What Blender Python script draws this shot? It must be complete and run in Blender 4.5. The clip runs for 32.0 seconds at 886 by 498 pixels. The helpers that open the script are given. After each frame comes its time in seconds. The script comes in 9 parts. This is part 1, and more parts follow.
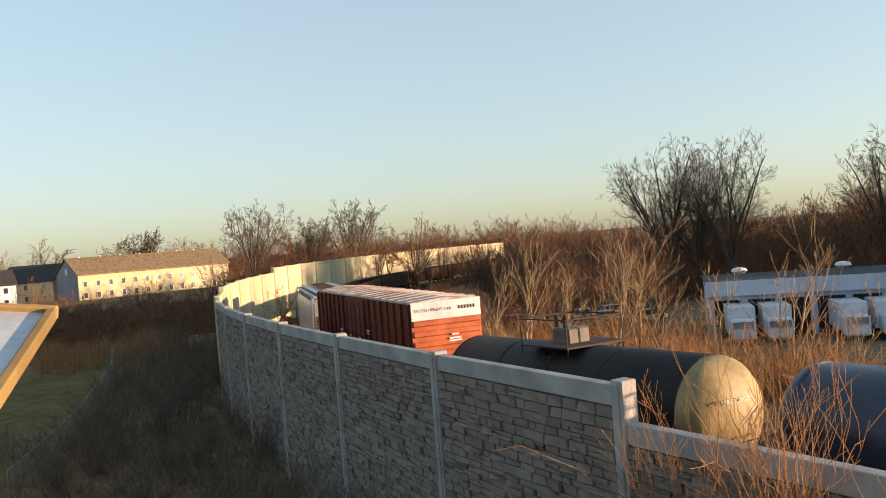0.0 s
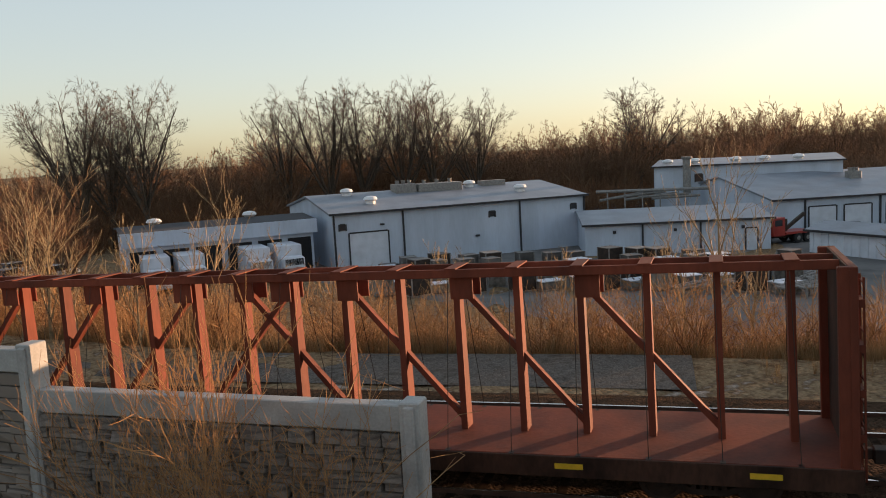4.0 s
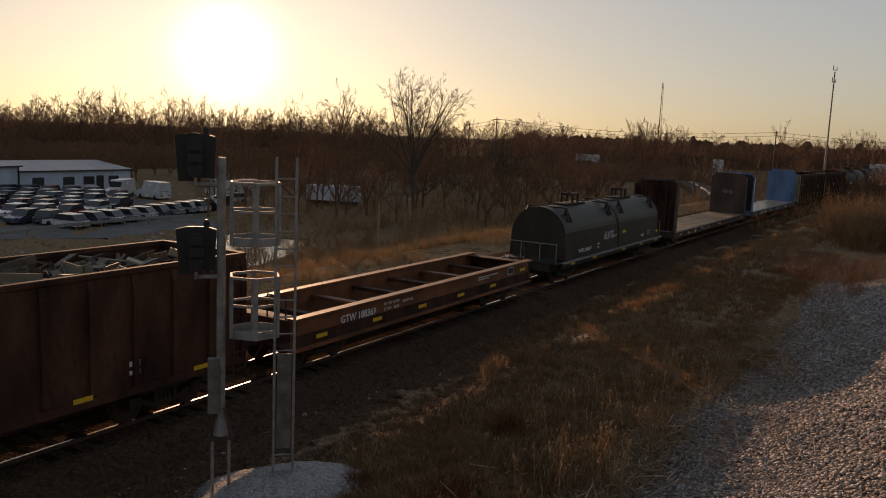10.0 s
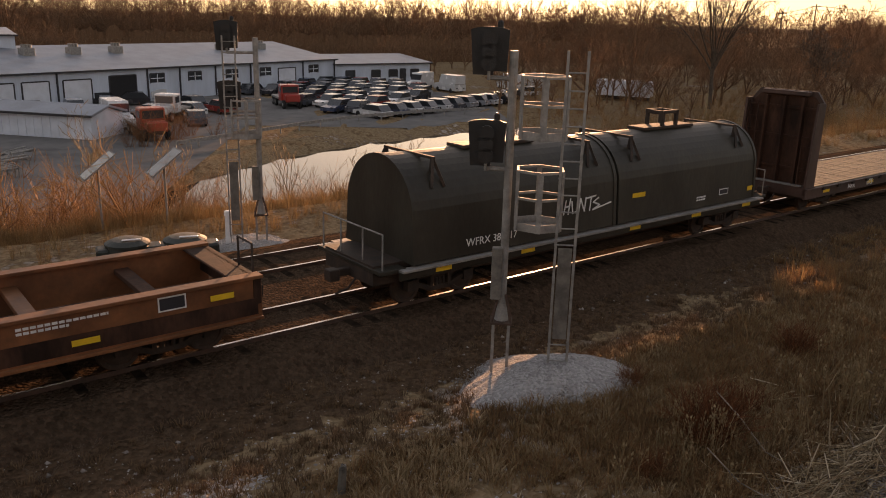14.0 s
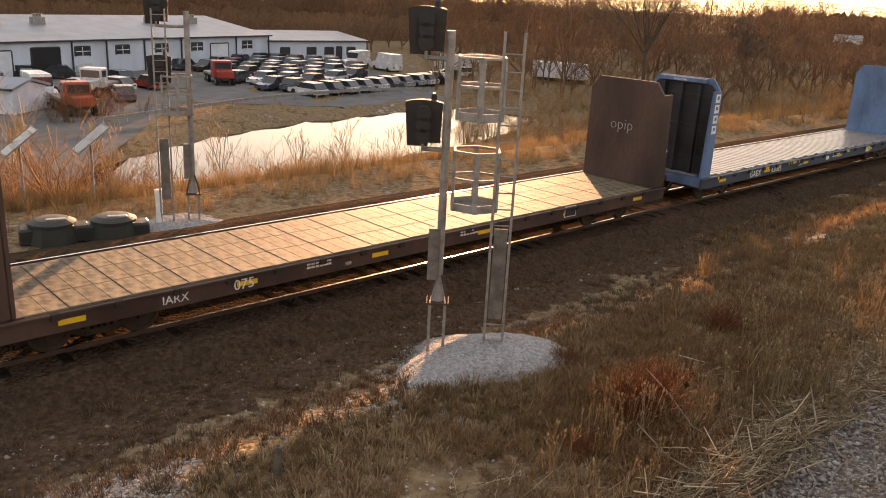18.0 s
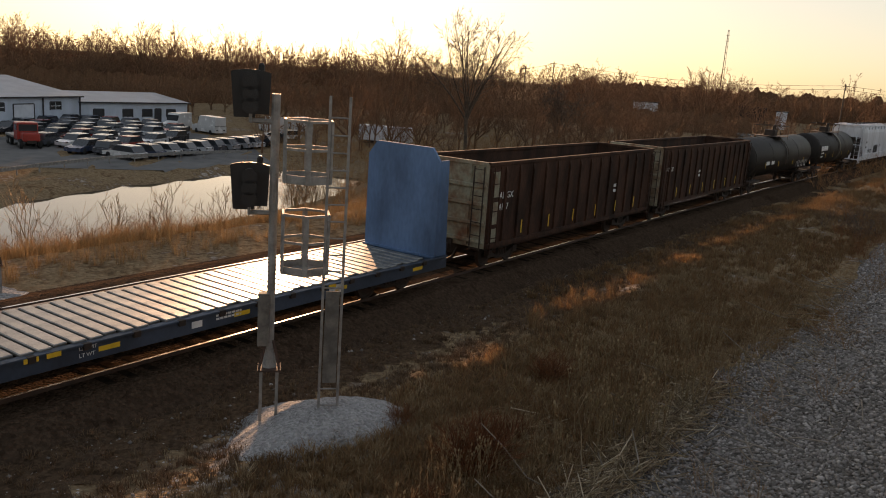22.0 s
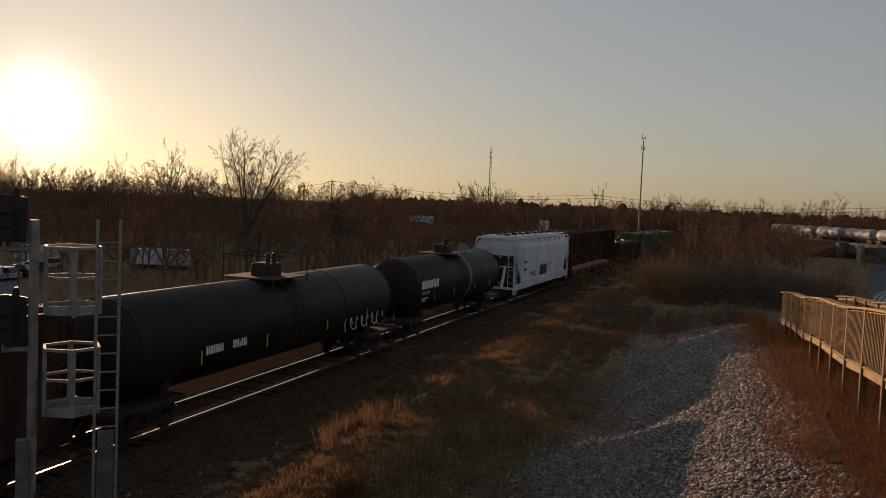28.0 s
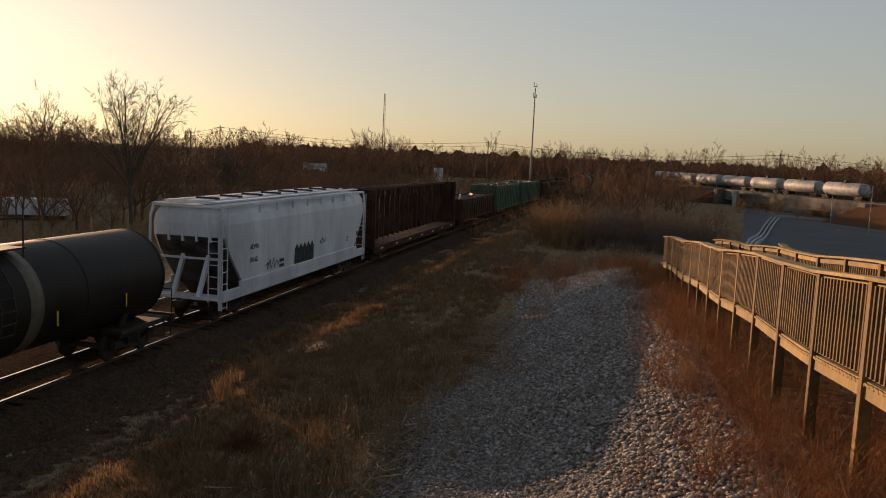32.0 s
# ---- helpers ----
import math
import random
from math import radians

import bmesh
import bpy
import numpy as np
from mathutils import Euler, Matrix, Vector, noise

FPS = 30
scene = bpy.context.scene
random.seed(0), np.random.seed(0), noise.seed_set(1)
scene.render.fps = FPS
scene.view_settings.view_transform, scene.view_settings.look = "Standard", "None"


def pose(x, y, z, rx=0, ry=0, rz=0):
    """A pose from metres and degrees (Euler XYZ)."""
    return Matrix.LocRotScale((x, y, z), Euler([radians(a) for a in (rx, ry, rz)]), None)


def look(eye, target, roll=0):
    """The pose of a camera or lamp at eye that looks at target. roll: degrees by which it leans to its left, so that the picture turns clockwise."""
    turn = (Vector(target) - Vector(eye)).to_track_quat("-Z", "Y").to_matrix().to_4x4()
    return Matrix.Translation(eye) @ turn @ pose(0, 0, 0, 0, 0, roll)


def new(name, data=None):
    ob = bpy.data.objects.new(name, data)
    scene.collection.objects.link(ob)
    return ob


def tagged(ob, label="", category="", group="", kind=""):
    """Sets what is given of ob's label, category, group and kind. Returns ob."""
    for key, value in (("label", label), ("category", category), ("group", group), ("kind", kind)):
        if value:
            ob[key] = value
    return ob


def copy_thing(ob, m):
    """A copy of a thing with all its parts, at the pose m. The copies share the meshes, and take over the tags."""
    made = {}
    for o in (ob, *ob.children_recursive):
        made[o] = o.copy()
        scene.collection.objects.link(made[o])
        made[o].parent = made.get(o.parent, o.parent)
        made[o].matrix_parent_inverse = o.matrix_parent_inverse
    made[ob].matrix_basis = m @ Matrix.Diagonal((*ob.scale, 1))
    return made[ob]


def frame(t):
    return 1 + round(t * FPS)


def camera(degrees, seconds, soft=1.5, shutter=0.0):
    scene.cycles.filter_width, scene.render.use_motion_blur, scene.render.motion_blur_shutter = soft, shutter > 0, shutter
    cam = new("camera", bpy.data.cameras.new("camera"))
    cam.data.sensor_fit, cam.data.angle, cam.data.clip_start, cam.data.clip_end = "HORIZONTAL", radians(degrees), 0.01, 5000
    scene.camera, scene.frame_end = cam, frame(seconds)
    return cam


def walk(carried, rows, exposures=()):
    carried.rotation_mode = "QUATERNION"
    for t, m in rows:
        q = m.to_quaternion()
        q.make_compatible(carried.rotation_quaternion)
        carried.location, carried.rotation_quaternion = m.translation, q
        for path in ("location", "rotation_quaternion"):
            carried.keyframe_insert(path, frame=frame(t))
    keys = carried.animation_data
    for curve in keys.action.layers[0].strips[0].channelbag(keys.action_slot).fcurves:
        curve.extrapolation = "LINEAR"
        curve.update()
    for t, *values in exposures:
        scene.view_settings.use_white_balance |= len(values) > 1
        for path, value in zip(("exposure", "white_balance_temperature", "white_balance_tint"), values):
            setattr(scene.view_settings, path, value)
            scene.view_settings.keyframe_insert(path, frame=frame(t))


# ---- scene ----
# camera: stands on a lookout 7 m over the rails and pans from one end of the line to the other
EYE = (0.0, 0.0, 7.0)
TURNS = [  # seconds, tilt, roll, heading
    (0.0, 89.27, 4.37, -1.22),
    (0.5, 88.81, 4.37, -1.72),
    (1.0, 88.08, 4.34, -2.89),
    (1.5, 87.52, 4.37, -5.10),
    (2.0, 86.44, 4.08, -12.07),
    (2.5, 85.47, 3.58, -18.36),
    (3.0, 84.57, 2.84, -26.46),
    (3.5, 84.31, 2.72, -33.40),
    (5.5, 78.85, 1.22, -60.68),
    (6.0, 79.49, -0.92, -65.70),
    (6.5, 81.16, -2.13, -81.78),
    (7.0, 85.91, 0.92, -97.20),
    (7.5, 86.50, 1.50, -103.19),
    (8.0, 84.43, -1.16, -102.74),
    (8.5, 82.16, -1.78, -107.61),
    (9.0, 81.66, -2.17, -111.98),
    (9.5, 81.67, -2.22, -113.76),
    (10.0, 81.96, -2.38, -114.09),
    (10.5, 82.05, -2.43, -114.51),
    (11.0, 81.90, -2.58, -116.35),
    (11.5, 81.80, -2.77, -119.35),
    (12.0, 81.98, -2.20, -110.19),
    (12.5, 78.93, -2.50, -100.82),
    (13.0, 76.89, -2.06, -97.59),
    (13.5, 74.28, -1.30, -94.14),
    (15.5, 72.44, -2.46, -95.14),
    (16.0, 72.23, -2.60, -95.98),
    (16.5, 72.09, -2.65, -96.62),
    (17.0, 72.14, -2.42, -97.00),
    (17.5, 72.35, -2.68, -97.49),
    (18.0, 72.75, -2.94, -98.28),
    (18.5, 73.00, -3.02, -98.57),
    (19.0, 73.47, -3.15, -99.25),
    (19.5, 74.09, -3.43, -100.55),
    (20.0, 75.40, -3.50, -102.23),
    (20.5, 76.07, -3.60, -103.55),
    (21.0, 76.58, -3.69, -104.80),
    (21.5, 76.90, -3.81, -105.82),
    (22.0, 77.80, -4.05, -110.27),
    (22.5, 81.46, -3.66, -116.56),
    (23.0, 82.92, -3.49, -119.48),
    (23.5, 83.83, -3.50, -121.66),
    (24.0, 84.29, -3.60, -123.00),
    (24.5, 84.96, -3.50, -123.67),
    (25.0, 85.70, -3.27, -124.47),
    (25.5, 85.84, -3.26, -124.92),
    (26.0, 86.13, -2.85, -125.07),
    (26.5, 86.47, -2.64, -125.27),
    (28.5, 86.80, -2.40, -125.70),
    (29.0, 86.76, -2.28, -125.83),
    (29.5, 86.72, -2.24, -126.03),
    (30.0, 86.47, -2.36, -126.71),
    (30.5, 85.68, -2.54, -128.52),
    (31.0, 84.53, -3.65, -130.02),
    (31.5, 83.69, -3.48, -131.32),
    (32.0, 83.41, -2.59, -133.07),

]
cam = camera(57.26, 32.0, soft=1.0)
EXPOSURES = [  # seconds, stops, kelvin, tint
    (0.0, 1.45, 6400, 24), (2.0, 1.4, 6600, 26), (3.5, 1.38, 6900, 29), (6.0, 1.35, 7400, 34), (7.0, 0.6, 7100, 34), (8.0, 0.22, 7100, 33), (9.0, 0.26, 7000, 36), (10.0, 0.38, 7200, 37),
    (12.0, 0.45, 7300, 39), (13.5, 0.95, 8300, 46), (15.5, 2.45, 9000, 46), (17.0, 2.4, 8900, 44), (19.0, 2.2, 8800, 42), (21.0, 1.65, 8300, 38), (22.0, 1.2, 7700, 36), (23.0, 0.55, 7300, 33),
    (26.0, 0.15, 7200, 34), (30.0, 0.12, 7200, 34), (32.0, 0.5, 7200, 34)]
walk(cam, [(t, pose(*EYE, a, b, c)) for t, a, b, c in TURNS], EXPOSURES)

# sky and sun: low evening sun
SUN_AZ, SUN_EL = 99.3, 4.8
SUN_DIR = Vector((math.sin(radians(SUN_AZ)) * math.cos(radians(SUN_EL)), math.cos(radians(SUN_AZ)) * math.cos(radians(SUN_EL)), math.sin(radians(SUN_EL))))
world = bpy.data.worlds.new("world")
scene.world = world
world.use_nodes = True
wn, wl = world.node_tree.nodes, world.node_tree.links
sky = wn.new("ShaderNodeTexSky")
sky.sky_type, sky.sun_disc = "NISHITA", False
sky.sun_elevation, sky.sun_rotation = radians(SUN_EL), radians(SUN_AZ)
sky.air_density, sky.dust_density, sky.ozone_density = 1.0, 1.0, 2.0
wn["Background"].inputs[1].default_value = 0.15
# haze: the sky's range is softened, and a glow for lens bloom added round the sun
soften = wn.new("ShaderNodeGamma")
soften.inputs[1].default_value = 0.45
pale = wn.new("ShaderNodeHueSaturation")
pale.inputs["Saturation"].default_value, pale.inputs["Value"].default_value = 0.93, 1.45
place = wn.new("ShaderNodeTexCoord")
near = wn.new("ShaderNodeVectorMath")
near.operation = "DOT_PRODUCT"
near.inputs[1].default_value = SUN_DIR
glow = wn.new("ShaderNodeMapRange")
for key, v in (("From Min", 0.985), ("From Max", 1.0), ("To Min", 0.0), ("To Max", 1.0)):
    glow.inputs[key].default_value = v
fade = wn.new("ShaderNodeMath")
fade.operation, fade.inputs[1].default_value = "POWER", 13.0
swell = wn.new("ShaderNodeMath")
swell.operation, swell.inputs[1].default_value = "MULTIPLY", 4.5
both = wn.new("ShaderNodeMix")
both.data_type, both.blend_type, both.inputs[0].default_value = "RGBA", "ADD", 1.0
wl.new(sky.outputs[0], soften.inputs[0])
wl.new(soften.outputs[0], pale.inputs["Color"])
wl.new(place.outputs["Generated"], near.inputs[0])
wl.new(near.outputs["Value"], glow.inputs["Value"])
cool = wn.new("ShaderNodeMix")
cool.data_type, cool.blend_type, cool.inputs[0].default_value = "RGBA", "MULTIPLY", 1.0
cool.inputs["B"].default_value = (0.85, 1.0, 0.96, 1)
wl.new(pale.outputs[0], cool.inputs["A"])
wl.new(cool.outputs["Result"], both.inputs["A"])
wl.new(glow.outputs[0], fade.inputs[0])
wl.new(fade.outputs[0], swell.inputs[0])
wl.new(swell.outputs[0], both.inputs["B"])
wl.new(both.outputs["Result"], wn["Background"].inputs[0])
sun = new("sun", bpy.data.lights.new("sun", "SUN"))
sun.data.energy, sun.data.angle, sun.data.color = 4.3, radians(0.6), (1.0, 0.69, 0.38)
sun.matrix_world = look((0, 0, 60), (-SUN_DIR.x, -SUN_DIR.y, 60 - SUN_DIR.z))

# ---- materials ----
MATS = {}


def mat(name, col, rough=0.7, metal=0.0, var=0.25, scale=3.0, bump=0.15, col2=None, fine=40.0, spec=0.4, rand=0.0, space="Object", stretch=(1, 1, 1)):
    """A paint, metal, wood or earth: two scales of variation, relief, and a shift from piece to piece."""
    if name in MATS:
        return MATS[name]
    m = bpy.data.materials.new(name)
    m.use_nodes = True
    N, L = m.node_tree.nodes, m.node_tree.links
    b = N["Principled BSDF"]
    b.inputs["Metallic"].default_value = metal
    b.inputs["Specular IOR Level"].default_value = spec
    tc = N.new("ShaderNodeTexCoord")
    mp = N.new("ShaderNodeMapping")
    mp.inputs["Scale"].default_value = stretch
    L.new(tc.outputs[space], mp.inputs[0])
    n1 = N.new("ShaderNodeTexNoise")
    n1.inputs["Scale"].default_value, n1.inputs["Detail"].default_value = scale, 5
    n2 = N.new("ShaderNodeTexNoise")
    n2.inputs["Scale"].default_value, n2.inputs["Detail"].default_value = fine, 3
    L.new(mp.outputs[0], n1.inputs[0])
    L.new(mp.outputs[0], n2.inputs[0])
    c2 = col2 or tuple(max(0.0, c * (1 - var * 1.6)) for c in col)
    ramp = N.new("ShaderNodeValToRGB")
    ramp.color_ramp.elements[0].position, ramp.color_ramp.elements[1].position = 0.32, 0.62
    ramp.color_ramp.elements[0].color, ramp.color_ramp.elements[1].color = (*c2, 1), (*col, 1)
    L.new(n1.outputs[0], ramp.inputs[0])
    mx = N.new("ShaderNodeMix")
    mx.data_type, mx.blend_type = "RGBA", "MULTIPLY"
    mx.inputs[0].default_value = var
    r2 = N.new("ShaderNodeValToRGB")
    r2.color_ramp.elements[0].position, r2.color_ramp.elements[1].position = 0.3, 0.7
    r2.color_ramp.elements[0].color = (0.35, 0.35, 0.35, 1)
    L.new(n2.outputs[0], r2.inputs[0])
    L.new(ramp.outputs[0], mx.inputs["A"])
    L.new(r2.outputs[0], mx.inputs["B"])
    out = mx.outputs["Result"]
    if rand:
        oi = N.new("ShaderNodeObjectInfo")
        hs = N.new("ShaderNodeHueSaturation")
        mr = N.new("ShaderNodeMapRange")
        mr.inputs["To Min"].default_value, mr.inputs["To Max"].default_value = 1 - rand, 1 + rand
        L.new(oi.outputs["Random"], mr.inputs[0])
        L.new(mr.outputs[0], hs.inputs["Value"])
        L.new(out, hs.inputs["Color"])
        out = hs.outputs[0]
    L.new(out, b.inputs["Base Color"])
    rr = N.new("ShaderNodeMapRange")
    rr.inputs["To Min"].default_value, rr.inputs["To Max"].default_value = max(0.05, rough - 0.12), min(1, rough + 0.12)
    L.new(n1.outputs[0], rr.inputs[0])
    L.new(rr.outputs[0], b.inputs["Roughness"])
    if bump:
        bp = N.new("ShaderNodeBump")
        bp.inputs["Strength"].default_value, bp.inputs["Distance"].default_value = bump, 0.03
        L.new(n2.outputs[0], bp.inputs["Height"])
        L.new(bp.outputs[0], b.inputs["Normal"])
    MATS[name] = m
    return m


def island_mat(name, cols, rough=0.9, trans=0.0):
    """Many small joined pieces, each island of its own shade."""
    m = bpy.data.materials.new(name)
    m.use_nodes = True
    N, L = m.node_tree.nodes, m.node_tree.links
    b = N["Principled BSDF"]
    g = N.new("ShaderNodeNewGeometry")
    r = N.new("ShaderNodeValToRGB")
    el = r.color_ramp.elements
    el[0].color, el[-1].color = (*cols[0], 1), (*cols[-1], 1)
    for i, c in enumerate(cols[1:-1]):
        e = el.new((i + 1) / (len(cols) - 1))
        e.color = (*c, 1)
    L.new(g.outputs["Random Per Island"], r.inputs[0])
    L.new(r.outputs[0], b.inputs["Base Color"])
    b.inputs["Roughness"].default_value = rough
    b.inputs["Specular IOR Level"].default_value = 0.15
    if trans:
        t = N.new("ShaderNodeBsdfTranslucent")
        L.new(r.outputs[0], t.inputs[0])
        s = N.new("ShaderNodeMixShader")
        s.inputs[0].default_value = trans
        L.new(b.outputs[0], s.inputs[1])
        L.new(t.outputs[0], s.inputs[2])
        L.new(s.outputs[0], N["Material Output"].inputs[0])
    MATS[name] = m
    return m


RUST = mat("rusty_brown_paint", (0.10, 0.043, 0.026), 0.8, var=0.45, scale=1.2, fine=9, stretch=(1, 1, 0.35), spec=0.22)
DARKRUST = mat("dark_rusty_steel", (0.075, 0.034, 0.021), 0.8, var=0.45, scale=1.5, fine=12, stretch=(1, 1, 0.4), spec=0.2)
SCRAP = mat("scrap_steel", (0.30, 0.25, 0.19), 0.45, 0.55, var=0.5, scale=2, fine=14, rand=0.6)
OXIDE = mat("oxide_red_paint", (0.19, 0.045, 0.024), 0.75, spec=0.2, var=0.3, scale=0.9, fine=10, stretch=(1, 1, 0.3))
ORANGE = mat("orange_red_paint", (0.50, 0.12, 0.04), 0.55, var=0.3, scale=1.2, fine=10)
BLACK = mat("black_tank_paint", (0.025, 0.020, 0.017), 0.58, var=0.35, scale=0.9, fine=8, stretch=(1, 1, 0.5), spec=0.18)
SOOT = mat("running_gear_steel", (0.055, 0.035, 0.025), 0.75, var=0.4, scale=3, fine=20)
BLUE = mat("pale_blue_paint", (0.10, 0.20, 0.36), 0.55, var=0.3, scale=0.9, fine=9, stretch=(1, 1, 0.4))
GREENGON = mat("dull_green_paint", (0.07, 0.12, 0.07), 0.65, var=0.35, scale=0.9, fine=9)
OLIVE = mat("dark_olive_paint", (0.042, 0.037, 0.028), 0.5, spec=0.25, var=0.3, scale=0.8, fine=9, stretch=(1, 1, 0.4))
# hopper white darkened: the shade under the ends is put into the colour
SHADEDWHITE = mat("shaded_white_paint", (0.20, 0.19, 0.18), 0.7, var=0.45, scale=1.2, fine=9, col2=(0.07, 0.05, 0.04))
BRIDGECAR = mat("dull_white_tank_paint", (0.36, 0.37, 0.38), 0.6, var=0.3, scale=0.8, fine=6)
WHITECAR = mat("white_hopper_paint", (0.66, 0.68, 0.72), 0.5, var=0.2, scale=0.6, fine=6, stretch=(1, 1, 0.3))
GREYCAR = mat("silver_grey_paint", (0.42, 0.42, 0.43), 0.42, 0.2, var=0.2, scale=0.8, fine=8)
CREAM = mat("tan_tank_end_paint", (0.36, 0.275, 0.125), 0.6, var=0.3, scale=1.0, fine=8)
WHITEPAINT = mat("white_marking_paint", (0.72, 0.72, 0.70), 0.6, var=0.15, scale=4, bump=0.02)
YELLOWTAPE = mat("yellow_reflector", (0.75, 0.45, 0.03), 0.4, var=0.1, scale=6, bump=0)
DECKWOOD = mat("worn_plank_deck", (0.25, 0.19, 0.118), 0.78, var=0.5, scale=2.2, fine=18, stretch=(1.0, 1.6, 1), rand=0.2, spec=0.35, space="Generated")
DECKSTEEL = mat("ribbed_steel_deck", (0.30, 0.29, 0.27), 0.32, 0.5, var=0.3, scale=2, fine=16, rand=0.1)
TAGBLUE = mat("blue_grey_spray_paint", (0.20, 0.36, 0.46), 0.6, var=0.15, scale=4, bump=0)
TAGRED = mat("red_spray_paint", (0.50, 0.12, 0.08), 0.6, var=0.15, scale=4, bump=0)
TAGBLACK = mat("black_spray_paint", (0.03, 0.03, 0.035), 0.6, var=0.15, scale=4, bump=0)
DOMEGREY = mat("grey_tan_dome_paint", (0.15, 0.13, 0.095), 0.6, var=0.3, scale=2, fine=10)
RAIL = mat("polished_rail_steel", (0.55, 0.52, 0.50), 0.22, 1.0, var=0.15, scale=6, bump=0.02)
RAILSIDE = mat("rusted_rail_side", (0.09, 0.05, 0.035), 0.8, var=0.3)
TIE = mat("creosote_tie", (0.052, 0.036, 0.026), 1.0, var=0.4, scale=5, rand=0.3, spec=0.0)
GALV = mat("galvanised_steel", (0.31, 0.295, 0.275), 0.72, 0.3, var=0.25, scale=5, fine=30)
GALVDULL = mat("dull_grey_steel", (0.19, 0.172, 0.15), 0.8, 0.1, var=0.3, scale=4, fine=20)
SIGNALBLACK = mat("signal_black", (0.014, 0.013, 0.013), 0.55, var=0.2, scale=4)
CONCRETE = mat("cast_concrete", (0.40, 0.39, 0.37), 0.85, var=0.25, scale=1.0, fine=24)
STONE = mat("cast_stone_block", (0.245, 0.205, 0.175), 0.92, var=0.4, scale=2.2, fine=14, bump=0.6, rand=0.16)
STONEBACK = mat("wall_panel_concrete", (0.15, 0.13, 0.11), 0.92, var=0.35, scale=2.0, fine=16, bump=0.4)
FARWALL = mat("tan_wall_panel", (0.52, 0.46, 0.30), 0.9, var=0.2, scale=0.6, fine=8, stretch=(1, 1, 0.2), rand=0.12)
SIDING = mat("pale_blue_grey_siding", (0.50, 0.57, 0.66), 0.6, var=0.12, scale=0.5, fine=5, stretch=(1, 1, 0.2))
ROOFMETAL = mat("grey_metal_roof", (0.26, 0.29, 0.33), 0.5, 0.3, var=0.2, scale=0.4, fine=5)
ROOFDARK = mat("dark_felt_roof", (0.05, 0.05, 0.055), 0.8, var=0.3, scale=0.5, fine=5)
TRIM = mat("dark_roof_trim", (0.035, 0.035, 0.04), 0.6)
DOORWHITE = mat("white_door_panel", (0.62, 0.66, 0.72), 0.5, var=0.1, scale=1)
# flat near-black sheet: the shade inside open bays is painted on the wall
DARKOPEN = mat("painted_bay_shade", (0.02, 0.02, 0.022), 0.9, var=0.2)
GLASS = mat("dark_window_glass", (0.03, 0.035, 0.04), 0.1, var=0.1, bump=0, spec=0.8)
HOUSEWALL = mat("cream_house_siding", (0.50, 0.44, 0.28), 0.8, var=0.12, scale=0.6, fine=5)
HOUSEGREY = mat("grey_house_gable", (0.22, 0.24, 0.30), 0.8, var=0.15, scale=0.6)
SHINGLE = mat("brown_shingle_roof", (0.22, 0.16, 0.09), 0.9, var=0.3, scale=1.5, fine=8)
SHINGLEDK = mat("dark_shingle_roof", (0.05, 0.045, 0.05), 0.9, var=0.3, scale=1.5, fine=8)
LUMBER = mat("weathered_yellow_lumber", (0.34, 0.225, 0.075), 0.75, var=0.35, scale=2.0, fine=18, rand=0.25, stretch=(1, 1, 0.3))
PLASTICGREEN = mat("dark_green_plastic_lid", (0.028, 0.033, 0.026), 0.55, var=0.2, scale=3)
PVC = mat("white_pvc_pipe", (0.75, 0.75, 0.75), 0.4, var=0.1)
CRATE = mat("grey_crate_sheet", (0.16, 0.15, 0.14), 0.6, var=0.35, scale=1.0, rand=0.5)
ASPHALT = mat("worn_asphalt", (0.06, 0.063, 0.07), 0.85, var=0.3, scale=0.2, fine=3, space="Object")
TYRE = mat("tyre_rubber", (0.02, 0.02, 0.02), 0.9)
BARK = mat("bare_bark", (0.13, 0.095, 0.07), 0.95, var=0.35, scale=4, bump=0.3)
BARKPALE = mat("pale_young_bark", (0.38, 0.27, 0.15), 0.9, var=0.3, scale=4, bump=0.2)


# ---- building blocks ----
def link(bm, name, material, parent=None, label="", smooth=False):
    me = bpy.data.meshes.new(name)
    bm.to_mesh(me)
    bm.free()
    me.materials.append(material)
    if smooth:
        me.polygons.foreach_set("use_smooth", [True] * len(me.polygons))
    ob = new(name, me)
    if parent is not None:
        ob.parent = parent
    if label:
        ob["label"] = label
    return ob


def part(name, bm, material, parent, label="", smooth=False):
    return link(bm, name, material, parent, label, smooth)


def box(bm, c, size, rot=None, bevel=0.0):
    """A box of that size about the centre c, added to bm."""
    m = Matrix.Translation(c) @ (rot or Matrix.Identity(4)) @ Matrix.Diagonal((*size, 1))
    r = bmesh.ops.create_cube(bm, size=1, matrix=m)
    if bevel:
        es = list({e for v in r["verts"] for e in v.link_edges})
        bmesh.ops.bevel(bm, geom=es, offset=bevel, segments=1, affect="EDGES")
    return bm


def B(*boxes, bevel=0.0):
    bm = bmesh.new()
    for c, s in boxes:
        box(bm, c, s, bevel=bevel)
    return bm


def bar(bm, a, b, w, h=None, up=(0, 0, 1)):
    """A square bar from a to b."""
    a, b = Vector(a), Vector(b)
    d = b - a
    x = d.normalized()
    u = Vector(up)
    if abs(x.dot(u)) > 0.98:
        u = Vector((1, 0, 0))
    y = u.cross(x).normalized()
    z = x.cross(y)
    r = Matrix((x, y, z)).transposed().to_4x4()
    return box(bm, (a + b) / 2, (d.length, w, h or w), r)


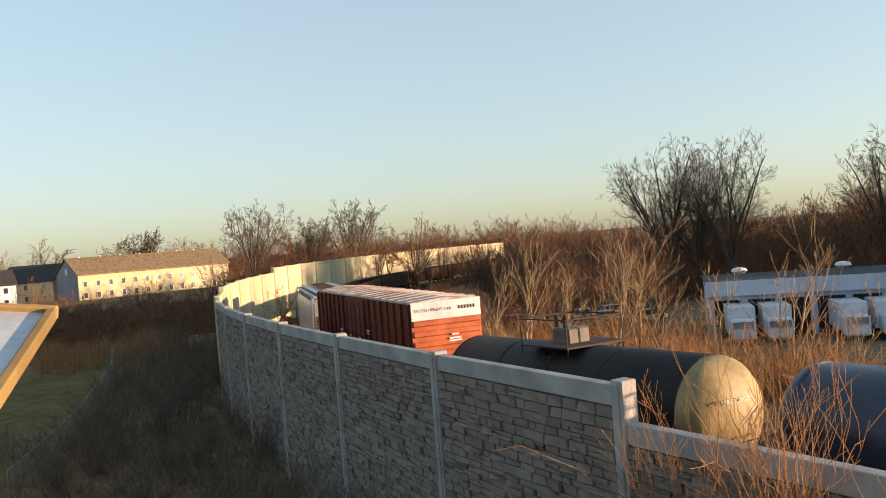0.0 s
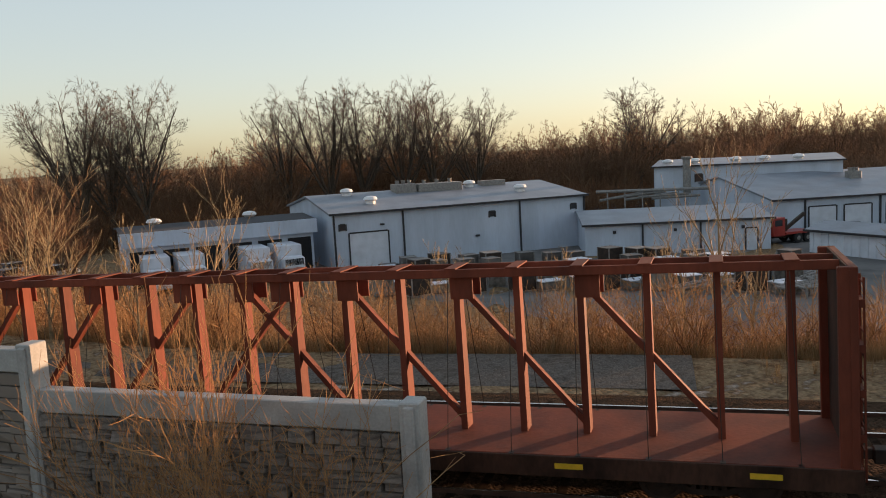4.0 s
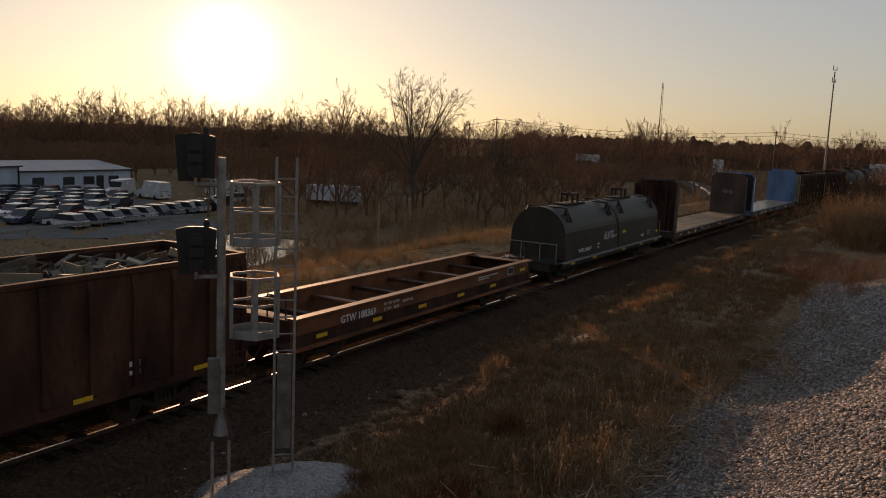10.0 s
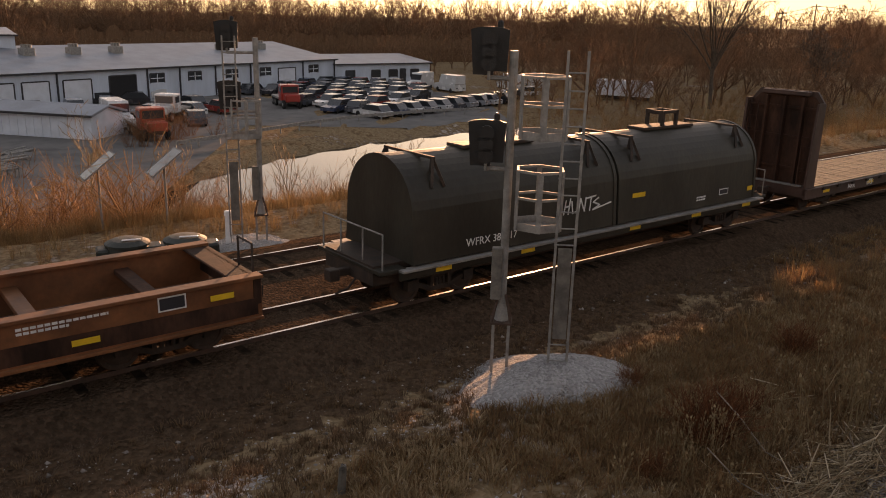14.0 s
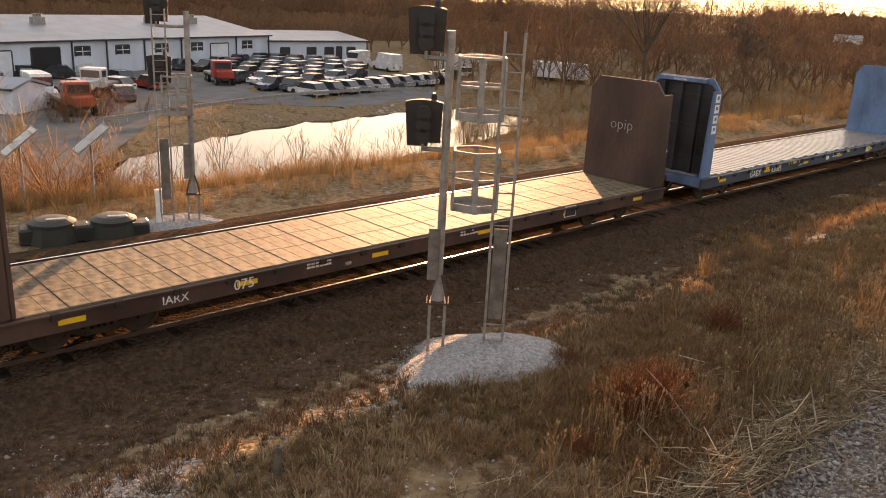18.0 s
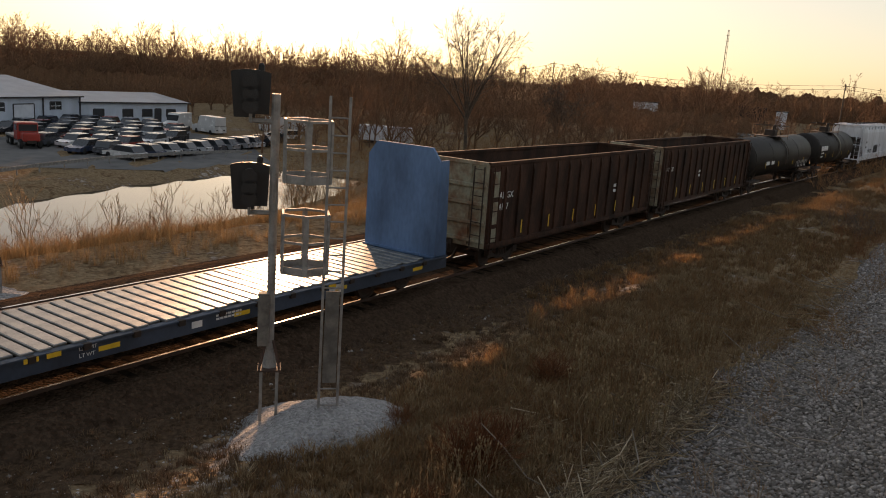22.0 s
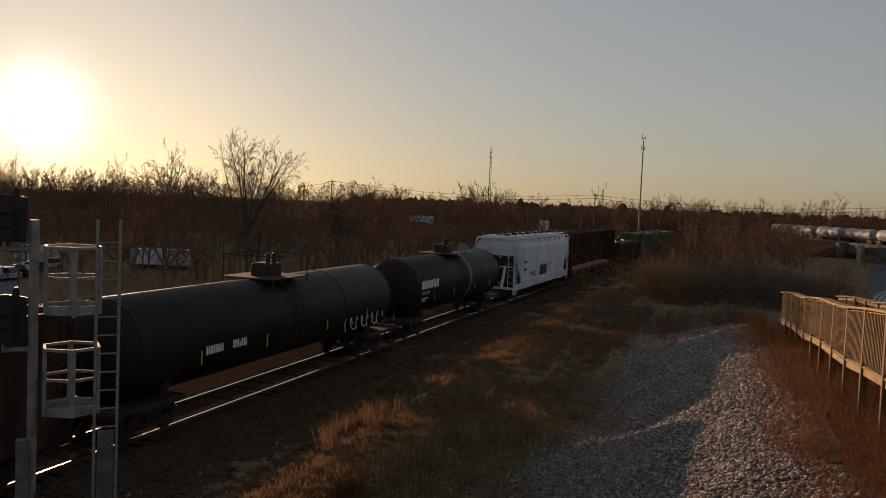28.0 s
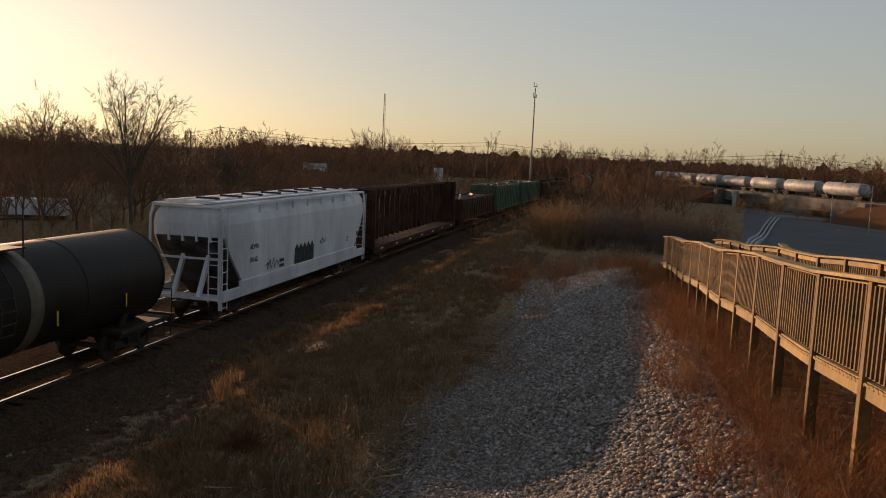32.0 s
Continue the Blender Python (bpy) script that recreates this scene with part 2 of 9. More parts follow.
def rod(bm, a, b, r, seg=6, r2=None):
    a, b = Vector(a), Vector(b)
    d = b - a
    q = d.to_track_quat("Z", "Y").to_matrix().to_4x4()
    bmesh.ops.create_cone(bm, cap_ends=True, segments=seg, radius1=r, radius2=r if r2 is None else r2, depth=d.length, matrix=Matrix.Translation((a + b) / 2) @ q)
    return bm


def prism(pts, x0, x1):
    """The outline pts (y, z) drawn out along x."""
    bm = bmesh.new()
    a = [bm.verts.new((x0, y, z)) for y, z in pts]
    b = [bm.verts.new((x1, y, z)) for y, z in pts]
    n = len(pts)
    for i in range(n):
        bm.faces.new((a[i], a[(i + 1) % n], b[(i + 1) % n], b[i]))
    bm.faces.new(a[::-1])
    bm.faces.new(b)
    bmesh.ops.recalc_face_normals(bm, faces=bm.faces)
    return bm


def lathe(prof, seg=24, axis="x"):
    """A body of revolution: prof rows of (along, radius)."""
    bm = bmesh.new()
    rings = []
    for a, r in prof:
        ring = []
        for i in range(seg):
            t = 2 * math.pi * i / seg
            c, s = r * math.cos(t), r * math.sin(t)
            ring.append(bm.verts.new((a, c, s) if axis == "x" else (c, s, a)))
        rings.append(ring)
    for p, q in zip(rings, rings[1:]):
        for i in range(seg):
            bm.faces.new((p[i], p[(i + 1) % seg], q[(i + 1) % seg], q[i]))
    bm.faces.new(rings[0][::-1])
    bm.faces.new(rings[-1])
    bmesh.ops.recalc_face_normals(bm, faces=bm.faces)
    return bm


def shift(bm, x=0, y=0, z=0, rot=None):
    bmesh.ops.transform(bm, matrix=pose(x, y, z, *(rot or (0, 0, 0))), verts=bm.verts)
    return bm


def letters(text, size, m, bold=0.0):
    """Raised lettering as a bmesh, its lower left at the pose m."""
    cu = bpy.data.curves.new("letters", "FONT")
    cu.body, cu.size, cu.extrude, cu.offset = text, size, 0.004, bold
    cu.resolution_u = 2
    ob = bpy.data.objects.new("letters", cu)
    scene.collection.objects.link(ob)
    me = bpy.data.meshes.new_from_object(ob.evaluated_get(bpy.context.evaluated_depsgraph_get()))
    bm = bmesh.new()
    bm.from_mesh(me)
    bmesh.ops.transform(bm, matrix=m, verts=bm.verts)
    bpy.data.objects.remove(ob)
    bpy.data.curves.remove(cu)
    bpy.data.meshes.remove(me)
    return bm


def empty(name, label="", category="", group="", m=None):
    ob = new(name)
    ob.empty_display_size = 0.3
    if m is not None:
        ob.matrix_world = m
    return tagged(ob, label, category, group)


def soup(name, verts, faces, material, label, kind="stuff", category="", parent=None, smooth=False):
    me = bpy.data.meshes.new(name)
    me.from_pydata(verts, [], faces)
    me.materials.append(material)
    me.update()
    ob = new(name, me)
    if parent is not None:
        ob.parent = parent
        return tagged(ob, label)
    return tagged(ob, label, category or name.replace("_", " "), kind=kind)


# ---- the line: a straight, then a bend to the right with a light downgrade ----
NX, NY = 0.825, 0.565          # away from the lookout, across the track
DX, DY = 0.565, -0.825         # along the track, against the train's way
OFF, RAD = 16.45, 140.0
CX, CY = NX * (OFF + RAD), NY * (OFF + RAD)


def grade(s):
    return 0.0 if s > 0 else -0.6 * (1 - math.cos(math.pi * min(1.0, -s / 30.0))) / 2


def track(s, side=0.0):
    """The point on the track's centre line s metres along it, moved side metres away from the lookout."""
    if s < 0:
        a = -s / RAD
        r = RAD - side
        c, k = math.cos(a), math.sin(a)
        return Vector((CX - NX * r * c - DX * r * k, CY - NY * r * c - DY * r * k, grade(s)))
    o = OFF + side - (max(0.0, s - 40.0) ** 2) / 3200.0
    return Vector((NX * o + DX * s, NY * o + DY * s, 0.0))


def heading(s, side=0.0):
    """Degrees about z by which the train's way turns from +x."""
    d = track(s - 0.5, side) - track(s + 0.5, side)
    return math.degrees(math.atan2(d.y, d.x))


def along(s, side, z=0.0):
    p = track(s, side)
    return pose(p.x, p.y, p.z + z, 0, 0, heading(s, side))


def local(x, y):
    """(s, side) of a place."""
    s, o = x * DX + y * DY, x * NX + y * NY
    if s >= 0:
        return s, o - OFF + (max(0.0, s - 40.0) ** 2) / 3200.0
    vx, vy = x - CX, y - CY
    a = math.atan2(-(vx * DX + vy * DY), -(vx * NX + vy * NY))
    return -a * RAD, RAD - math.hypot(vx, vy)


def smooth01(a, b, x):
    t = min(1.0, max(0.0, (x - a) / (b - a)))
    return t * t * (3 - 2 * t)


# the lookout's gravel bank: a line along its crest, and across it towards the track
RX, RY, FX, FY, GX, GY = 3.57, -9.87, 0.588, -0.809, 0.809, 0.588


def bank(a, b):
    return RX + FX * a + GX * b, RY + FY * a + GY * b


POND = [(49, 16), (59.3, 12.5), (66.8, 8.6), (75.1, 2), (84.8, -8.4), (90, -16), (84, -24), (74, -19), (63, -10), (56, -3), (51, 5), (47, 12)]


def pond_depth(x, y):
    """Positive inside the pond, metres from its edge."""
    inside, dist = False, 1e9
    n = len(POND)
    for i in range(n):
        (x1, y1), (x2, y2) = POND[i], POND[(i + 1) % n]
        if (y1 > y) != (y2 > y) and x < (x2 - x1) * (y - y1) / (y2 - y1) + x1:
            inside = not inside
        t = max(0, min(1, ((x - x1) * (x2 - x1) + (y - y1) * (y2 - y1)) / ((x2 - x1) ** 2 + (y2 - y1) ** 2)))
        dist = min(dist, math.hypot(x - x1 - t * (x2 - x1), y - y1 - t * (y2 - y1)))
    return dist if inside else -dist


def ground_z(x, y):
    s, q = local(x, y)
    if math.hypot(x, y) > 420:
        return -3.0
    if q >= 0:
        low = -4.0 + 2.0 * smooth01(70, 160, s)
        z = -0.45 + (low + 0.45) * smooth01(11.5, 19.5, q)
        if s > -40 and 20 < q < 90 and -20 < s < 70:
            d = pond_depth(x, y)
            z -= 1.3 * smooth01(-1.5, 2.5, d)
        base = grade(s) * (1 - smooth01(8, 18, q)) + z
    else:
        right = -0.62 + 0.5 * smooth01(-4.2, -6.5, q) * smooth01(0, 6, s)
        left = -1.7
        base = right + (left - right) * smooth01(3, -6, s) * smooth01(-3.0, -5.8, q)
        base = base + grade(s) * (1 - smooth01(3, 6, -q))
        a, b = (x - RX) * FX + (y - RY) * FY, (x - RX) * GX + (y - RY) * GY
        ridge = max(0.6, 3.77 - 0.051 * a) * smooth01(-27, -15, a) * (1 - 0.8 * smooth01(26, 50, a))
        bank = ridge * (1 - smooth01(0.4, 7.0, b)) * (1 - smooth01(9, 22, -b))
        base = max(base, bank - 0.2 + 0.0) if bank > 0.05 else base
        base -= 3.2 * smooth01(9, 24, -b) * smooth01(18, 40, a)
    base += 0.10 * noise.noise(Vector((x * 0.35, y * 0.35, 0.0))) * smooth01(2.5, 5, abs(q - 2)) 
    return base

# ---- the setting ----
def sheet(name, rows, material, label, category, lift=0.0, zf=None):
    """A draped strip or patch: rows of lists of (x, y)."""
    verts, faces = [], []
    for row in rows:
        verts += [(x, y, (zf or ground_z)(x, y) + lift) for x, y in row]
    n = len(rows[0])
    for i in range(len(rows) - 1):
        for j in range(n - 1):
            a = i * n + j
            faces.append((a, a + 1, a + n + 1, a + n))
    ob = soup(name, verts, faces, material, label, "structure", category, smooth=True)
    ob.data.polygons.foreach_set("use_smooth", [True] * len(faces))
    return ob


def earth_mat(name, cols, scale, rough=0.95, bump=0.5, stones=0.0):
    m = bpy.data.materials.new(name)
    m.use_nodes = True
    N, L = m.node_tree.nodes, m.node_tree.links
    b = N["Principled BSDF"]
    b.inputs["Roughness"].default_value, b.inputs["Specular IOR Level"].default_value = rough, 0.0
    g = N.new("ShaderNodeNewGeometry")
    n1, n2, n3 = (N.new("ShaderNodeTexNoise") for _ in range(3))
    for n, s, d in ((n1, scale, 6), (n2, scale * 9, 5), (n3, scale * 50, 3)):
        n.inputs["Scale"].default_value, n.inputs["Detail"].default_value = s, d
        L.new(g.outputs["Position"], n.inputs[0])
    ad = N.new("ShaderNodeMath")
    ad.operation = "ADD"
    md = N.new("ShaderNodeMath")
    md.operation, md.inputs[1].default_value = "MULTIPLY", 0.5
    L.new(n1.outputs[0], ad.inputs[0])
    L.new(n2.outputs[0], ad.inputs[1])
    L.new(ad.outputs[0], md.inputs[0])
    r = N.new("ShaderNodeValToRGB")
    el = r.color_ramp.elements
    k = len(cols)
    el[0].position, el[-1].position = 0.34, 0.66
    el[0].color, el[-1].color = (*cols[0], 1), (*cols[-1], 1)
    for i, c in enumerate(cols[1:-1]):
        e = el.new(0.34 + 0.32 * (i + 1) / (k - 1))
        e.color = (*c, 1)
    L.new(md.outputs[0], r.inputs[0])
    out = r.outputs[0]
    hgt = n3.outputs[0]
    if stones:
        v = N.new("ShaderNodeTexVoronoi")
        v.inputs["Scale"].default_value = stones
        L.new(g.outputs["Position"], v.inputs["Vector"])
        mx = N.new("ShaderNodeMix")
        mx.data_type, mx.blend_type, mx.inputs[0].default_value = "RGBA", "MULTIPLY", 0.75
        bw = N.new("ShaderNodeRGBToBW")
        L.new(v.outputs["Color"], bw.inputs[0])
        mr = N.new("ShaderNodeMapRange")
        mr.inputs["To Min"].default_value, mr.inputs["To Max"].default_value = 0.45, 1.35
        L.new(bw.outputs[0], mr.inputs[0])
        L.new(out, mx.inputs["A"])
        L.new(mr.outputs[0], mx.inputs["B"])
        out = mx.outputs["Result"]
        iv = N.new("ShaderNodeMath")
        iv.operation, iv.inputs[0].default_value = "SUBTRACT", 1.0
        L.new(v.outputs["Distance"], iv.inputs[1])
        hgt = iv.outputs[0]
    L.new(out, b.inputs["Base Color"])
    bp = N.new("ShaderNodeBump")
    bp.inputs["Strength"].default_value, bp.inputs["Distance"].default_value = bump, 0.06
    L.new(hgt, bp.inputs["Height"])
    L.new(bp.outputs[0], b.inputs["Normal"])
    MATS[name] = m
    return m


EARTH = earth_mat("dry_grass_earth", [(0.11, 0.068, 0.040), (0.20, 0.13, 0.076), (0.27, 0.19, 0.115), (0.17, 0.11, 0.066), (0.36, 0.31, 0.265)], 0.22, stones=9.0, bump=0.8)
GRAVEL = earth_mat("crushed_limestone", [(0.10, 0.09, 0.082), (0.17, 0.155, 0.14), (0.13, 0.118, 0.106)], 0.4, stones=15.0, bump=1.0)
BALLAST = earth_mat("dark_ballast", [(0.040, 0.025, 0.017), (0.082, 0.053, 0.036), (0.056, 0.037, 0.025)], 0.6, stones=14.0, bump=1.0)
PATHDIRT = earth_mat("gravel_service_path", [(0.085, 0.072, 0.06), (0.15, 0.13, 0.112), (0.115, 0.098, 0.084)], 0.3, stones=16.0, bump=0.5)
LAWN = earth_mat("winter_lawn", [(0.09, 0.078, 0.032), (0.15, 0.115, 0.055), (0.19, 0.145, 0.075)], 0.12)
PALEGRAVEL = earth_mat("pale_signal_gravel", [(0.27, 0.26, 0.255), (0.37, 0.36, 0.35), (0.32, 0.31, 0.305)], 0.8, stones=22.0, bump=0.8)
LOT = earth_mat("worn_yard_paving", [(0.10, 0.098, 0.095), (0.155, 0.15, 0.145), (0.19, 0.182, 0.172)], 0.07, bump=0.2)


def polar_ground():
    radii = [0.0] + [1.5 * 1.062 ** i for i in range(125)]
    rows = []
    for r in radii:
        rows.append([(r * math.sin(2 * math.pi * k / 400), r * math.cos(2 * math.pi * k / 400)) for k in range(401)])
    ob = sheet("ground", rows, EARTH, "dry brown grass and earth beside the railway line", "ground")
    return ob


polar_ground()

# track bed, sleepers and rails; the second track runs 4.3 m behind
S0, S1 = -230.0, 330.0


def bed(name, prof, material, label, s0=S0, s1=S1, step=4.0, category="track bed"):
    n = int((s1 - s0) / step)
    verts, faces = [], []
    k = len(prof)
    for i in range(n + 1):
        s = s0 + (s1 - s0) * i / n
        for side, z in prof:
            p = track(s, side)
            verts.append((p.x, p.y, p.z + z))
    for i in range(n):
        for j in range(k - 1):
            a = i * k + j
            faces.append((a, a + k, a + k + 1, a + 1))
    return soup(name, verts, faces, material, label, "structure", category)


bed("track_bed", [(-2.7, -0.75), (-1.6, -0.10), (5.9, -0.10), (7.6, -0.5)], BALLAST, "dark stone ballast under two railway tracks")
bed("service_path", [(8.0, -0.42), (9.0, -0.40), (11.4, -0.40), (12.2, -0.46)], PATHDIRT, "grey gravel service path beside the far track", -90, 1)


CINDER = earth_mat("cinder_soil", [(0.055, 0.035, 0.023), (0.105, 0.066, 0.042), (0.075, 0.048, 0.031)], 0.5, stones=11.0, bump=1.0)


def verge(s0, s1, sgn, q0, q1, step=0.22):
    """Dark cinder soil beside the ballast, with a ragged outer edge."""
    rows = []
    n = int((s1 - s0) / step)
    for i in range(n + 1):
        s = s0 + (s1 - s0) * i / n
        w = q1 + 1.1 * noise.noise(Vector((s * 0.23, 3.0, sgn))) + 0.5 * noise.noise(Vector((s * 0.9, 8.0, sgn))) + 0.55 * noise.noise(Vector((s * 3.1, 5.0, sgn)))
        rows.append([track(s, sgn * (q0 + (w - q0) * j / 6)).xy for j in range(7)])
    sheet("cinder_verge", rows, CINDER, "dark cinder soil beside the ballast", "soil", 0.018)


verge(-8, 90, -1, 2.2, 4.1)


def rails(side, name):
    t = empty(name, "pair of worn steel rails on dark wooden sleepers", "railway track")
    t["kind"] = "structure"
    for k in (-0.752, 0.752):
        c = side + k
        ob = bed("rail", [(c - 0.037, -0.16), (c - 0.037, 0.0), (c + 0.037, 0.0), (c + 0.037, -0.16)], RAIL, "")
        ob.parent = t
        ob.data.materials.append(RAILSIDE)
        for i, p in enumerate(ob.data.polygons):
            p.material_index = 0 if i % 3 == 1 else 1
        for key in ("kind", "category", "label"):
            if key in ob:
                del ob[key]
        ob["label"] = "bright running surface, rusted sides"
    bm = B(((0, 0, -0.155), (0.22, 2.6, 0.16)), bevel=0.015)
    me = bpy.data.meshes.new("sleeper")
    bm.to_mesh(me)
    bm.free()
    me.materials.append(TIE)
    rng = random.Random(3)
    s = -25.0
    while s < 130:
        o = new("sleeper", me)
        o.parent = t
        o.matrix_basis = along(s, side) @ pose(0, rng.uniform(-0.06, 0.06), rng.uniform(-0.045, -0.012), 0, 0, rng.uniform(-1.5, 1.5))
        s += 0.56 if s < 60 else 1.1
    return t


rails(0.0, "near_track")
rails(4.3, "far_track")

# pond
verts = [(x, y, -4.62) for x, y in POND]
WATER = bpy.data.materials.new("pond_water")
WATER.use_nodes = True
wb = WATER.node_tree.nodes["Principled BSDF"]
wb.inputs["Base Color"].default_value = (0.02, 0.025, 0.025, 1)
wb.inputs["Roughness"].default_value = 0.04
wb.inputs["IOR"].default_value = 1.33
wnz = WATER.node_tree.nodes.new("ShaderNodeTexNoise")
wnz.inputs["Scale"].default_value = 1.2
wbp = WATER.node_tree.nodes.new("ShaderNodeBump")
wbp.inputs["Strength"].default_value, wbp.inputs["Distance"].default_value = 0.05, 0.02
WATER.node_tree.links.new(wnz.outputs[0], wbp.inputs["Height"])
WATER.node_tree.links.new(wbp.outputs[0], wb.inputs["Normal"])
soup("pond", [(60 + (x - 60) * 1.04, 1 + (y - 1) * 1.04, -4.62) for x, y in POND], [list(range(len(POND)))], WATER, "still pond reflecting the evening sky", "structure", "pond")


# ---- noise wall along the outside of the bend ----
WALL_SIDE = -6.1
PANEL = 6.5


def wall_side(s):
    return WALL_SIDE - 1.2 * smooth01(-15, -55, s)


def noise_wall():
    wall = empty("wall_noise", "grey stone-pattern precast noise wall with concrete posts", "noise wall")
    wall["kind"] = "structure"
    rng = random.Random(11)
    stones = {}
    for i in range(14):
        bm = bmesh.new()
        box(bm, (0, 0, 0), (1, 0.07, 1))
        for v in bm.verts:
            v.co += Vector((rng.uniform(-0.02, 0.02), rng.uniform(-0.03, 0.03), rng.uniform(-0.02, 0.02)))
        bmesh.ops.bevel(bm, geom=list(bm.edges), offset=0.03, segments=1, affect="EDGES")
        me = bpy.data.meshes.new("block")
        bm.to_mesh(me)
        bm.free()
        me.materials.append(STONE)
        stones[i] = me
    s = -3.2
    joints = []
    while s > -190:
        joints.append(s)
        s -= PANEL * (RAD / (RAD - WALL_SIDE)) if s < 0 else PANEL
    far_rest = [[], []]
    n_blocks = 0
    for i, (a, b) in enumerate(zip(joints, joints[1:])):
        top = 3.56 if i == 0 else (4.2 if i < 9 else (4.55 if i < 14 else 5.1))
        base = -2.1
        pa, pb = track(a, wall_side(a)), track(b, wall_side(b))
        d = pb - pa
        w = math.hypot(d.x, d.y)
        m = pose((pa.x + pb.x) / 2, (pa.y + pb.y) / 2, 0, 0, 0, math.degrees(math.atan2(d.y, d.x)))
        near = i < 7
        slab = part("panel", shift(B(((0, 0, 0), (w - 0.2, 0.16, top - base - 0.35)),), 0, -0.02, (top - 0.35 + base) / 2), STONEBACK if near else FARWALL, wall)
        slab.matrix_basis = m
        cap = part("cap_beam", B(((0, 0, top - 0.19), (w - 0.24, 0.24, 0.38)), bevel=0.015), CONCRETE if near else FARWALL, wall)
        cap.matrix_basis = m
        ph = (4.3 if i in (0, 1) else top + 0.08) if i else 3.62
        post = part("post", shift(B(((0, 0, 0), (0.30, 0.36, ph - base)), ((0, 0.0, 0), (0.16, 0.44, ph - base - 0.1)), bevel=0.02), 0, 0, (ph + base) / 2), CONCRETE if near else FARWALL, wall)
        post.matrix_basis = pose(pa.x, pa.y, 0, 0, 0, math.degrees(math.atan2(d.y, d.x)))
        if i < 8:
            z = top - 0.40
            while z > base + 0.5:
                h = rng.choice((0.13, 0.17, 0.21))
                x = -w / 2 + 0.16
                while x < w / 2 - 0.2:
                    l = min(rng.uniform(0.22, 0.58), w / 2 - 0.14 - x)
                    hh = h if rng.random() < 0.85 else h * 0.5
                    for zz in ([z - h / 2] if hh == h else [z - h / 4, z - 3 * h / 4]):
                        mm = m @ Matrix.Translation((x + l / 2, 0.08 + rng.uniform(0, 0.04), zz)) @ Matrix.Diagonal((l - 0.015, 1.1 + rng.uniform(-0.1, 0.6), hh - 0.014, 1))
                        if n_blocks < 300 and i < 2:
                            o = new("block", stones[rng.randrange(14)])
                            o.parent = wall
                            o.matrix_basis = mm
                            n_blocks += 1
                        else:
                            me = stones[rng.randrange(14)]
                            k = len(far_rest[0])
                            far_rest[0].extend([tuple(mm @ v.co) for v in me.vertices])
                            far_rest[1].extend([tuple(k + q for q in p.vertices) for p in me.polygons])
                    x += l
                z -= h
    o = soup("block_courses", far_rest[0], far_rest[1], STONE_ISL, "", parent=wall)
    o["kind"] = "stuff"
    return wall


STONE_ISL = island_mat("cast_stone_blocks", [(0.165, 0.136, 0.115), (0.205, 0.172, 0.148), (0.235, 0.198, 0.17), (0.185, 0.153, 0.128)], 0.95)
noise_wall()

# ---- railway cars: x is the train's way, +y the lookout's side, z = 0 the rail top ----
SHARED = {}


def shared(name, make, material):
    if name not in SHARED:
        bm = make()
        me = bpy.data.meshes.new(name)
        bm.to_mesh(me)
        bm.free()
        me.materials.append(material)
        SHARED[name] = me
    return SHARED[name]


def wheel_bm():
    bm = lathe([(-0.07, 0.42), (-0.045, 0.455), (-0.04, 0.42), (0.06, 0.415), (0.06, 0.34), (0.03, 0.32), (0.03, 0.12), (0.07, 0.10)], 18)
    bmesh.ops.rotate(bm, matrix=Matrix.Rotation(math.pi / 2, 3, "Z"), verts=bm.verts)
    return bm


def side_frame_bm():
    bm = bmesh.new()
    box(bm, (0, 0, 0.72), (1.5, 0.12, 0.12))
    box(bm, (0, 0, 0.33), (0.7, 0.12, 0.12))
    for k in (-1, 1):
        bar(bm, (k * 0.3, 0, 0.33), (k * 0.85, 0, 0.55), 0.12)
        box(bm, (k * 0.9, 0, 0.52), (0.3, 0.2, 0.26))
        box(bm, (k * 0.28, 0, 0.52), (0.1, 0.14, 0.36))
    for k in (-0.12, 0, 0.12):
        rod(bm, (k, 0.02, 0.38), (k, 0.02, 0.6), 0.05, 8)
    return bm


def truck(car, x):
    t = new("truck", shared("bolster", lambda: B(((0, 0, 0.62), (0.36, 2.0, 0.25)), ((-0.9, 0, 0.42), (0.14, 1.5, 0.14)), ((0.9, 0, 0.42), (0.14, 1.5, 0.14))), SOOT))
    t.parent = car
    t.location = (x, 0, 0)
    for k in (-1, 1):
        f = new("side_frame", shared("side_frame", side_frame_bm, SOOT))
        f.parent, f.location = t, (0, k * 1.0, 0)
        for j in (-0.9, 0.9):
            w = new("wheel", shared("wheel", wheel_bm, SOOT))
            w.parent, w.location, w.rotation_euler = t, (j, k * 0.752, 0.42), (0, 0, 0 if k > 0 else math.pi)


def coupler(car, L):
    for k in (-1, 1):
        bm = B(((k * (L / 2 + 0.05), 0, 0.85), (0.9, 0.16, 0.2)), ((k * (L / 2 + 0.5), 0.06, 0.85), (0.28, 0.3, 0.28)), bevel=0.02)
        part("coupler", bm, SOOT, car)
        bm = bmesh.new()
        pts = [(k * (L / 2 - 0.1), 0.3, 0.8), (k * (L / 2 + 0.2), 0.3, 0.5), (k * (L / 2 + 0.55), 0.28, 0.42)]
        for a, b in zip(pts, pts[1:]):
            rod(bm, a, b, 0.03)
        part("brake_hose", bm, SOOT, car)


FACE = lambda x, z, y: pose(x, y, z, 90, 0, 180)


def sign(car, text, size, x, z, y, material=None, bold=0.0, label=""):
    return part("lettering", letters(text, size, FACE(x, z, y), bold), material or WHITEPAINT, car, label)


def patch(car, x, z, w, h, y, material, name="marking", label=""):
    return part(name, B(((x, y, z), (w, 0.006, h))), material, car, label)


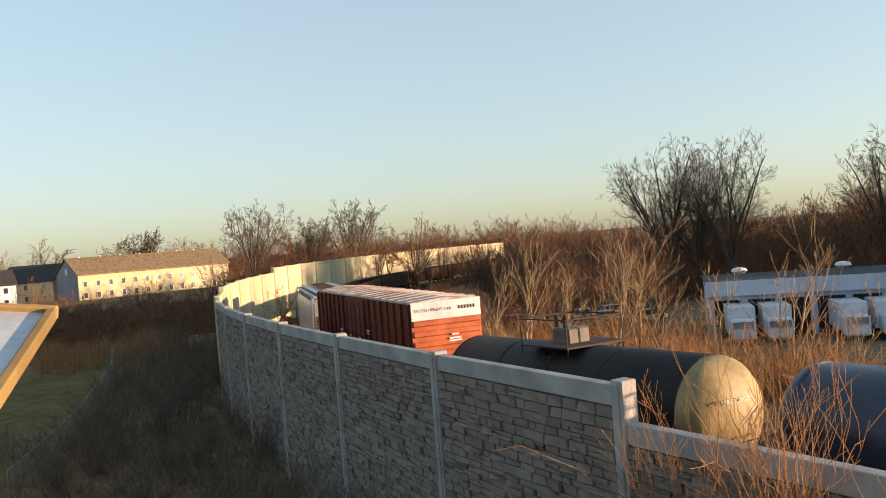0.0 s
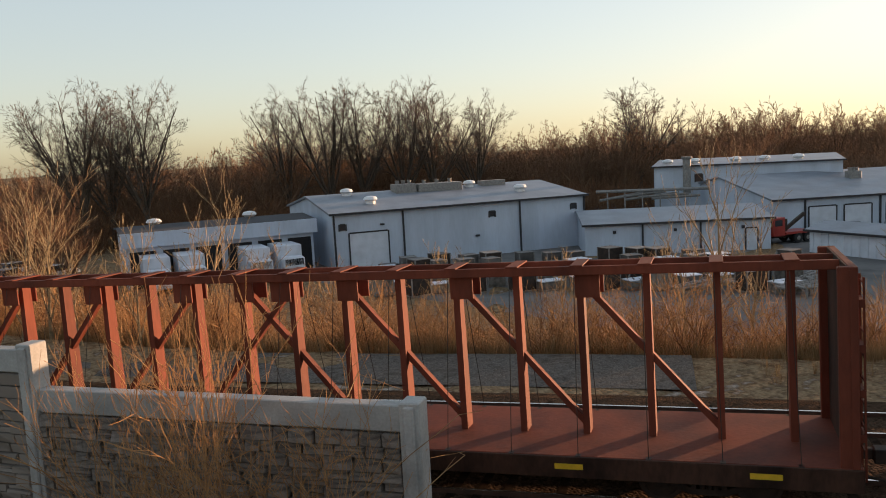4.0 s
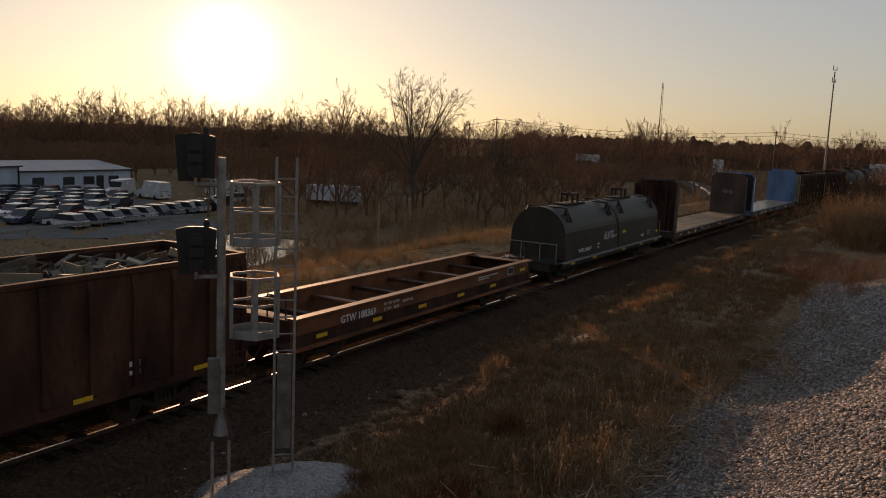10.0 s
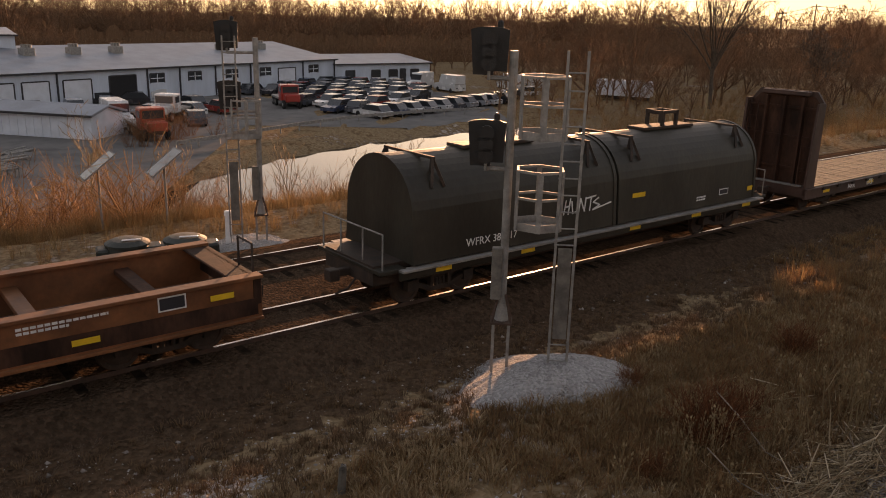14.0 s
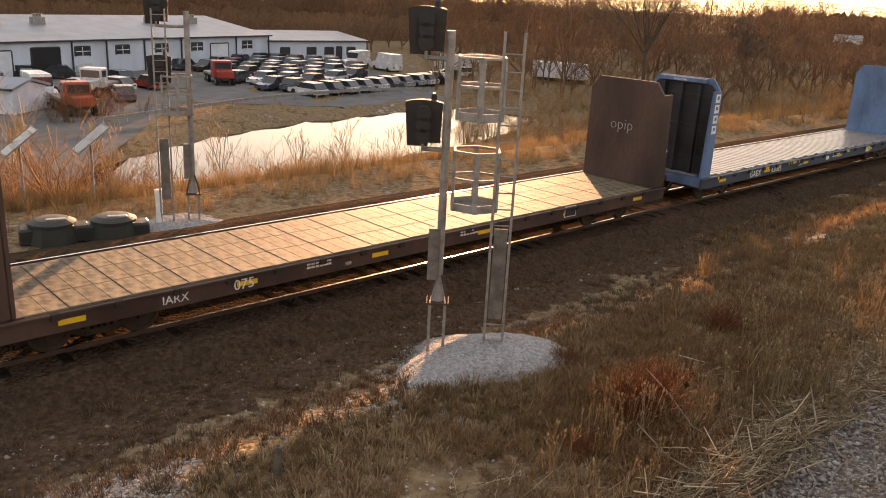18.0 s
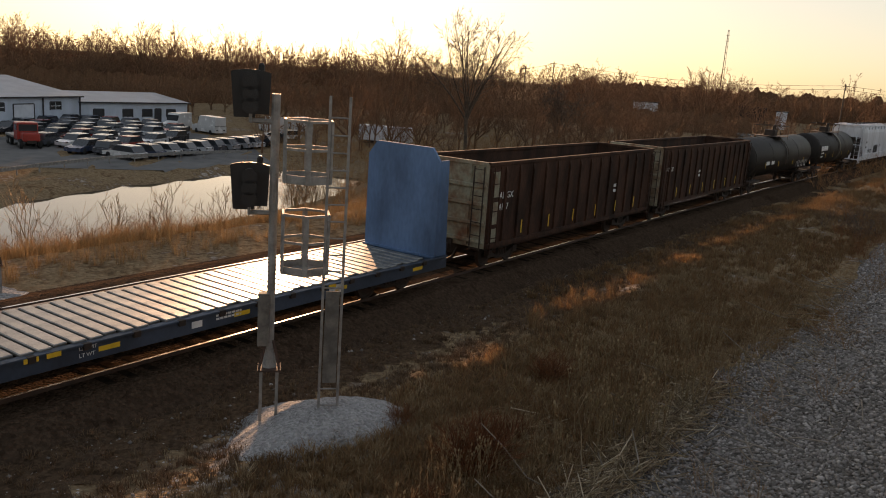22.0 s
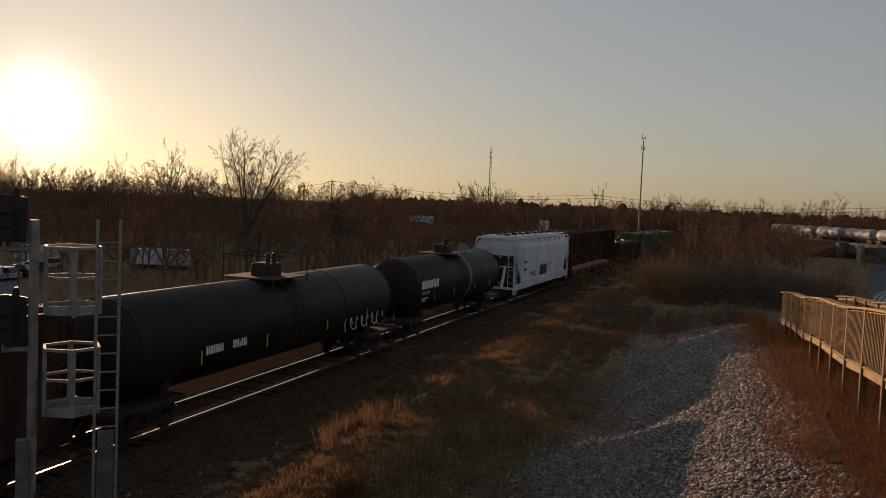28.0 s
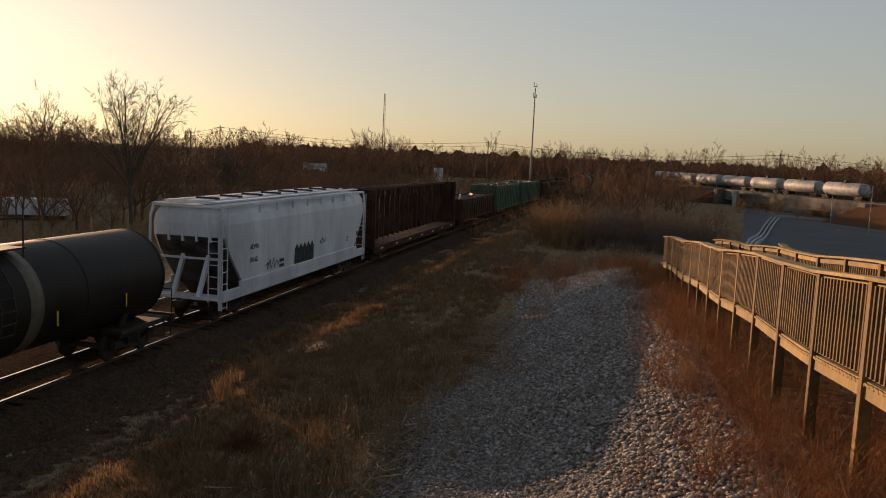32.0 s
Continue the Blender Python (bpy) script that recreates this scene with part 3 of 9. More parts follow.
def bars(car, x, z, y, rows, material=None, label="small white stencilled data"):
    """Stencilling too small to read: rows of (width, height)."""
    bm = bmesh.new()
    for w, h in rows:
        k = 0.0
        while k < w:
            l = min(w - k, 0.12)
            box(bm, (x - k - l / 2, y, z), (l * 0.8, 0.006, h))
            k += l
        z -= h * 1.7
    return part("stencil", bm, material or WHITEPAINT, car, label)


def stroke(car, pts, r, y, material, label="", name="graffiti"):
    """A sprayed line: flat ribs joined point to point in (x, z)."""
    bm = bmesh.new()
    for (x0, z0), (x1, z1) in pts:
        d = Vector((x1 - x0, 0, z1 - z0))
        n = Vector((-d.z, 0, d.x)).normalized() * r / 2
        e = d.normalized() * r * 0.4
        a, b = Vector((x0, y, z0)) - e, Vector((x1, y, z1)) + e
        vs = [bm.verts.new(p) for p in (a + n, a - n, b - n, b + n)]
        bm.faces.new(vs)
    bmesh.ops.recalc_face_normals(bm, faces=bm.faces)
    r2 = bmesh.ops.extrude_face_region(bm, geom=list(bm.faces))
    bmesh.ops.translate(bm, vec=(0, 0.004, 0), verts=[v for v in r2["geom"] if isinstance(v, bmesh.types.BMVert)])
    return part(name, bm, material, car, label)


def ladder(car, x, y, z0, z1, w=0.42, material=None, axis="x"):
    bm = bmesh.new()
    d = Vector((w / 2, 0, 0)) if axis == "x" else Vector((0, w / 2, 0))
    c = Vector((x, y, 0))
    for k in (-1, 1):
        bar(bm, c + d * k + Vector((0, 0, z0)), c + d * k + Vector((0, 0, z1)), 0.035)
    n = max(2, int((z1 - z0) / 0.4))
    for i in range(n):
        z = z0 + 0.1 + (z1 - z0 - 0.2) * i / (n - 1)
        bar(bm, c - d + Vector((0, 0, z)), c + d + Vector((0, 0, z)), 0.028)
    return part("ladder", bm, material or SOOT, car)


def blobtag(car, x, z, w, h, y, label):
    """Bubble-lettered tag: leaning blue-grey blocks with a white edge."""
    lots = ((-0.27, 0.12, 0.30, 0.62, 8), (0.20, -0.02, 0.34, 0.5, -6), (-0.12, -0.24, 0.52, 0.42, 4), (0.30, -0.26, 0.3, 0.42, -10))
    for k, (fx, fz, fw, fh, tilt) in enumerate(lots):
        for grow, yy, mt, nm in ((0.05, 0.0, WHITEPAINT, "tag_edge"), (0.0, 0.004, TAGBLUE, "tag_fill")):
            bm = bmesh.new()
            box(bm, (0, 0, 0), (fw * w + grow, 0.006, fh * h + grow))
            es = [e for e in bm.edges if abs(e.verts[0].co.y - e.verts[1].co.y) > 0.003]
            bmesh.ops.bevel(bm, geom=es, offset=min(fw * w, fh * h) * 0.22, segments=2, affect="EDGES")
            shift(bm, x - fx * w, y + yy + 0.002 * k, z + fz * h, (0, tilt, 0))
            part(nm, bm, mt, car, label if k == 0 and grow == 0 else "")


PALEEND = mat("weathered_pale_end", (0.34, 0.33, 0.24), 0.7, var=0.5, scale=1.6, fine=8, col2=(0.22, 0.10, 0.05))
ROOFRUST = mat("weathered_grey_roof", (0.46, 0.44, 0.42), 0.6, var=0.35, scale=1.2, fine=8, col2=(0.28, 0.16, 0.11))


def smooth_loop(pts, n=2):
    for _ in range(n):
        q = []
        for (x0, z0), (x1, z1) in zip(pts, pts[1:] + pts[:1]):
            q += [(0.75 * x0 + 0.25 * x1, 0.75 * z0 + 0.25 * z1), (0.25 * x0 + 0.75 * x1, 0.25 * z0 + 0.75 * z1)]
        pts = q
    return pts


def bubble(car, x, z, w, h, y):
    """A big piece of four swollen letters: grey fill, white edge, dark inner lines, blue splashes."""
    shapes = ([(0.0, 0.0), (0.30, 0.0), (0.36, 0.5), (0.52, 0.9), (0.30, 1.05), (0.0, 0.8), (0.08, 0.4)],
              [(0.0, 0.0), (0.26, 0.0), (0.34, 0.32), (0.6, 0.0), (0.95, 0.02), (0.66, 0.45), (0.92, 0.78), (0.6, 1.08), (0.02, 0.98)],
              [(0.0, 0.05), (0.85, 0.0), (0.8, 0.3), (0.55, 0.35), (0.8, 0.6), (0.7, 0.78), (0.95, 1.02), (0.3, 1.12), (0.05, 0.9)],
              [(0.1, 0.1), (0.5, -0.05), (0.9, 0.1), (1.0, 0.7), (1.15, 1.2), (0.8, 1.3), (0.62, 0.5), (0.42, 0.5), (0.4, 1.1), (0.05, 1.15)])
    for k, sh in enumerate(shapes):
        loop = smooth_loop([(x - w * (0.245 * k + 0.235 * a), z + h * b * (0.9 + 0.04 * k)) for a, b in sh])
        bm = bmesh.new()
        f = bm.faces.new([bm.verts.new((px, y, pz)) for px, pz in loop])
        r = bmesh.ops.extrude_face_region(bm, geom=[f])
        bmesh.ops.translate(bm, vec=(0, 0.003, 0), verts=[v for v in r["geom"] if isinstance(v, bmesh.types.BMVert)])
        bmesh.ops.recalc_face_normals(bm, faces=bm.faces)
        part("tag_fill", bm, TAGGREY, car, "swollen grey graffiti letter")
        stroke(car, list(zip(loop, loop[1:] + loop[:1])), 0.05, y + 0.004, WHITEPAINT, "white graffiti edge", "tag_edge")
        mx, mz = sum(p[0] for p in loop) / len(loop), sum(p[1] for p in loop) / len(loop)
        inner = [(mx + (px - mx) * 0.62, mz + (pz - mz) * 0.7) for px, pz in loop]
        stroke(car, list(zip(inner, inner[1:]))[: len(inner) * 2 // 3], 0.04, y + 0.006, TAGBLACK, "", "tag_line")
        part("tag_splash", shift(B(((0, 0, 0), (0.22, 0.004, 0.16))), x - w * (0.245 * k + 0.02), y + 0.005, z + h * (0.25 + 0.2 * (k % 3)), (0, 20 * k, 0)), TAGBLUE, car)


TAGGREY = mat("grey_spray_fill", (0.20, 0.19, 0.19), 0.6, var=0.3, scale=3, bump=0)


def gondola(name, L, top, body, label, ribs=12, load=True, sill=0.95, seed=1, end_mat=None, group="gondola cars"):
    car = empty(name, label, "gondola car", group)
    W = 1.52
    part("floor", B(((0, 0, sill + 0.25), (L - 0.2, 2 * W, 0.12))), DARKRUST, car)
    part("centre_sill", B(((0, 0, 0.85), (L + 0.3, 0.36, 0.5))), SOOT, car)
    for k in (-1, 1):
        part("side", B(((0, k * W, (top + sill) / 2), (L, 0.05, top - sill)), ((0, k * (W + 0.02), sill + 0.08), (L, 0.14, 0.18)), bevel=0.008), body, car)
        part("top_chord", B(((0, k * W, top), (L + 0.04, 0.16, 0.13)), bevel=0.02), body, car)
        for i in range(ribs + 1):
            x = -L / 2 + 0.08 + (L - 0.16) * i / ribs
            bm = prism([(k * (W + 0.02), sill + 0.1), (k * (W + 0.11), sill + 0.25), (k * (W + 0.11), top - 0.35), (k * (W + 0.03), top - 0.08)], -0.07, 0.07)
            part("rib", shift(bm, x), body, car)
        bmE = B(((k * L / 2, 0, (top + sill) / 2), (0.05, 2 * W, top - sill)), ((k * L / 2, 0, top), (0.16, 2 * W - 0.1, 0.13)), bevel=0.008)
        em = (end_mat or body) if k > 0 else body
        part("end", bmE, em, car)
        for z in (sill + 0.25, sill + 0.9, sill + 1.6, sill + 2.25):
            if z < top - 0.2:
                part("end_rib", B(((k * (L / 2 + 0.05), 0, z), (0.12, 2 * W - 0.1, 0.14)), bevel=0.02), em, car)
        for y in (-0.75, 0.75):
            part("end_post", B(((k * (L / 2 + 0.04), y, (top + sill) / 2), (0.09, 0.12, top - sill - 0.1))), em, car)
        ladder(car, k * (L / 2 - 0.3), W + 0.17, sill - 0.2, top - 0.1, material=body)
        ladder(car, k * (L / 2 + 0.16), 1.2, sill - 0.1, top - 0.1, axis="y")
    for k in (-1, 1):
        truck(car, k * (L / 2 - 2.1))
    coupler(car, L)
    if load:
        rng = random.Random(seed)
        n = int(L * 26)
        bm = bmesh.new()
        for i in range(n):
            x = rng.uniform(-L / 2 + 0.4, L / 2 - 0.4)
            y = rng.uniform(-1.25, 1.25)
            crown = 0.22 * math.cos(x / L * 2.6)
            z = top - 0.32 + crown * (1 - (y / 1.5) ** 2) + rng.uniform(-0.25, 0.1)
            s = (rng.uniform(0.3, 1.25), rng.uniform(0.06, 0.28), rng.uniform(0.012, 0.05))
            rot = Euler((rng.uniform(-0.7, 0.7), rng.uniform(-0.45, 0.45), rng.uniform(-1.5, 1.5))).to_matrix().to_4x4()
            if s[0] * 0.5 + abs(y) > 1.75:
                rot = Euler((rng.uniform(-0.6, 0.6), rng.uniform(-0.3, 0.3), rng.uniform(-0.25, 0.25))).to_matrix().to_4x4()
            if rng.random() < 0.4:
                m = Matrix.Translation((x, y, z)) @ rot
                a, b = m @ Vector((-s[0] / 2, 0, 0)), m @ Vector((s[0] / 2, 0, 0))
                w = min(0.2, s[1])
                bar(bm, a, b, w, 0.03)
                bar(bm, a + Vector((0, 0, w / 2)), b + Vector((0, 0, w / 2)), 0.03, w)
            else:
                box(bm, (x, y, z), s, rot)
        o = part("scrap_load", bm, SCRAP_ISL, car, "heap of bent steel scrap")
        o["kind"] = "stuff"
        part("load_bed", B(((0, 0, top - 0.62), (L - 0.25, 2 * W - 0.12, 0.2))), DARKRUST, car)
    return car


SCRAP_ISL = island_mat("mixed_scrap_steel", [(0.04, 0.03, 0.024), (0.12, 0.078, 0.046), (0.17, 0.15, 0.125), (0.07, 0.042, 0.027), (0.30, 0.25, 0.18), (0.05, 0.042, 0.035)], 0.45)


def tank_car(name, L, dia, body, end_mat, label, group="tank cars", seed=0, platform=True, shell=None):
    car = empty(name, label, "tank car", group)
    R, S = dia / 2, shell or L - 1.3
    zc = 0.98 + R
    cyl = S / 2 - 0.75
    prof = []
    for i in range(6):
        a = math.pi / 2 * i / 5
        prof.append((-cyl - 0.75 * math.cos(a), max(0.02, R * math.sin(a))))
    bm = lathe(prof[::1] + [(-p[0], p[1]) for p in prof[::-1]], 40)
    shift(bm, 0, 0, zc)
    sh = part("tank_shell", bm, body, car, smooth=True)
    if end_mat is not None:
        cap = [(-cyl - 0.79 * math.cos(math.pi / 2 * i / 6), max(0.02, (R + 0.012) * math.sin(math.pi / 2 * i / 6))) for i in range(7)]
        part("tank_end", shift(lathe(cap, 40), 0, 0, zc), end_mat, car, "tan-painted domed end", smooth=True)
    for x in (-cyl, -cyl / 2.2, cyl / 2.2, cyl):
        part("weld_band", shift(lathe([(x - 0.04, R + 0.001), (x - 0.04, R + 0.012), (x + 0.04, R + 0.012), (x + 0.04, R + 0.001)], 40), 0, 0, zc), body, car)
    for k in (-1, 1):
        bm = B(((k * (L / 2 - 1.5), 0, 0.95), (3.0, 2.7, 0.16)), ((k * (L / 2 - 0.1), 0, 0.95), (0.16, 2.9, 0.3)), bevel=0.02)
        bar(bm, (k * (L / 2 - 2.4), 0.9, 1.0), (k * (L / 2 - 2.4), 1.25, zc - 0.5), 0.3, 0.1)
        bar(bm, (k * (L / 2 - 2.4), -0.9, 1.0), (k * (L / 2 - 2.4), -1.25, zc - 0.5), 0.3, 0.1)
        part("stub_sill", bm, SOOT, car)
        truck(car, k * (L / 2 - 1.9))
        bm = bmesh.new()
        for y in (-1.35, 1.35):
            rod(bm, (k * (L / 2 - 0.1), y, 1.0), (k * (L / 2 - 0.1), y, 1.95), 0.02)
        rod(bm, (k * (L / 2 - 0.1), -1.35, 1.95), (k * (L / 2 - 0.1), 1.35, 1.95), 0.02)
        part("end_rail", bm, body, car)
        ladder(car, k * (L / 2 - 0.45), 1.4, 0.35, 1.1)
    coupler(car, L)
    if platform:
        zt = zc + R
        part("dome_housing", B(((0, 0, zt + 0.22), (0.85, 0.85, 0.62)), bevel=0.06), SOOT if end_mat is None else DOMEGREY, car)
        part("walkway", B(((0, 0, zt + 0.03), (2.5, 2.2, 0.05))), SOOT, car)
        bm = bmesh.new()
        for x in (-1.2, 1.2):
            for y in (-1.05, 1.05):
                rod(bm, (x, y, zt - 0.25), (x, y, zt + 0.85), 0.022)
        for y in (-1.05, 1.05):
            rod(bm, (-1.2, y, zt + 0.85), (1.2, y, zt + 0.85), 0.022)
        for x in (-1.2, 1.2):
            rod(bm, (x, -1.05, zt + 0.85), (x, 1.05, zt + 0.85), 0.022)
        part("safety_rail", bm, SOOT, car)
        bm = bmesh.new()
        for x in (-0.25, 0.25):
            pts = [(x, math.cos(a) * (R + 0.1), zc + math.sin(a) * (R + 0.1)) for a in (-0.35, 0, 0.4, 0.8, 1.1)]
            for a, b in zip(pts, pts[1:]):
                bar(bm, a, b, 0.04)
        for i in range(8):
            a = -0.35 + 1.4 * i / 7
            bar(bm, (-0.25, math.cos(a) * (R + 0.1), zc + math.sin(a) * (R + 0.1)), (0.25, math.cos(a) * (R + 0.1), zc + math.sin(a) * (R + 0.1)), 0.03)
        part("ladder", bm, SOOT, car)
        for i, x in enumerate((-0.12, 0.3)):
            part("valve", shift(lathe([(0, 0.09), (0.35, 0.09), (0.42, 0.04)], 10, "z"), x, 0.25, zt + 0.5), SOOT, car)
    for x in (-S * 0.32, -S * 0.12, S * 0.12, S * 0.32):
        patch(car, x, zc - 0.45, 0.06, 0.42, R + 0.006, YELLOWTAPE, "reflector")
    return car


def centerbeam(name, L, paint, label, top=4.65, group="centre-beam flat cars"):
    car = empty(name, label, "flat car", group)
    W = 1.45
    part("deck", B(((0, 0, 1.02), (L, 2 * W, 0.12)), bevel=0.01), paint, car, "worn red-painted steel deck")
    for k in (-1, 1):
        part("side_sill", B(((0, k * W, 0.86), (L, 0.1, 0.42)), bevel=0.01), DARKRUST, car)
        part("bulkhead", B(((k * (L / 2 - 0.12), 0, (top + 0.95) / 2), (0.14, 2 * W, top - 0.95)), ((k * (L / 2 - 0.22), -W + 0.1, (top + 0.95) / 2), (0.3, 0.16, top - 0.95)), ((k * (L / 2 - 0.22), W - 0.1, (top + 0.95) / 2), (0.3, 0.16, top - 0.95)), bevel=0.015), paint, car)
        part("bulkhead_lining", B(((k * (L / 2 - 0.205), 0, (top + 1.1) / 2), (0.02, 2 * W - 0.36, top - 1.1))), DARKRUST, car, "dark stencilled lining sheet")
        for z in (1.6, 2.4, 3.2, 4.0):
            part("bulkhead_rib", B(((k * (L / 2 + 0.0), 0, z), (0.12, 2 * W - 0.2, 0.14)), ((k * (L / 2 + 0.0), 0, z + 0.4), (0.1, 1.0, 0.1))), paint, car)
        ladder(car, k * (L / 2 + 0.05), 1.1, 0.8, top - 0.2, axis="y", material=paint)
        part("top_chord", B(((0, k * 0.42, top - 0.1), (L - 0.3, 0.10, 0.18)), bevel=0.01), paint, car)
        truck(car, k * (L / 2 - 2.6))
    coupler(car, L)
    part("centre_sill", B(((0, 0, 0.7), (L, 0.5, 0.5))), SOOT, car)
    n = 18
    for i in range(n):
        x = -L / 2 + 1.0 + (L - 2.0) * i / (n - 1)
        part("cross_tie", B(((x, 0, top - 0.0), (0.26, 0.96, 0.03)), bevel=0.006), paint, car)
        part("column", shift(prism([(-0.2, 1.05), (0.2, 1.05), (0.13, top - 0.15), (-0.13, top - 0.15)], -0.07, 0.07), x), paint, car)
        for k in (-1, 1):
            part("winch", B(((x, k * (W - 0.06), 0.98), (0.1, 0.14, 0.2))), SOOT, car)
            bm = bmesh.new()
            rod(bm, (x, k * (W - 0.04), 1.05), (x + 0.05, k * 0.5, top - 0.2), 0.008, 4)
            part("tie_cable", bm, SOOT, car)
    for i, down in [(k, -1) for k in range(9, 1, -2)] + [(k, 1) for k in range(8, 16, 2)]:
        a = -L / 2 + 1.0 + (L - 2.0) * i / (n - 1)
        b = -L / 2 + 1.0 + (L - 2.0) * (i + 2 * down) / (n - 1)
        bm = bmesh.new()
        bar(bm, (a, 0, top - 0.35), (b, 0, 1.25), 0.16, 0.12)
        part("diagonal", bm, paint, car)
        for k in (-1, 1):
            part("gusset", B(((a + (0.18 if b > a else -0.18), k * 0.3, top - 0.42), (0.5, 0.04, 0.5))), paint, car)
    for i in range(7):
        x = L / 2 - 1.6 - (L - 3.2) * i / 6
        patch(car, x, 0.88, 0.55, 0.11, W + 0.056, YELLOWTAPE, "reflector")
    return car


def boxcar(name, L, label, top=5.1):
    car = empty(name, label, "boxcar", "boxcars")
    W = 1.5
    part("body", B(((0, 0, (top + 1.05) / 2), (L, 2 * W, top - 1.05)), bevel=0.02), OXIDE, car)
    roof = prism([(-W - 0.03, top - 0.02), (W + 0.03, top - 0.02), (W + 0.03, top + 0.04), (0, top + 0.16), (-W - 0.03, top + 0.04)], -L / 2, L / 2)
    part("roof", roof, ROOFRUST, car, "pale weathered corrugated roof")
    for i in range(15):
        x = -L / 2 + 0.5 + (L - 1.0) * i / 14
        part("roof_rib", prism([(-W, top + 0.05), (0, top + 0.17), (W, top + 0.05), (W, top + 0.09), (0, top + 0.22), (-W, top + 0.09)], x - 0.06, x + 0.06), ROOFRUST, car)
    for k in (-1, 1):
        part("side_sill", B(((0, k * W, 0.98), (L, 0.12, 0.3))), OXIDE, car)
        for i in range(18):
            x = -L / 2 + 0.15 + (L - 0.3) * i / 17
            if abs(x) > 1.75:
                part("side_post", B(((x, k * (W + 0.05), (top + 1.1) / 2), (0.12, 0.1, top - 1.2)), bevel=0.015), OXIDE, car)
        for j in (-1, 1):
            d = part("door", B(((j * 0.85, k * (W + 0.07), (top + 1.05) / 2), (1.64, 0.07, top - 1.25)), bevel=0.01), OXIDE, car)
            for z in (1.5, 2.1, 2.7, 3.3, 3.9, 4.5):
                part("door_rib", B(((j * 0.85, k * (W + 0.11), z), (1.5, 0.05, 0.09))), OXIDE, d)
            bm = bmesh.new()
            for x in (j * 0.4, j * 1.2):
                rod(bm, (x, k * (W + 0.16), 1.2), (x, k * (W + 0.16), top - 0.2), 0.022)
            part("lock_rod", bm, SOOT, d)
        x = k * L / 2
        part("end_top", B(((x + k * 0.03, 0, top - 0.33), (0.07, 2 * W, 0.72)), bevel=0.01), WHITECAR, car, "white-painted upper end")
        for z in [1.35 + 0.42 * i for i in range(8)]:
            if z < top - 0.8:
                part("end_rib", shift(B(((0, 0, 0), (0.13, 2 * W - 0.06, 0.26)), bevel=0.05), x + k * 0.03, 0, z), ORANGE, car)
        part("end_plate", B(((x + k * 0.012, 0, (top + 1.0) / 2), (0.03, 2 * W, top - 1.0))), ORANGE, car)
        ladder(car, x + k * 0.13, 1.2, 1.0, 2.6, axis="y", material=ORANGE)
        truck(car, k * (L / 2 - 2.2))
    coupler(car, L)
    endface = lambda y, z: Matrix.Translation((-L / 2 - 0.068, y, z)) @ Euler((radians(90), 0, radians(-90))).to_matrix().to_4x4()
    part("lettering", letters("EXCESS HEIGHT CAR", 0.17, endface(1.38, top - 0.35)), TAGBLACK, car)
    bm = bmesh.new()
    for k in range(6):
        box(bm, (-L / 2 - 0.07, -0.55 - k * 0.13, top - 0.29), (0.006, 0.09, 0.14))
    part("stencil", bm, TAGBLACK, car)
    for z, w in ((3.75, 0.3), (3.6, 0.5), (3.5, 0.55), (2.5, 0.7), (2.38, 0.6)):
        part("stencil", B(((-L / 2 - 0.11, -0.3, z), (0.006, w, 0.06))), WHITEPAINT, car)
    for x, z in ((2.6, 3.3), (-2.4, 3.6), (0.75, 3.3), (0.75, 3.0), (-0.9, 3.3), (-0.9, 3.05)):
        bars(car, x + 0.3, z, W + 0.125, [(0.5, 0.08), (0.4, 0.06)])
    return car


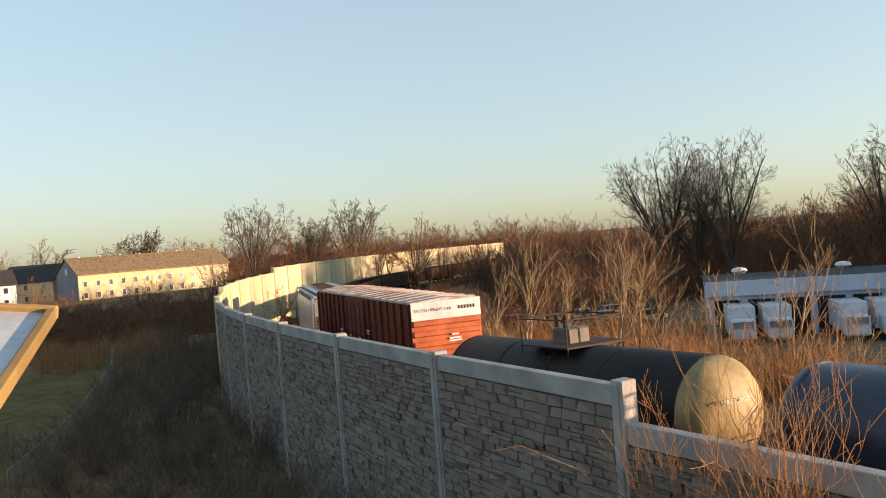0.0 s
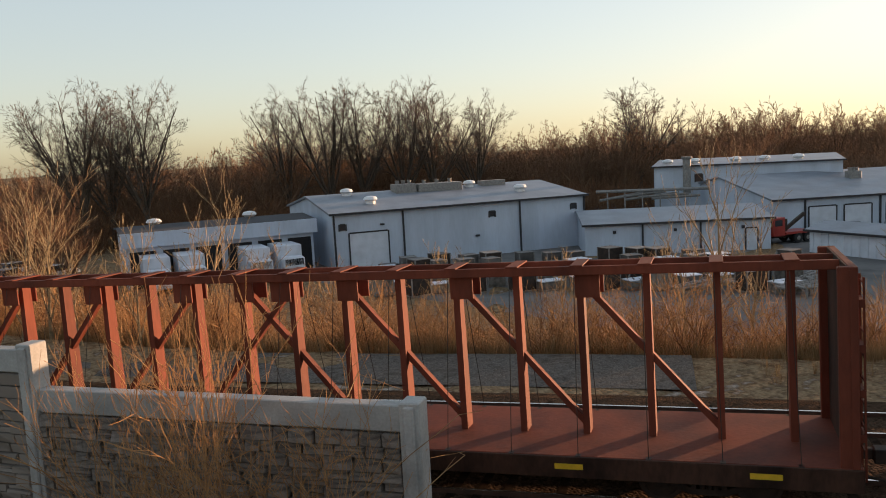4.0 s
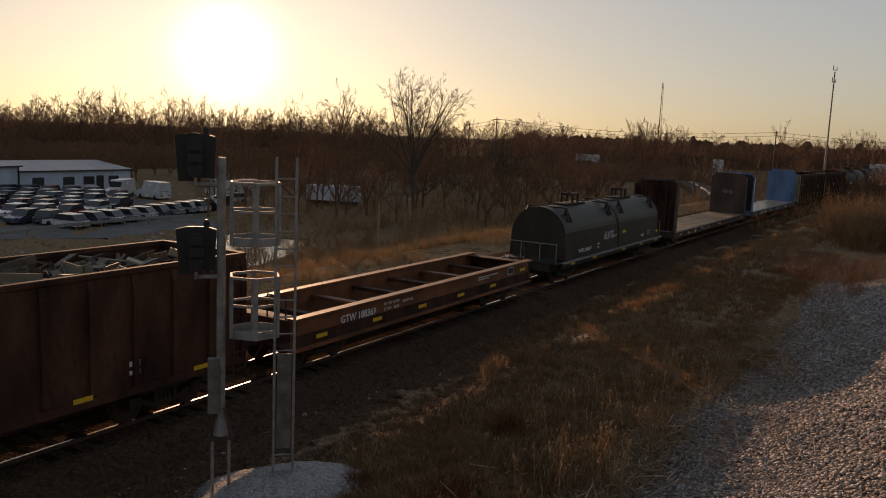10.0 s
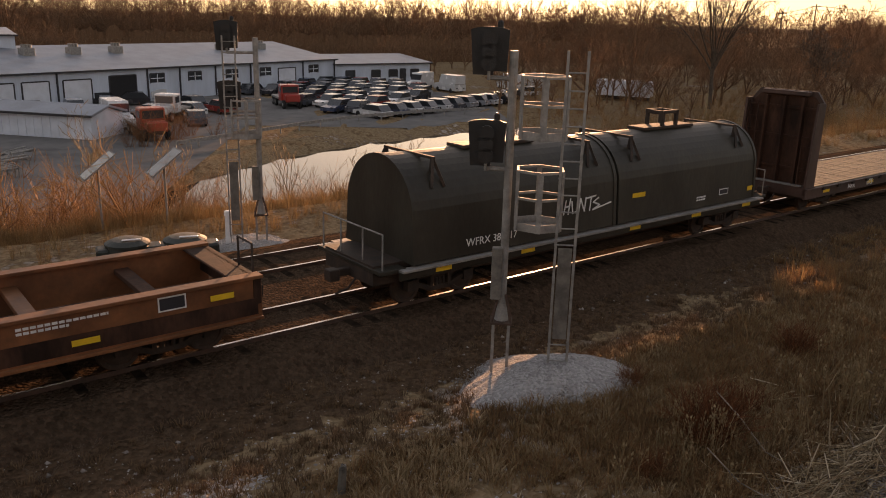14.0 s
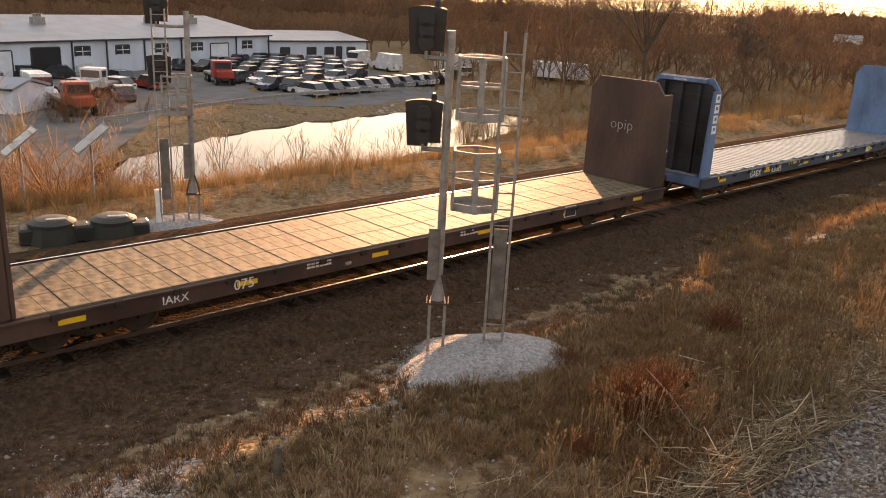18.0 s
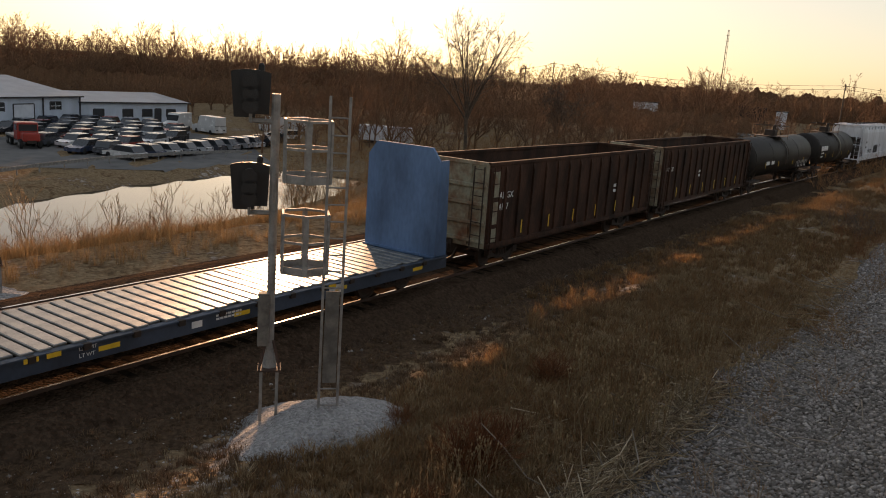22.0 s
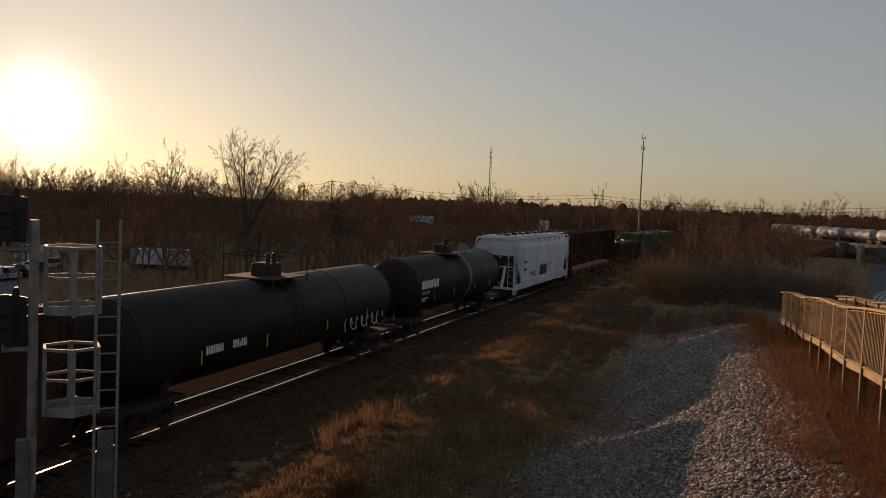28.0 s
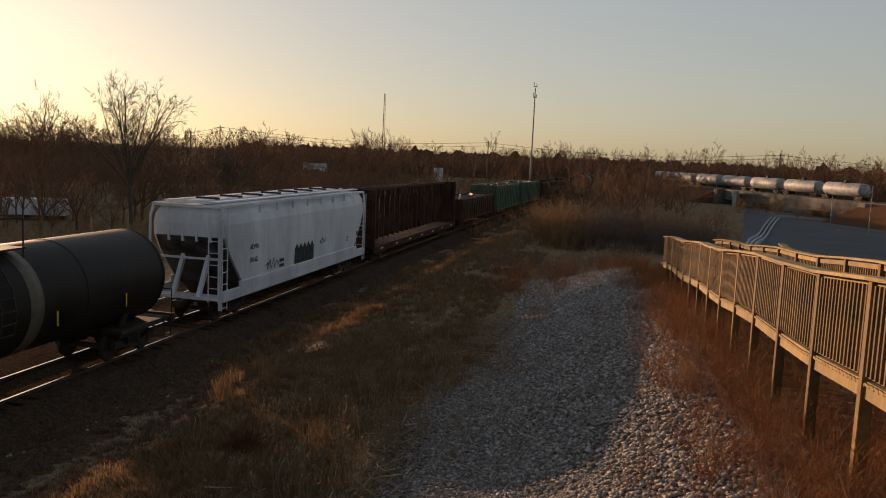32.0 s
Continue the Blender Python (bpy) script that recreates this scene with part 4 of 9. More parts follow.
def hopper(name, L, paint, label, top=4.72, dark_end=False):
    car = empty(name, label, "covered hopper", "covered hopper cars")
    W = 1.55
    # curved-side body, cut away under the slope sheets
    bm = bmesh.new()
    zs = [1.25, 1.6, 2.2, 2.8, 3.4, 3.9, 4.25, top - 0.12]
    ys = [W - 0.03, W, W, W, W, W - 0.02, W - 0.10, W - 0.35]
    xs = [L / 2 - 2.1, L / 2 - 1.8, L / 2 - 1.25, L / 2 - 0.75, L / 2 - 0.4, L / 2 - 0.35, L / 2 - 0.35, L / 2 - 0.4]
    ring = []
    for z, y, x in zip(zs, ys, xs):
        ring.append([bm.verts.new(p) for p in ((x, y, z), (-x, y, z), (-x, -y, z), (x, -y, z))])
    for a, b in zip(ring, ring[1:]):
        for i in range(4):
            bm.faces.new((a[i], a[(i + 1) % 4], b[(i + 1) % 4], b[i]))
    bm.faces.new(ring[0][::-1])
    bm.faces.new(ring[-1])
    bmesh.ops.recalc_face_normals(bm, faces=bm.faces)
    part("body", bm, paint, car)
    for k in (-1, 1):
        part("side_sill", B(((0, k * W, 1.12), (L - 0.3, 0.16, 0.42)), ((0, k * (W + 0.02), 1.42), (L - 3.2, 0.12, 0.3)), bevel=0.02), paint, car)
        part("roof_rail", B(((0, k * (W - 0.12), top - 0.1), (L - 0.4, 0.14, 0.12)), bevel=0.01), paint, car)
        for x in (-0.3 * L, -0.2 * L, -0.1 * L, 0, 0.1 * L, 0.2 * L, 0.3 * L):
            part("gusset", B(((x, k * (W - 0.07), top - 0.3), (0.05, 0.1, 0.35))), paint, car)
        e = L / 2
        bm = bmesh.new()
        for y in (-W + 0.05, W - 0.05):
            bar(bm, (k * (e - 0.3), y, top - 0.1), (k * (e - 0.05), y, top - 0.6), 0.08)
            bar(bm, (k * (e - 0.05), y, top - 0.6), (k * (e - 0.05), y, 0.6), 0.08)
        for z in (1.05, 2.6):
            bar(bm, (k * (e - 0.05), -W, z), (k * (e - 0.05), W, z), 0.08)
        bar(bm, (k * (e - 0.3), -W, top - 0.12), (k * (e - 0.3), W, top - 0.12), 0.1)
        for y in (-0.9, -0.3, 0.3, 0.9):
            bar(bm, (k * (e - 0.42), y, 3.2), (k * (e - 0.38), y, top - 0.2), 0.09)
        for y in (-0.55, 0.55):
            bar(bm, (k * (e - 0.1), y, 1.0), (k * (e - 1.0), y, 2.7), 0.16)
        part("end_frame", bm, paint, car)
        part("platform", B(((k * (e - 0.5), 0, 1.0), (0.95, 2 * W, 0.07))), paint, car)
        ladder(car, k * (e - 0.25), W + 0.05, 0.6, top - 0.2, material=paint)
        ladder(car, k * e, 1.25, 0.9, top - 0.4, axis="y", material=paint)
        # thin plate over the end slope, coloured dark to stand in for shade
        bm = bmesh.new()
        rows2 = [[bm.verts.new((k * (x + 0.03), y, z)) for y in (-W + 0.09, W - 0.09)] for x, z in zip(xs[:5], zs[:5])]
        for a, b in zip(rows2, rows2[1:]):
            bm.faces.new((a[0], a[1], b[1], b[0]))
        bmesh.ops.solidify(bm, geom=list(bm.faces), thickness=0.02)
        part("slope_sheet", bm, SHADEDWHITE, car, "white slope sheet with its shade painted in")
        truck(car, k * (e - 2.0))
    for i in range(4):
        x = -0.34 * L + 0.68 * L * i / 3
        part("hopper_chute", shift(prism([(-1.2, 1.3), (1.2, 1.3), (0.5, 0.5), (-0.5, 0.5)], -0.9, 0.9), x), DARKRUST, car)
    part("roof_hatch_trough", B(((0, 0, top + 0.02), (L - 1.6, 0.8, 0.14)), bevel=0.03), paint, car)
    for i in range(8):
        x = -L / 2 + 1.8 + (L - 3.6) * i / 7
        part("hatch_latch", B(((x, 0, top + 0.12), (0.18, 1.0, 0.1)), bevel=0.02), SOOT, car)
    for y in (-1.0, 1.0):
        part("roof_walk", B(((0, y, top + 0.05), (L - 0.8, 0.35, 0.05))), paint, car)
    coupler(car, L)
    return car


def coil_car(name, L, label):
    car = empty(name, label, "coil car", "coil cars")
    W = 1.5
    part("underframe", B(((0, 0, 0.98), (L, 2.2, 0.5))), SOOT, car)
    for k in (-1, 1):
        part("side_sill", B(((0, k * W, 1.0), (L - 1.0, 0.1, 0.22)), bevel=0.01), OLIVE, car)
        part("walkway", B(((0, k * (W + 0.03), 1.13), (L - 1.0, 0.28, 0.05))), GALV, car)
        truck(car, k * (L / 2 - 2.1))
        part("end_platform", B(((k * (L / 2 - 0.35), 0, 1.12), (0.75, 2.9, 0.1)), bevel=0.01), OLIVE, car)
        bm = bmesh.new()
        for y in (-1.35, -0.5, 0.5, 1.35):
            rod(bm, (k * (L / 2 - 0.1), y, 1.1), (k * (L / 2 - 0.1), y, 2.05), 0.022)
        rod(bm, (k * (L / 2 - 0.1), -1.35, 2.05), (k * (L / 2 - 0.1), 1.35, 2.05), 0.022)
        part("end_rail", bm, GALV, car)
    coupler(car, L)
    r, zc = 1.42, 2.3
    arc = [(W, 1.2)] + [(r * math.cos(a), zc + r * 0.98 * math.sin(a)) for a in [math.pi * i / 20 for i in range(21)]] + [(-W, 1.2)]
    for x0, x1 in ((-L / 2 + 0.9, -0.11), (0.01, L / 2 - 0.9)):
        h = part("hood", prism(arc, x0, x1), OLIVE, car, "rounded dark olive steel hood")
        for xx in (x0 + 0.05, x1 - 0.05):
            ring = [(y * 1.018, 1.2 + (z - 1.2) * 1.012) for y, z in arc]
            part("rim", prism(ring, xx - 0.06, xx + 0.06), OLIVE, h)
        mid = (x0 + x1) / 2
        zt = zc + r * 0.98
        part("ridge", B(((mid, 0, zt + 0.03), (2.6, 0.7, 0.1)), bevel=0.02), SOOT, h)
        bm = bmesh.new()
        for dx in (-0.35, 0.35):
            bar(bm, (mid + dx, -0.3, zt), (mid + dx, -0.3, zt + 0.5), 0.1)
            bar(bm, (mid + dx, 0.3, zt), (mid + dx, 0.3, zt + 0.5), 0.1)
            bar(bm, (mid + dx, -0.35, zt + 0.5), (mid + dx, 0.35, zt + 0.5), 0.12)
        for y in (-0.3, 0.3):
            bar(bm, (mid - 0.4, y, zt + 0.52), (mid + 0.4, y, zt + 0.52), 0.1)
        part("lifting_bail", bm, SOOT, h)
        for xx in (x0 + 0.9, x1 - 0.9):
            bm = bmesh.new()
            for y in (-1, 1):
                bar(bm, (xx, y * 0.95, zt - 0.42), (xx, y * 1.0, zt - 0.02), 0.09)
                bar(bm, (xx - 0.2, y * 1.25, zt - 0.7), (xx, y * 1.0, zt - 0.02), 0.07)
                bar(bm, (xx + 0.2, y * 1.25, zt - 0.7), (xx, y * 1.0, zt - 0.02), 0.07)
            bar(bm, (xx, -1.05, zt - 0.02), (xx, 1.05, zt - 0.02), 0.07)
            part("stacking_bracket", bm, SOOT, h)
    part("gap_seal", prism([(y * 0.96, 1.2 + (z - 1.2) * 0.96) for y, z in arc], -0.87, -0.73), SOOT, car)
    return car


def low_flat(name, L, label):
    car = empty(name, label, "flat car", "low-sided flat cars")
    W = 1.45
    part("floor", B(((0, 0, 0.72), (L - 0.3, 2 * W, 0.1))), DARKRUST, car)
    part("centre_sill", B(((0, 0, 0.95), (L, 0.5, 0.5)), bevel=0.02), DARKRUST, car)
    for k in (-1, 1):
        part("side_girder", B(((0, k * W, 1.2), (L, 0.08, 0.92)), ((0, k * W, 1.68), (L, 0.3, 0.07)), ((0, k * W, 0.76), (L, 0.24, 0.07)), bevel=0.008), ORANGE_DULL, car)
        part("end_sill", B(((k * (L / 2 - 0.1), 0, 1.35), (0.2, 2 * W + 0.1, 0.6)), ((k * (L / 2 - 0.35), 0, 1.62), (0.5, 2 * W, 0.06)), bevel=0.02), DARKRUST, car)
        truck(car, k * (L / 2 - 1.9))
        bm = bmesh.new()
        rod(bm, (k * (L / 2 - 0.05), 1.2, 1.6), (k * (L / 2 - 0.05), 1.2, 2.3), 0.025)
        rod(bm, (k * (L / 2 - 0.05), 0.5, 1.6), (k * (L / 2 - 0.05), 0.5, 2.3), 0.025)
        rod(bm, (k * (L / 2 - 0.05), 0.5, 2.3), (k * (L / 2 - 0.05), 1.2, 2.3), 0.025)
        part("end_rail", bm, SOOT, car)
    for i in range(6):
        x = -L / 2 + 2.0 + (L - 4.0) * i / 5
        part("cross_member", B(((x, 0, 1.35), (0.32, 2 * W, 0.12)), bevel=0.01), ORANGE_DULL if i in (1, 4) else DARKRUST, car)
    coupler(car, L)
    return car


ORANGE_DULL = mat("faded_orange_brown_paint", (0.24, 0.085, 0.032), 0.6, var=0.35, scale=1.0, fine=9)


# dark slate standing in for shade on the blue bulkheads' outer side
SLATESHADE = mat("shaded_slate_steel", (0.035, 0.038, 0.045), 0.7, var=0.4, scale=1.2, fine=9)
SLATE = mat("slate_blue_sill_paint", (0.045, 0.065, 0.095), 0.6, var=0.3, scale=1.0, fine=9)


def bulkhead_flat(name, L, paint, deck, label, top=4.65, planks=True):
    car = empty(name, label, "flat car", "bulkhead flat cars")
    W = 1.5
    zd = 1.1
    # darker colour that paints shade into the bulkhead recess
    shaded_mat = SLATESHADE if paint is BLUE else DARKRUST
    for k in (-1, 1):
        part("side_sill", B(((0, k * W, 0.86), (L, 0.09, 0.4)), ((0, k * W, 1.04), (L, 0.2, 0.05)), bevel=0.008), SLATE if paint is BLUE else paint, car)
    part("frame", B(((0, 0, 0.82), (L - 0.2, 2 * W - 0.2, 0.3))), SOOT, car)
    if planks:
        me = shared("deck_board", lambda: B(((0, 0, 0), (0.394, 0.97, 0.07)), bevel=0.008), DECKWOOD)
        n = int((L - 1.6) / 0.4)
        for i in range(n):
            for j in range(3):
                o = new("deck_panel", me)
                o.parent = car
                o.location = (-(n * 0.4) / 2 + 0.2 + 0.4 * i, (j - 1) * 0.985, zd - 0.035 + 0.003 * ((i * 7 + j * 3) % 3))
    else:
        me = shared("deck_rib", lambda: B(((0, 0, 0), (0.30, 2.9, 0.08)), bevel=0.02), DECKSTEEL)
        n = int((L - 2.0) / 0.37)
        for i in range(n):
            o = new("deck_slat", me)
            o.parent = car
            o.location = (-(n * 0.37) / 2 + 0.18 + 0.37 * i, 0, zd - 0.03)
            o.scale = (1, 0.93 if i % 3 == 0 else 1.0, 1)
    pk = shared("stake_pocket" + paint.name, lambda: B(((0, 0, 0), (0.18, 0.12, 0.14)), bevel=0.01), SOOT)
    n = int(L / 1.25)
    for i in range(n):
        for k in (-1, 1):
            o = new("stake_pocket", pk)
            o.parent = car
            o.location = (-L / 2 + 1.3 + (L - 2.6) * i / (n - 1), k * (W + 0.06), 1.0)
    for k in (-1, 1):
        e = k * L / 2
        wide = [(-W, 0.8), (W, 0.8), (W, top - 0.45), (W - 0.35, top), (-W + 0.35, top), (-W, top - 0.45)]
        bh = part("bulkhead", prism(wide, e - k * 0.62 - 0.05, e - k * 0.62 + 0.05), paint, car, "steel bulkhead with clipped top corners")
        for y in (-W + 0.04, W - 0.04):
            bm = bmesh.new()
            pts = [(e - k * 0.6, 0.8), (e - k * 0.6, top - 0.4), (e - k * 0.16, top - 0.4), (e, 1.0), (e, 0.8)]
            a = [bm.verts.new((x, y - 0.04, z)) for x, z in pts]
            b = [bm.verts.new((x, y + 0.04, z)) for x, z in pts]
            for i in range(5):
                bm.faces.new((a[i], a[(i + 1) % 5], b[(i + 1) % 5], b[i]))
            bm.faces.new(a[::-1])
            bm.faces.new(b)
            bmesh.ops.recalc_face_normals(bm, faces=bm.faces)
            part("side_gusset", bm, paint, bh)
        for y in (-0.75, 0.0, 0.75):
            part("stiffener", B(((e - k * 0.46, y, 2.6), (0.24, 0.09, 3.6))), shaded_mat, bh)
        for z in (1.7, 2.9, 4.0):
            part("cross_stiffener", B(((e - k * 0.54, 0, z), (0.09, 2 * W - 0.1, 0.09))), shaded_mat, bh)
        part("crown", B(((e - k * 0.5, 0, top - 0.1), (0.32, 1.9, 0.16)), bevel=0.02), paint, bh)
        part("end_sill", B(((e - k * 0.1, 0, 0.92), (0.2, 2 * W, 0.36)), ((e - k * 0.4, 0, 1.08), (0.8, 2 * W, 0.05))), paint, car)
        # sheet added over the bulkhead; its darkness is painted shade
        part("outer_skin", prism([(-W + 0.1, 1.12), (W - 0.1, 1.12), (W - 0.1, top - 0.5), (W - 0.4, top - 0.2), (-W + 0.4, top - 0.2), (-W + 0.1, top - 0.5)], e - k * 0.56 - 0.012, e - k * 0.56 + 0.012), shaded_mat, bh, "outer face with its shade painted dark")
        for yy, z1 in ((1.18, 2.7), (-1.18, top - 0.5)):
            ladder(bh, e - k * 0.24, yy, 1.1, z1, w=0.38, material=shaded_mat, axis="y")
        part("step_plate", B(((e - k * 0.12, 0, 1.13), (0.26, 2 * W - 0.5, 0.03))), GALV, car, "worn pale step plate")
        truck(car, k * (L / 2 - 2.3))
    coupler(car, L)
    for i in range(6):
        x = L / 2 - 1.6 - (L - 3.2) * i / 5
        patch(car, x, 0.86, 0.5, 0.11, W + 0.05, YELLOWTAPE, "reflector")
    return car

# ---- the train: cars by the metres they stand behind the zero point ----
TRAIN = []   # (thing, metres behind, half the distance between its trucks)


def couple(car, u0, u1):
    TRAIN.append((car, (u0 + u1) / 2, (u1 - u0) / 2 - 2.2))
    return car


def consist():
    c = boxcar("boxcar", 16.6, "red-brown boxcar with white roof and orange end", 5.1)
    couple(c, -43.2, -26.0)
    c = hopper("covered_hopper", 15.5, GREYCAR, "silver-grey covered hopper car with curved sides")
    couple(c, -60.5, -44.6)
    c = gondola("gondola_car", 16.0, 3.2, DARKRUST, "dark low gondola car carrying a red steel box", load=False, seed=4)
    part("steel_box", B(((-3, 0, 3.0), (4.0, 2.6, 2.6)), bevel=0.03), ORANGE, c, "red painted steel box")
    couple(c, -77.5, -61.2)
    for i in range(6):
        c = gondola("gondola_car", 16.0, 2.6, (DARKRUST, RUST)[i % 2], "rust-brown low gondola car on the bend", load=False, seed=5)
        couple(c, -94.3 - 16.8 * i, -78.0 - 16.8 * i)
    c = tank_car("tank_car", 14.2, 2.85, BLACK, CREAM, "black tank car with tan end and dome platform")
    couple(c, -25.4, -10.4)
    endtext = lambda car, L, R: Matrix.Translation((-L / 2 - 0.16, 0.55, 0.98 + R + 0.35)) @ Euler((radians(90), 0, radians(-90))).to_matrix().to_4x4()
    part("lettering", letters("PROX 70022", 0.16, endtext(c, 12.75, 1.42)), WHITEPAINT, c)
    c = tank_car("tank_car", 13.8, 2.85, BLUEBLACK, CREAM, "dark blue-black tank car with tan end")
    part("lettering", letters("UTLX", 0.15, endtext(c, 12.35, 1.42)), WHITEPAINT, c)
    couple(c, -10.8, 3.4)
    c = centerbeam("centerbeam_car", 24.6, OXIDE, "empty red-brown centre-beam lumber car")
    W = 1.45
    inner = lambda y, z: Matrix.Translation((24.6 / 2 - 0.222, y, z)) @ Euler((radians(90), 0, radians(-90))).to_matrix().to_4x4()
    for y, z, tx, s in ((1.3, 4.05, "LOADING AND UNLOADING", 0.12), (1.2, 3.9, "INSTRUCTION", 0.12), (1.2, 3.6, "WARNING", 0.17), (0.0 - 0.1, 3.75, "LOADING AND", 0.12), (-0.1, 3.58, "UNLOADING", 0.12), (-0.1, 3.42, "INSTRUCTION", 0.11), (-0.1, 2.5, "SAFETY FIRST", 0.11)):
        part("lettering", letters(tx, s, inner(y, z)), WHITEPAINT, c)
    sign(c, "IN 11-5", 0.15, -1.1, 0.90, W + 0.056)
    sign(c, "IL 73-0", 0.15, -1.1, 0.72, W + 0.056)
    sign(c, "L 75-0", 0.15, -3.4, 0.78, W + 0.056)
    bars(c, 1.6, 0.95, W + 0.056, [(1.1, 0.06), (1.0, 0.06)], TAGRED)
    stroke(c, [((4.0 - 0.22 * i, 0.76), (3.9 - 0.22 * i, 0.96)) for i in range(6)] + [((3.9 - 0.22 * i, 0.96), (3.82 - 0.22 * i, 0.76)) for i in range(6)], 0.035, W + 0.056, WHITEPAINT)
    couple(c, 4.4, 29.6)

    # three scrap gondolas
    W = 1.52 + 0.115
    c = gondola("gondola_car", 13.3, 3.65, RUST, "rust-brown gondola car heaped with scrap steel", ribs=13, seed=1, end_mat=PALEEND)
    X = lambda s: 6.65 - (s + 4.05)      # picture-left end at +6.65
    y = 1.55
    sign(c, "ML", 0.36, X(-2.43), 2.72, y, bold=0.012)
    sign(c, "MX", 0.36, X(-1.55), 2.72, y, bold=0.012)
    sign(c, "513", 0.36, X(-2.5), 2.25, y, bold=0.012)
    sign(c, "LD LMT", 0.14, X(-2.43), 1.33, y)
    sign(c, "LT  WT", 0.14, X(-2.43), 1.15, y)
    sign(c, "205800", 0.14, X(-1.6), 1.36, y)
    sign(c, "62200", 0.14, X(-1.52), 1.19, y)
    for s in (-3.36, -1.34, 1.18, 2.85, 5.46):
        patch(c, X(s), 1.02, 0.46, 0.12, W, YELLOWTAPE, "reflector")
    for s in (0.37, 3.8, 6.3):
        patch(c, X(s), 0.86, 0.16, 0.1, W, WHITEPAINT, "marker")
    blobtag(c, X(-0.52), 1.22, 0.74, 0.95, W, "blue-grey bubble graffiti tag")
    blobtag(c, X(7.55), 1.2, 1.25, 0.8, W, "blue-grey bubble graffiti tag")
    placard(c, X(7.53), 2.62, 0.77, 0.56, y)
    scrawl = lambda x0, z0, k, seq: [((x0 - a * k, z0 + b * k), (x0 - e * k, z0 + d * k)) for (a, b), (e, d) in zip(seq, seq[1:])]
    stroke(c, scrawl(X(0.85), 1.15, 1.0, [(0, 0.75), (0.75, 0.75)]) + scrawl(X(0.85), 1.15, 1.0, [(0.35, 0.75), (0.35, 1.0), (0.2, 1.12), (0.35, 1.25), (0.5, 1.12), (0.35, 1.0)]) + scrawl(X(0.85), 1.15, 1.0, [(0, 0.3), (0.35, 0.55), (0.75, 0.3), (0.35, 0.08), (0, 0.3)]) + scrawl(X(0.85), 1.15, 1.0, [(0.2, 0.25), (0.32, 0.4), (0.45, 0.25), (0.58, 0.38)]) + scrawl(X(0.85), 1.15, 1.0, [(0, 0.0), (0.72, 0.02), (0.75, -0.15)]) + scrawl(X(0.85), 1.15, 1.0, [(0.15, 0.0), (0.15, -0.35)]), 0.035, W, WHITEPAINT, "thin white spray-can drawing")
    stroke(c, scrawl(X(1.72), 1.68, 0.9, [(0.3, 0.3), (0.0, 0.25), (0.05, 0.0), (0.3, 0.05)]) + scrawl(X(2.05), 1.68, 0.9, [(0, 0), (0.05, 0.4), (0.3, 0.42), (0.32, 0.0)]) + scrawl(X(2.6), 1.62, 0.95, [(0, 0.15), (0.3, 0.22), (0.28, 0.38), (0.05, 0.3), (0, 0.05), (0.35, 0.0), (0.6, 0.35), (0.42, 0.85), (0.5, 0.7)]) + scrawl(X(3.45), 1.5, 0.95, [(0, 0.15), (0.28, 0.2), (0.25, 0.38), (0.0, 0.3), (0.05, 0.0), (0.3, 0.02)]) + scrawl(X(3.77), 1.5, 0.95, [(0.05, 0), (0.08, 0.5), (0.4, 0.5), (0.35, 0.3), (0.1, 0.25), (0.4, 0.0), (0.05, -0.35), (0.6, -0.3), (0.9, -0.2)]) + scrawl(X(4.5), 1.32, 0.95, [(0.1, 0.02), (0.45, 0.0), (0.42, 0.3)]), 0.045, W, WHITEPAINT, "white sprayed graffiti name")
    stroke(c, scrawl(X(1.76), 1.22, 0.85, [(0.25, 0.28), (0.0, 0.25), (0.25, 0.1), (0.0, 0.02)]) + scrawl(X(1.98), 1.22, 0.85, [(0, 0.28), (0.3, 0.28), (0.15, 0.28), (0.15, 0)]) + scrawl(X(2.2), 1.22, 0.85, [(0, 0.28), (0, 0), (0, 0.14), (0.22, 0.28), (0, 0.14), (0.25, 0.0)]), 0.05, W, WHITEPAINT, "small white tag")
    stroke(c, scrawl(X(0.05), 1.6, 1.0, [(0.6, 0.15), (0.0, 0.1), (0.1, -0.03), (0.6, 0.0), (0.55, 0.2), (0.3, 0.05), (0.2, 0.2)]), 0.045, W, TAGRED, "red scribbled tag")
    stroke(c, scrawl(X(-3.8), 1.28, 1.0, [(0, 0.03), (0.15, 0.05), (0.3, 0.1), (0.2, 0.0), (0.45, 0.02), (0.5, 0.12), (0.6, 0.0)]), 0.03, W, WHITEPAINT, "thin white tag")
    stroke(c, scrawl(X(-2.43), 0.98, 0.9, [(0, 0.0), (0.1, 0.1), (0.2, 0.0), (0.3, 0.1), (0.4, 0.0), (0.6, 0.1)]), 0.03, W, WHITEPAINT, "thin white tag")
    bars(c, X(6.1), 1.3, W, [(0.45, 0.1), (0.45, 0.08)])
    bars(c, X(5.3), 1.75, y, [(0.4, 0.07), (0.35, 0.06), (0.4, 0.07)], GREYCAR)
    couple(c, 30.6, 45.3)

    c = gondola("gondola_car", 15.0, 3.65, RUST, "brown gondola car with scrap and graffiti", ribs=13, seed=2)
    placard(c, 5.9, 2.6, 0.7, 0.52, y)
    sign(c, "MLMX", 0.28, -5.34, 2.55, y, bold=0.01)
    sign(c, "482", 0.28, -5.46, 2.12, y, bold=0.01)
